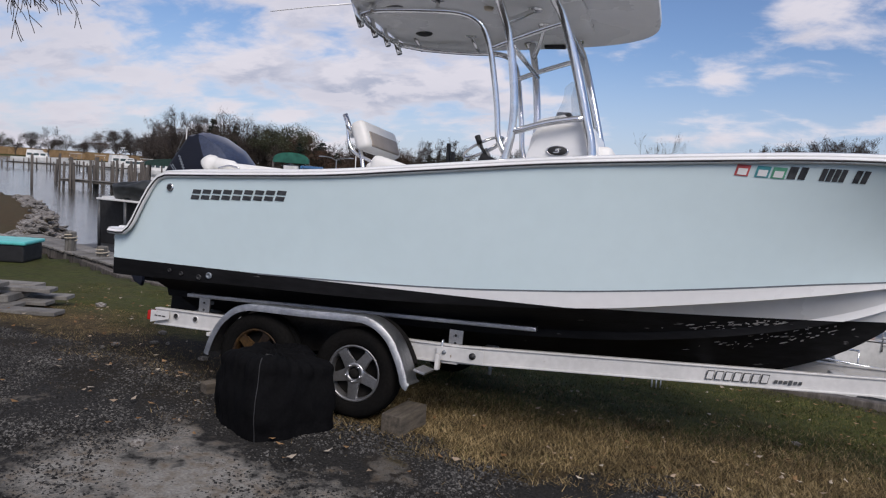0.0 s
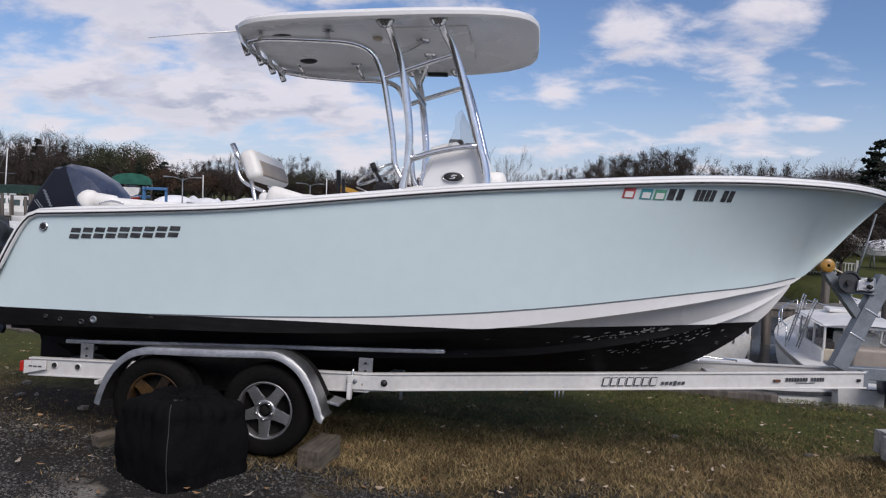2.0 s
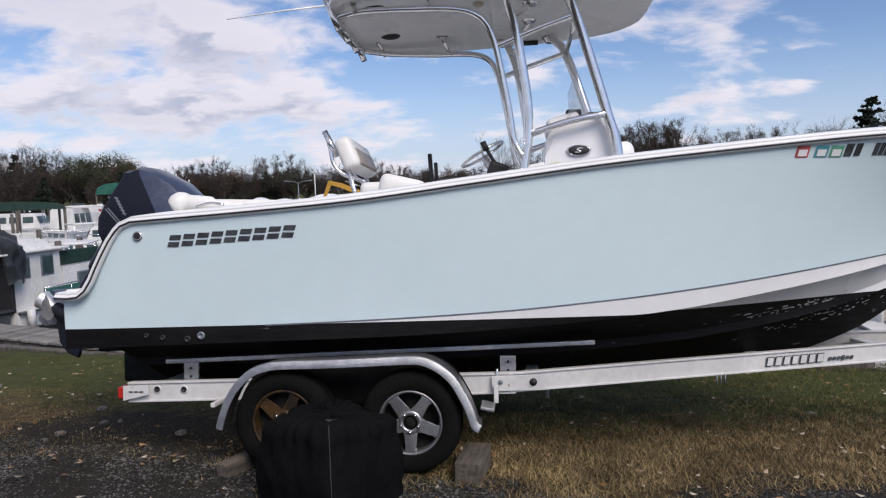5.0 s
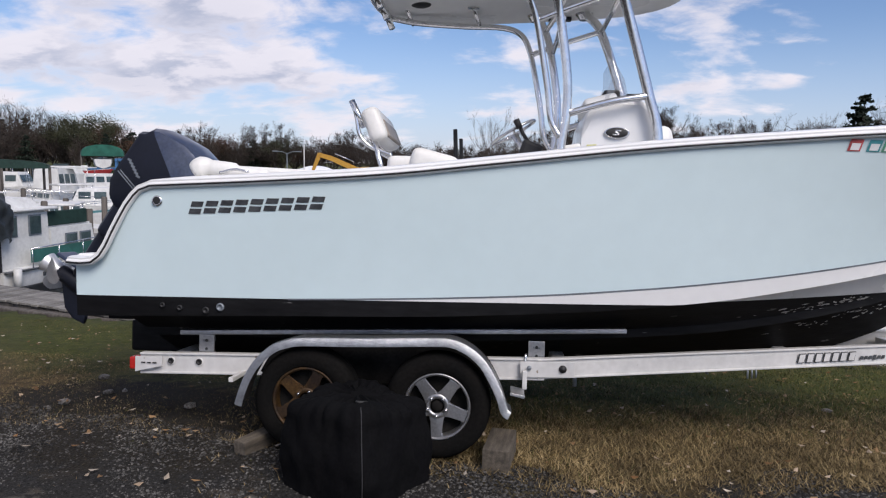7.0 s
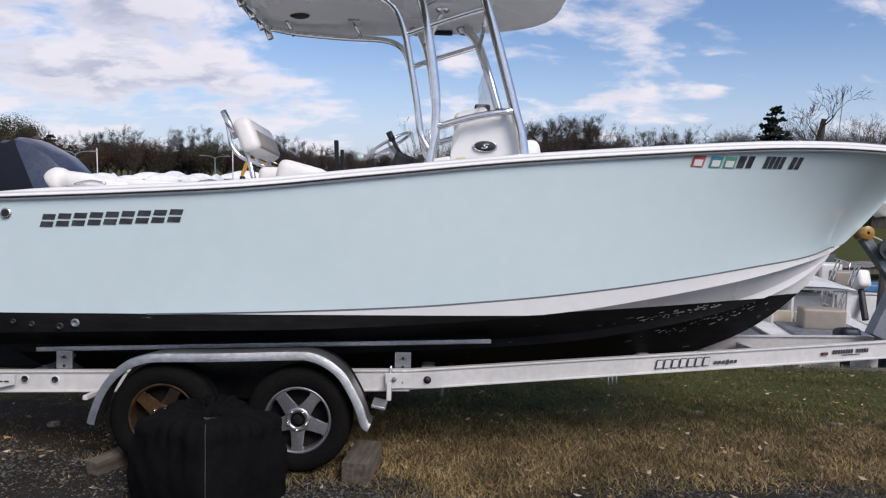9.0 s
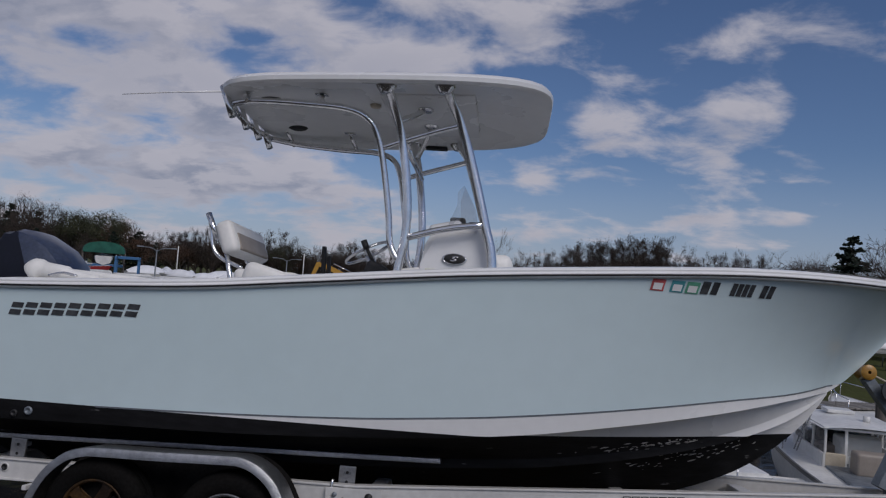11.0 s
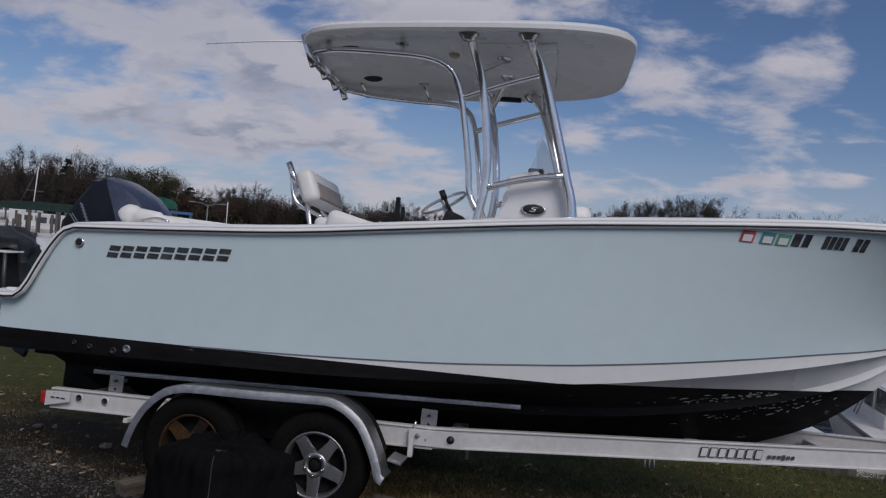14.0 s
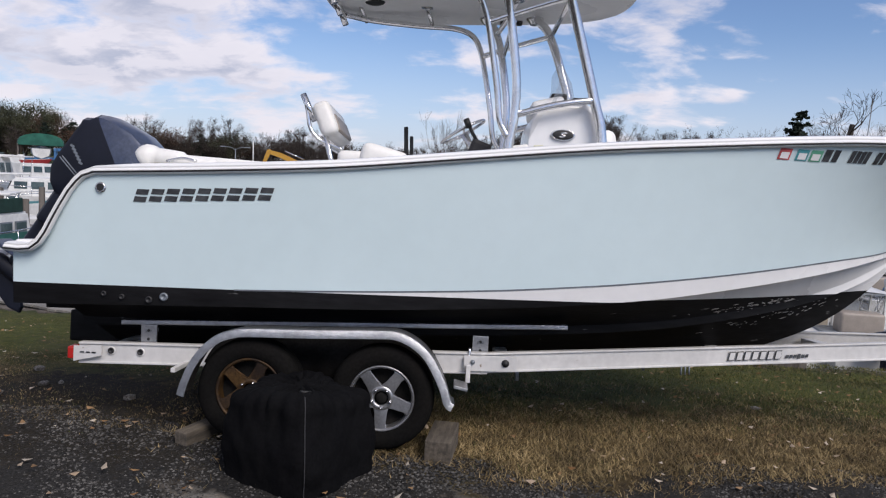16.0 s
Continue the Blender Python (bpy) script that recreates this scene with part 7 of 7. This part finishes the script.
# shrink-wrapped boats laid up ashore


def wrapped(pos, heading, L, label="boat laid up under white shrink wrap on stands"):
    ob = thing("wrapped_boat", label, "boat", pose(pos[0], pos[1], pos[2], 0, 0, heading), "laid-up boats")
    part("hull", hull_mesh(L, L * 0.33, L * 0.13), M_BOATWHITE, ob, "", True, pose(0, 0, 0.75))
    bm = bmesh.new()
    cur = []
    for k in range(9):
        u = -1 + k / 4
        w = L * 0.17 * (1 - max(0, u) ** 3 * 0.9)
        hgt = L * 0.17 * (1 - abs(u) ** 2.2 * 0.85) + 0.05
        b = 0.75 + L * 0.13
        cur.append([(u * L * 0.5, -w, b - 0.1), (u * L * 0.5, -w, b + 0.05), (u * L * 0.5, -w * 0.4, b + hgt * 0.75), (u * L * 0.5, 0, b + hgt), (u * L * 0.5, w * 0.4, b + hgt * 0.75), (u * L * 0.5, w, b + 0.05), (u * L * 0.5, w, b - 0.1)])
    part("shrink_wrap", add_grid(bm, cur), M_SHRINK, ob)
    for sx in (-0.3, 0.25):
        for s in (-1, 1):
            part("stand", tube([(sx * L, s * L * 0.16, -0.05), (sx * L, s * L * 0.10, 0.8)], 0.035, 5), M_GALV, ob)


for a, d, hd, L in ((26.0, 46, 168, 2.9), (22.6, 54, 12, 3.4), (30.2, 56, 150, 4.5), (33, 52, 200, 5)):
    wrapped(polar(a, d), hd, L)
for k in range(20):
    a = -27.5 + k * 1.02 + rng.uniform(-0.3, 0.3)
    wrapped(polar(a, rng.uniform(82, 98)), rng.uniform(0, 180), rng.uniform(3.4, 5.6))

# green barrel canopies over slips, sheds, lamps, digger
for a, d, w, mm, z0, z1 in ((-30.6, 82, 4.1, M_GREEN, 2.15, 3.3), (-37.6, 50, 6.0, M_DARKGREEN, 1.25, 1.75)):
    p = polar(a, d)
    cn = thing("canopy_slip", "green barrel-shaped canvas canopy over a boat slip", "canopy", pose(p.x, p.y, 0, 0, 0, -a), "slip canopies")
    bm = bmesh.new()
    cur = [[(w / 2 * math.cos(math.pi * j / 12) * (1 if abs(v) < 0.99 else 0.94), v * 2.6, z0 + (z1 - z0) * math.sin(math.pi * j / 12) ** 0.62) for j in range(13)] for v in (-1, -0.5, 0, 0.5, 1)]
    add_grid(bm, cur)
    bm.verts.ensure_lookup_table()
    bm.faces.new([bm.verts[i] for i in range(13)]), bm.faces.new([bm.verts[-1 - i] for i in range(13)])
    part("canvas", bm, mm, cn)
    for sx in (-1, 1):
        for sy in (-1, 1):
            part("canopy_post", tube([(sx * w * 0.47, sy * 2.4, WATER_Z - 0.5), (sx * w * 0.47, sy * 2.4, z0 + 0.1)], 0.08, 6), M_PILE, cn)
    if mm is M_DARKGREEN:
        continue
    part("lift_frame", box((w * 0.96, 4.6, 0.25), pose(0, 0, z0 - 1.25), 0.03), M_BLUE_PAINT, cn, "blue boat lift frame")
    part("lifted_boat", hull_mesh(4.8, 1.8, 0.7), M_BOATWHITE, cn, "white boat on the lift", False, pose(0, 0, z0 - 1.0, 0, 0, 90))
p = polar(-32.0, 84)
sh = thing("boat_shed", "low grey-roofed boat shed with a red boat inside", "shed", pose(p.x, p.y, p.z, 0, 0, 30))
part("shed_roof", prism([(-2.6, 2.6), (0, 3.5), (2.6, 2.6)], 4, pose(0, 2, 0, 90, 0, 0)), M_ROOF, sh)
for sx in (-2.4, 2.4):
    for sy in (-1.8, 1.8):
        part("shed_post", box((0.15, 0.15, 2.7), pose(sx, sy, 1.3)), M_PILE, sh)
part("red_boat", hull_mesh(3.6, 1.6, 0.8), M_RED_PAINT, sh, "red boat hull", False, pose(0, 0, 1.4))


p = polar(-28.95, 78)
BH = thing("boat_hoist", "blue steel boat hoist standing in the boatyard", "boat hoist", pose(p.x, p.y, 0, 0, 0, 26))
for sx in (-1.05, 1.05):
    for sy in (-0.9, 0.9):
        part("hoist_leg", box((0.2, 0.2, 1.85 - p.z), pose(sx, sy, (1.75 + p.z) / 2), 0.02), M_BLUE_PAINT, BH)
    part("side_beam", box((0.22, 2.2, 0.26), pose(sx, 0, 1.78), 0.02), M_BLUE_PAINT, BH)
part("cross_beam", box((2.3, 0.24, 0.28), pose(0, 0.9, 1.80), 0.02), M_BLUE_PAINT, BH)


def street_lamp(az, d, z):
    p = polar(az, d)
    ob = thing("street_lamp", "tall grey street lamp with two arms in the boatyard", "street lamp", pose(p.x, p.y, p.z, 0, 0, -az))
    h = z - p.z
    part("pole", tube([(0, 0, -0.1), (0, 0, h - 0.15)], [0.09, 0.05], 8), M_GALV, ob)
    for s in (-1, 1):
        part("arm", tube([(0, 0, h - 0.3), (s * 0.5, 0, h - 0.02), (s * 1.2, 0, h + 0.05)], 0.035, 6, 3), M_GALV, ob)
        part("lamp_head", box((0.6, 0.26, 0.12), pose(s * 1.45, 0, h + 0.05), 0.04), M_GALV, ob)


street_lamp(-27.0, 72, 2.95)
street_lamp(-17.5, 90, 3.1)
p = polar(-13.7, 84)
EX = thing("excavator", "yellow excavator with raised arm parked in the boatyard", "excavator", pose(p.x, p.y, p.z + 0.75, 0, 0, 13))
side = pose(0, 0.2, 0, 90, 0, 0)
part("boom", prism([(3.4, 0.75), (3.3, 1.35), (1.2, 2.25), (-0.6, 3.0), (-1.7, 3.25), (-2.05, 3.15), (-2.0, 2.85), (-0.7, 2.45), (1.1, 1.65)], 0.4, side, 0.03), M_EXCAVATOR, EX)
part("stick", prism([(-1.75, 3.35), (-2.15, 3.3), (-2.85, 1.4), (-2.75, 1.15), (-2.55, 1.2), (-1.9, 2.6)], 0.3, pose(0, 0.15, 0, 90, 0, 0), 0.02), M_EXCAVATOR, EX)
part("ram", tube([(2.0, 0, 2.35), (-0.2, 0, 3.25)], 0.07, 8), M_STEEL, EX, "steel hydraulic ram")
part("bucket", prism([(-2.9, 1.25), (-2.4, 1.2), (-2.2, 0.7), (-2.5, 0.4), (-3.0, 0.55)], 0.8, pose(0, 0.4, 0, 90, 0, 0), 0.04), M_BLACK, EX)
cab = part("cab", prism([(2.4, 0.65), (2.4, 1.4), (2.65, 1.75), (3.7, 1.8), (3.8, 0.65)], 0.9, pose(0, -0.1, 0, 90, 0, 0), 0.06), M_EXCAVATOR, EX)
part("cab_window", box((0.9, 0.02, 0.5), pose(3.1, -1.01, 1.4), 0.02), M_WINDOW, cab)
part("engine_house", box((1.7, 1.9, 0.6), pose(4.5, 0, 0.95), 0.12, 3), M_EXCAVATOR, EX)
part("tracks", box((3.4, 2.2, 0.75), pose(3.4, 0, 0.3), 0.25, 3), M_BLACK, EX)

# masts and poles
for a, d, z1, lean in ((-38.75, 95, 5.75, 3.0), (28.5, 46, 6.6, 2), (27.95, 40, 2.6, -1), (30.0, 48, 5.2, 0), (-25.6, 88, 3.6, 0), (-16.2, 88, 3.9, 0)):
    p = polar(a, d)
    z0 = max(p.z, WATER_Z)
    ms = thing("mast", "bare white sailboat mast among the moorings", "mast", pose(p.x, p.y, z0, 0, lean, -a), "masts")
    part("mast_tube", tube([(0, 0, -0.4), (0, 0, z1 - z0)], 0.06 if a < 0 else 0.03, 6), M_BOATWHITE if a < 0 else M_GALV, ms)
    if abs(a) > 28 and a != -30.3:
        part("spreader", tube([(-0.9, 0, (z1 - z0) * 0.62), (0.9, 0, (z1 - z0) * 0.62)], 0.03, 5), M_GALV, ms)
        part("stay", tube([(0, 0, (z1 - z0) * 0.98), (-2.2, 0, 0.4)], 0.02, 4), M_GALV, ms)

# ---------------------------------------------------------------- docks and pilings


def piling_mesh():
    bm = bmesh.new()
    add_lathe(bm, [(0.0, 1.0), (0.09, 1.0), (0.115, 0.985), (0.12, 0.0), (0.125, -1.0)], 10)
    return finish("piling_post", bm, M_PILE)


PILE = piling_mesh()


def piling(x, y, ztop, grp="pilings", sc=1.0):
    ob = new("piling", PILE)
    h = ztop - WATER_Z + 0.6
    ob.matrix_basis = pose(x, y, ztop - h, rng.uniform(-1.5, 1.5), rng.uniform(-1.5, 1.5), rng.uniform(0, 360)) @ Matrix.Diagonal((sc, sc, h, 1))
    tagged(ob, "weathered dark wooden piling standing in the water", "piling", grp)


for a, d, z in ((-48.6, 72, 1.1), (-36.0, 40, 0.2), (-34.9, 30, 0.1), (-33.6, 34, 0.0), (-32.2, 30, -0.2), (-31.2, 33, 0.1), (-30.3, 29, -0.1), (-29.5, 36, 0.1),
                (27.4, 21, -0.1), (20.0, 21, -0.1), (23.3, 24, 0.0), (31.5, 18, 0.0), (18.4, 25, -0.1)):
    p = polar(a, d)
    piling(p.x, p.y, z + 0.2)
# slips: pilings along the piers, uneven in height and spacing
for p0, p1, count, low, high in (((-55.5, 45.4), (-40.0, 46.6), 36, 0.1, 1.5), ((-66.0, 55.0), (-48.0, 60.0), 24, -0.2, 1.2), ((-112.0, 86.0), (-92.0, 112.0), 34, -0.5, 0.9), ((-84.0, 84.0), (-62.0, 92.0), 24, -0.3, 1.3)):
    for k in range(count):
        u = (k + rng.uniform(-0.45, 0.45)) / count
        piling(p0[0] + (p1[0] - p0[0]) * u + rng.uniform(-0.8, 0.8), p0[1] + (p1[1] - p0[1]) * u + rng.uniform(-1.2, 1.2), rng.uniform(low, high), sc=rng.uniform(0.75, 1.15))


def dock(p0, p1, width, z, label, n=None, name="dock"):
    """A plank dock: stringers and one board each."""
    p0, p1 = Vector(p0), Vector(p1)
    d = p1 - p0
    L = d.length
    ang = math.degrees(math.atan2(d.y, d.x))
    ob = thing(name, label, "dock", pose(p0.x, p0.y, z, 0, 0, ang), kind="structure")
    for y in (-width * 0.4, width * 0.4):
        part("stringer", box((L, 0.10, 0.2), pose(L / 2, y, -0.14)), M_PILE, ob)
    n = n or int(L / 0.16)
    me = finish("plank", box((L / n - 0.014, width, 0.04), None, 0.006, 1), M_PLANK)
    for k in range(n):
        shared("plank", me, ob, pose((k + 0.5) * L / n, rng.uniform(-0.02, 0.02), rng.uniform(-0.006, 0.006), 0, 0, rng.uniform(-0.6, 0.6)))
    return ob


dock((-16.2, 8.1), (-6.2, 4.35), 0.85, near_z(-9, 4.8) + 0.05, "weathered grey plank walkway along the bulkhead")
dock((-55.2, 45.6), (-36.0, 46.8), 1.4, -0.80, "grey plank pier across the slips", 60, "pier")
dock((-112.0, 86.0), (-92.0, 112.0), 1.6, -0.7, "distant grey plank pier", 60, "pier")
dock((-24.0, 20.5), (-12.0, 16.0), 1.2, -0.75, "grey plank finger pier beside the houseboat", 70, "pier")
dock((3.4, 14.2), (13.5, 17.4), 1.1, -0.8, "grey plank pier in the basin", 60, "pier")
# bulkhead boards below the lawn's edge
for k, (xa, xb) in enumerate(((-16.0, -10.0), (-10.0, -7.5), (-7.5, -2.0), (-2.0, 3.0), (3.0, 5.0), (5.0, 14.0))):
    a, b = Vector((xa, bank_edge(xa) + 0.1, 0)), Vector((xb, bank_edge(xb) + 0.1, 0))
    d = b - a
    z = max(near_z(xa, a.y), near_z(xb, b.y))
    single("bulkhead", box((d.length + 0.1, 0.16, 1.6), pose((a.x + b.x) / 2, (a.y + b.y) / 2, z - 0.82, 0, 0, math.degrees(math.atan2(d.y, d.x))), 0.02), M_PILE, "dark timber bulkhead along the water's edge", "bulkhead", kind="structure")
for x, y, h in ((-13.05, 6.60, 0.52), (-11.95, 6.42, 0.30)):
    bo = single("mooring_post", box((0.18, 0.18, h + 0.3), pose(0, 0, h / 2 - 0.15), 0.03), M_PILE_GREY, "short grey mooring post with rope on the dock", "post", pose(x, y, near_z(x, y), 2, 3, 0), "mooring posts")
    part("rope", tube([(0.13 * math.cos(q), 0.13 * math.sin(q), h - 0.2 + 0.012 * q) for q in np.linspace(0, 12, 30)], 0.014, 5), M_BEIGE, bo)

# weathered brown shed beyond the lawn
p = polar(31.5, 52)
SHD = thing("shed", "dark brown weathered timber shed beyond the lawn", "shed", pose(p.x, p.y, p.z - 0.1, 0, 0, -31))
part("wall", box((7.6, 3.0, 2.5), pose(0.6, 0, 1.25), 0.02), M_SHED, SHD, "dark brown boarded wall")
part("roof", prism([(-1.9, 2.42), (0, 3.5), (1.9, 2.42), (1.9, 2.52), (0, 3.62), (-1.9, 2.52)], 8.2, pose(-3.5, 0, 0, 90, 0, 90), 0.0), M_SHED, SHD, "low dark roof")
for k in range(26):
    part("board", box((0.27, 0.04, 2.36), pose(-3.05 + 0.292 * k, -1.52, 1.22), 0.0), M_SHED, SHD)
for x in (-1.4, 1.8):
    part("shed_window", box((0.7, 0.05, 0.6), pose(x, -1.55, 1.5), 0.01), M_WINDOW, SHD)
part("shed_door", box((1.0, 0.05, 2.0), pose(0.2, -1.55, 1.0), 0.01), M_PILE, SHD)

# white railing on the far lawn
p0 = polar(22.7, 40)
FR = thing("picket_railing", "white picket railing on the far lawn", "railing", pose(p0.x, p0.y, p0.z, 0, 0, -20))
for k in range(17):
    part("picket", box((0.05, 0.04, 0.6), pose(-1.1 + k * 0.137, 0, 0.34), 0.004), M_BOATWHITE, FR)
for z in (0.1, 0.62):
    part("rail", box((2.3, 0.05, 0.05), pose(0, 0.03, z)), M_BOATWHITE, FR)
for x in (-1.18, 0.0, 1.18):
    part("rail_post", box((0.10, 0.10, 0.8), pose(x, 0, 0.4), 0.01), M_BOATWHITE, FR)

# ---------------------------------------------------------------- things on the lawn beside the dock
x, y = -13.3, 5.55
TUB = thing("storage_tub", "black plastic storage tub with a teal lid on the grass", "tub", pose(x, y - 0.6, near_z(x, y - 0.6), 0, 0, 24))
part("tub_body", box((1.5, 0.8, 0.37), pose(0, 0, 0.185), 0.05, 3), M_BLACK, TUB)
part("lid", box((1.58, 0.88, 0.08), pose(0, 0, 0.40), 0.035, 3), M_TEAL, TUB, "teal plastic lid", True)
motorboat("white skiff bow beyond the storage tub", (-25.0, 11.0, -0.75), 30, 3.6, 1.4, 0.5, rails=False)
STK = thing("lumber_stack", "stack of weathered grey boards on the grass", "lumber", pose(-8.40, 0.62, near_z(-8.4, 0.62), 0, 0, 20))
brd = finish("board", box((2.1, 0.24, 0.05), None, 0.006, 1), M_PLANK)
for k, (dx, dy, dz, r) in enumerate(((0, 0, 0.05, 0), (0.1, 0.28, 0.05, 2), (-0.2, -0.26, 0.06, -3), (0.0, 0.02, 0.20, 4), (-0.25, 0.27, 0.20, -2), (-0.45, -0.16, 0.26, -4), (0.42, -0.52, 0.03, -3))):
    shared("board", brd, STK, pose(dx, dy, dz, 0, rng.uniform(-1, 1), r))
blk = finish("spacer", box((0.12, 0.7, 0.09), None, 0.008, 1), M_PLANK)
for dx in (-0.7, 0.65):
    for dz in (0.12,):
        shared("spacer", blk, STK, pose(dx, 0.02, dz))

# riprap along the bank


def stone_mesh(seed):
    rnd = random.Random(seed)
    bm = bmesh.new()
    bmesh.ops.create_icosphere(bm, subdivisions=1, radius=1)
    for v in bm.verts:
        v.co = Vector((v.co.x * 1.2, v.co.y * 0.9, v.co.z * 0.6)) * (1 + rnd.uniform(-0.28, 0.22))
    return finish("stone", bm, M_STONE)


STONES = [stone_mesh(s) for s in range(5)]
RIP = thing("riprap", "bank of grey broken stones above the water", "rocks", pose(0, 0, 0), kind="structure")
for k in range(300):
    x = rng.uniform(-30, -14.8)
    v = rng.uniform(-0.75, 0.9)
    y = bank_edge(x) + v
    z = near_z(x, y) if v < 0 else near_z(x, y) - 1.3 * v
    s = rng.uniform(0.08, 0.22)
    shared("stone", STONES[k % 5], RIP, pose(x, y, z + s * 0.15, rng.uniform(-25, 25), rng.uniform(-25, 25), rng.uniform(0, 360)) @ Matrix.Diagonal((s * 1.15, s, s * 0.7, 1)))

# ---------------------------------------------------------------- turf, gravel, litter


def scatter_blades(name, count, region, chance, hmin, hmax, width, material, label, category, seed):
    rnd = random.Random(seed)
    verts, faces = [], []
    tries = 0
    while len(faces) < count and tries < count * 30:
        tries += 1
        x, y = rnd.uniform(region[0], region[1]), rnd.uniform(region[2], region[3])
        e = y - turf_edge(x) + 0.30 * noise.noise(Vector((x * 1.7, y * 1.7, 4))) + 0.12 * noise.noise(Vector((x * 6, y * 6, 1)))
        if rnd.random() > chance(e, x, y):
            continue
        z = near_z(x, y) - 0.004
        h = rnd.uniform(hmin, hmax) * (0.45 if x < -3.5 else 1.0)
        a, lean = rnd.uniform(0, 2 * math.pi), rnd.uniform(0.6, 3.2)
        w = width * rnd.uniform(0.6, 1.4) * (0.7 if x < -3.5 else 1.0)
        dx, dy = math.cos(a), math.sin(a)
        i = len(verts)
        verts += [(x - dy * w, y + dx * w, z), (x + dy * w, y - dx * w, z), (x + dx * lean * h * 0.8, y + dy * lean * h * 0.8, z + h)]
        faces.append((i, i + 1, i + 2))
    me = bpy.data.meshes.new(name)
    me.from_pydata(verts, [], faces)
    me.materials.append(material)
    return tagged(new(name, me), label, category, kind="stuff")


def straw_chance(e, x, y):
    if e < -0.15:
        return 0.012
    if e < 0.05:
        return 0.35
    return max(0.10, 1.0 - max(0.0, e - 1.0) * 0.9) * (0.7 if x < -3.9 else 1.0) * (1.0 - 0.8 * soil_shade(x, y))


def green_chance(e, x, y):
    if e < 0.0:
        return 0.01
    return min(1.0, (0.09 if x > -3.9 else 0.35) + max(0.0, e - 0.75) * 0.75) * (1.0 - 0.6 * soil_shade(x, y))


near_lot = (-7.5, 4.2, -1.9, 1.6)
scatter_blades("straw_grass", 170000, near_lot, straw_chance, 0.008, 0.044, 0.0033, M_STRAW_BLADES, "matted straw-coloured winter grass at the edge of the lot", "grass", 21)
scatter_blades("green_grass", 150000, (-9.5, 5.0, -1.6, 4.0), green_chance, 0.010, 0.036, 0.004, M_GREEN_BLADES, "short green lawn grass under and behind the trailer", "grass", 22)


def gravel(name, count, region, smin, smax, seed, label):
    rnd = random.Random(seed)
    base = [Vector(v) for v in ((1, 0, -0.2), (0, 1, -0.2), (-1, 0, -0.2), (0, -1, -0.2), (0.1, 0.1, 0.75))]
    verts, faces = [], []
    n = 0
    while n < count:
        x, y = rnd.uniform(region[0], region[1]), rnd.uniform(region[2], region[3])
        e = y - turf_edge(x) + 0.3 * noise.noise(Vector((x * 1.7, y * 1.7, 4)))
        dens = 0.35 + 0.75 * noise.noise(Vector((x * 1.1, y * 1.1, 9)))
        pale = max(0.0, 1.0 - math.hypot((x + 2.45) / 1.35, (y + 2.75) / 0.95) ** 2)
        if e > 0.12 or rnd.random() > max(0.30, dens) * (1 - 0.75 * pale):
            n += 0 if rnd.random() < 0.9 else 1
            continue
        n += 1
        s = smin + (smax - smin) * rnd.random() ** 3
        m = pose(x, y, near_z(x, y), rnd.uniform(-25, 25), rnd.uniform(-25, 25), rnd.uniform(0, 360)) @ Matrix.Diagonal((s, s * rnd.uniform(0.6, 1), s * rnd.uniform(0.5, 0.9), 1))
        i = len(verts)
        verts += [tuple(m @ v) for v in base]
        faces += [(i, i + 1, i + 4), (i + 1, i + 2, i + 4), (i + 2, i + 3, i + 4), (i + 3, i, i + 4)]
    me = bpy.data.meshes.new(name)
    me.from_pydata(verts, [], faces)
    me.materials.append(M_PEBBLES)
    return tagged(new(name, me), label, "gravel", kind="stuff")


gravel("gravel", 230000, (-6.6, 2.6, -3.7, -0.4), 0.004, 0.017, 31, "loose grey crushed stone over the lot")


def litter(count, seed):
    rnd = random.Random(seed)
    bm = bmesh.new()
    for k in range(count):
        x, y = rnd.uniform(-9, 4.5), rnd.uniform(-2.2, 3.4)
        p = Vector((x, y, near_z(x, y) + rnd.uniform(0.012, 0.045)))
        s = rnd.uniform(0.012, 0.034)
        a = rnd.uniform(0, 6.3)
        u, v = Vector((math.cos(a), math.sin(a), rnd.uniform(-0.3, 0.3))), Vector((-math.sin(a), math.cos(a), rnd.uniform(-0.3, 0.3)))
        bm.faces.new([bm.verts.new(p + u * s * i + v * s * j + Vector((0, 0, 0.3 * s * abs(i)))) for i, j in ((-1, 0), (-0.2, -0.6), (1, 0), (0.1, 0.6))])
    return single("leaf_litter", bm, M_LITTER, "scattered dry brown leaves on grass and gravel", "leaves", kind="stuff")


litter(900, 41)
for k, (x, y, s) in enumerate(((-5.3, 0.55, 0.05), (-4.12, -0.28, 0.045), (-4.95, 0.02, 0.045), (-4.86, 0.12, 0.03), (-5.1, -0.35, 0.05), (-7.2, 1.6, 0.07), (-3.0, -2.35, 0.05), (-2.75, -2.3, 0.035), (1.2, 0.9, 0.04), (2.3, 0.6, 0.04))):
    ob = new("loose_stone", STONES[k % 5])
    ob.matrix_basis = pose(x, y, near_z(x, y) + s * 0.4, 0, 0, 40 * k) @ Matrix.Diagonal((s, s, s, 1))
    tagged(ob, "single pale loose stone lying on the ground", "stone", "loose stones")
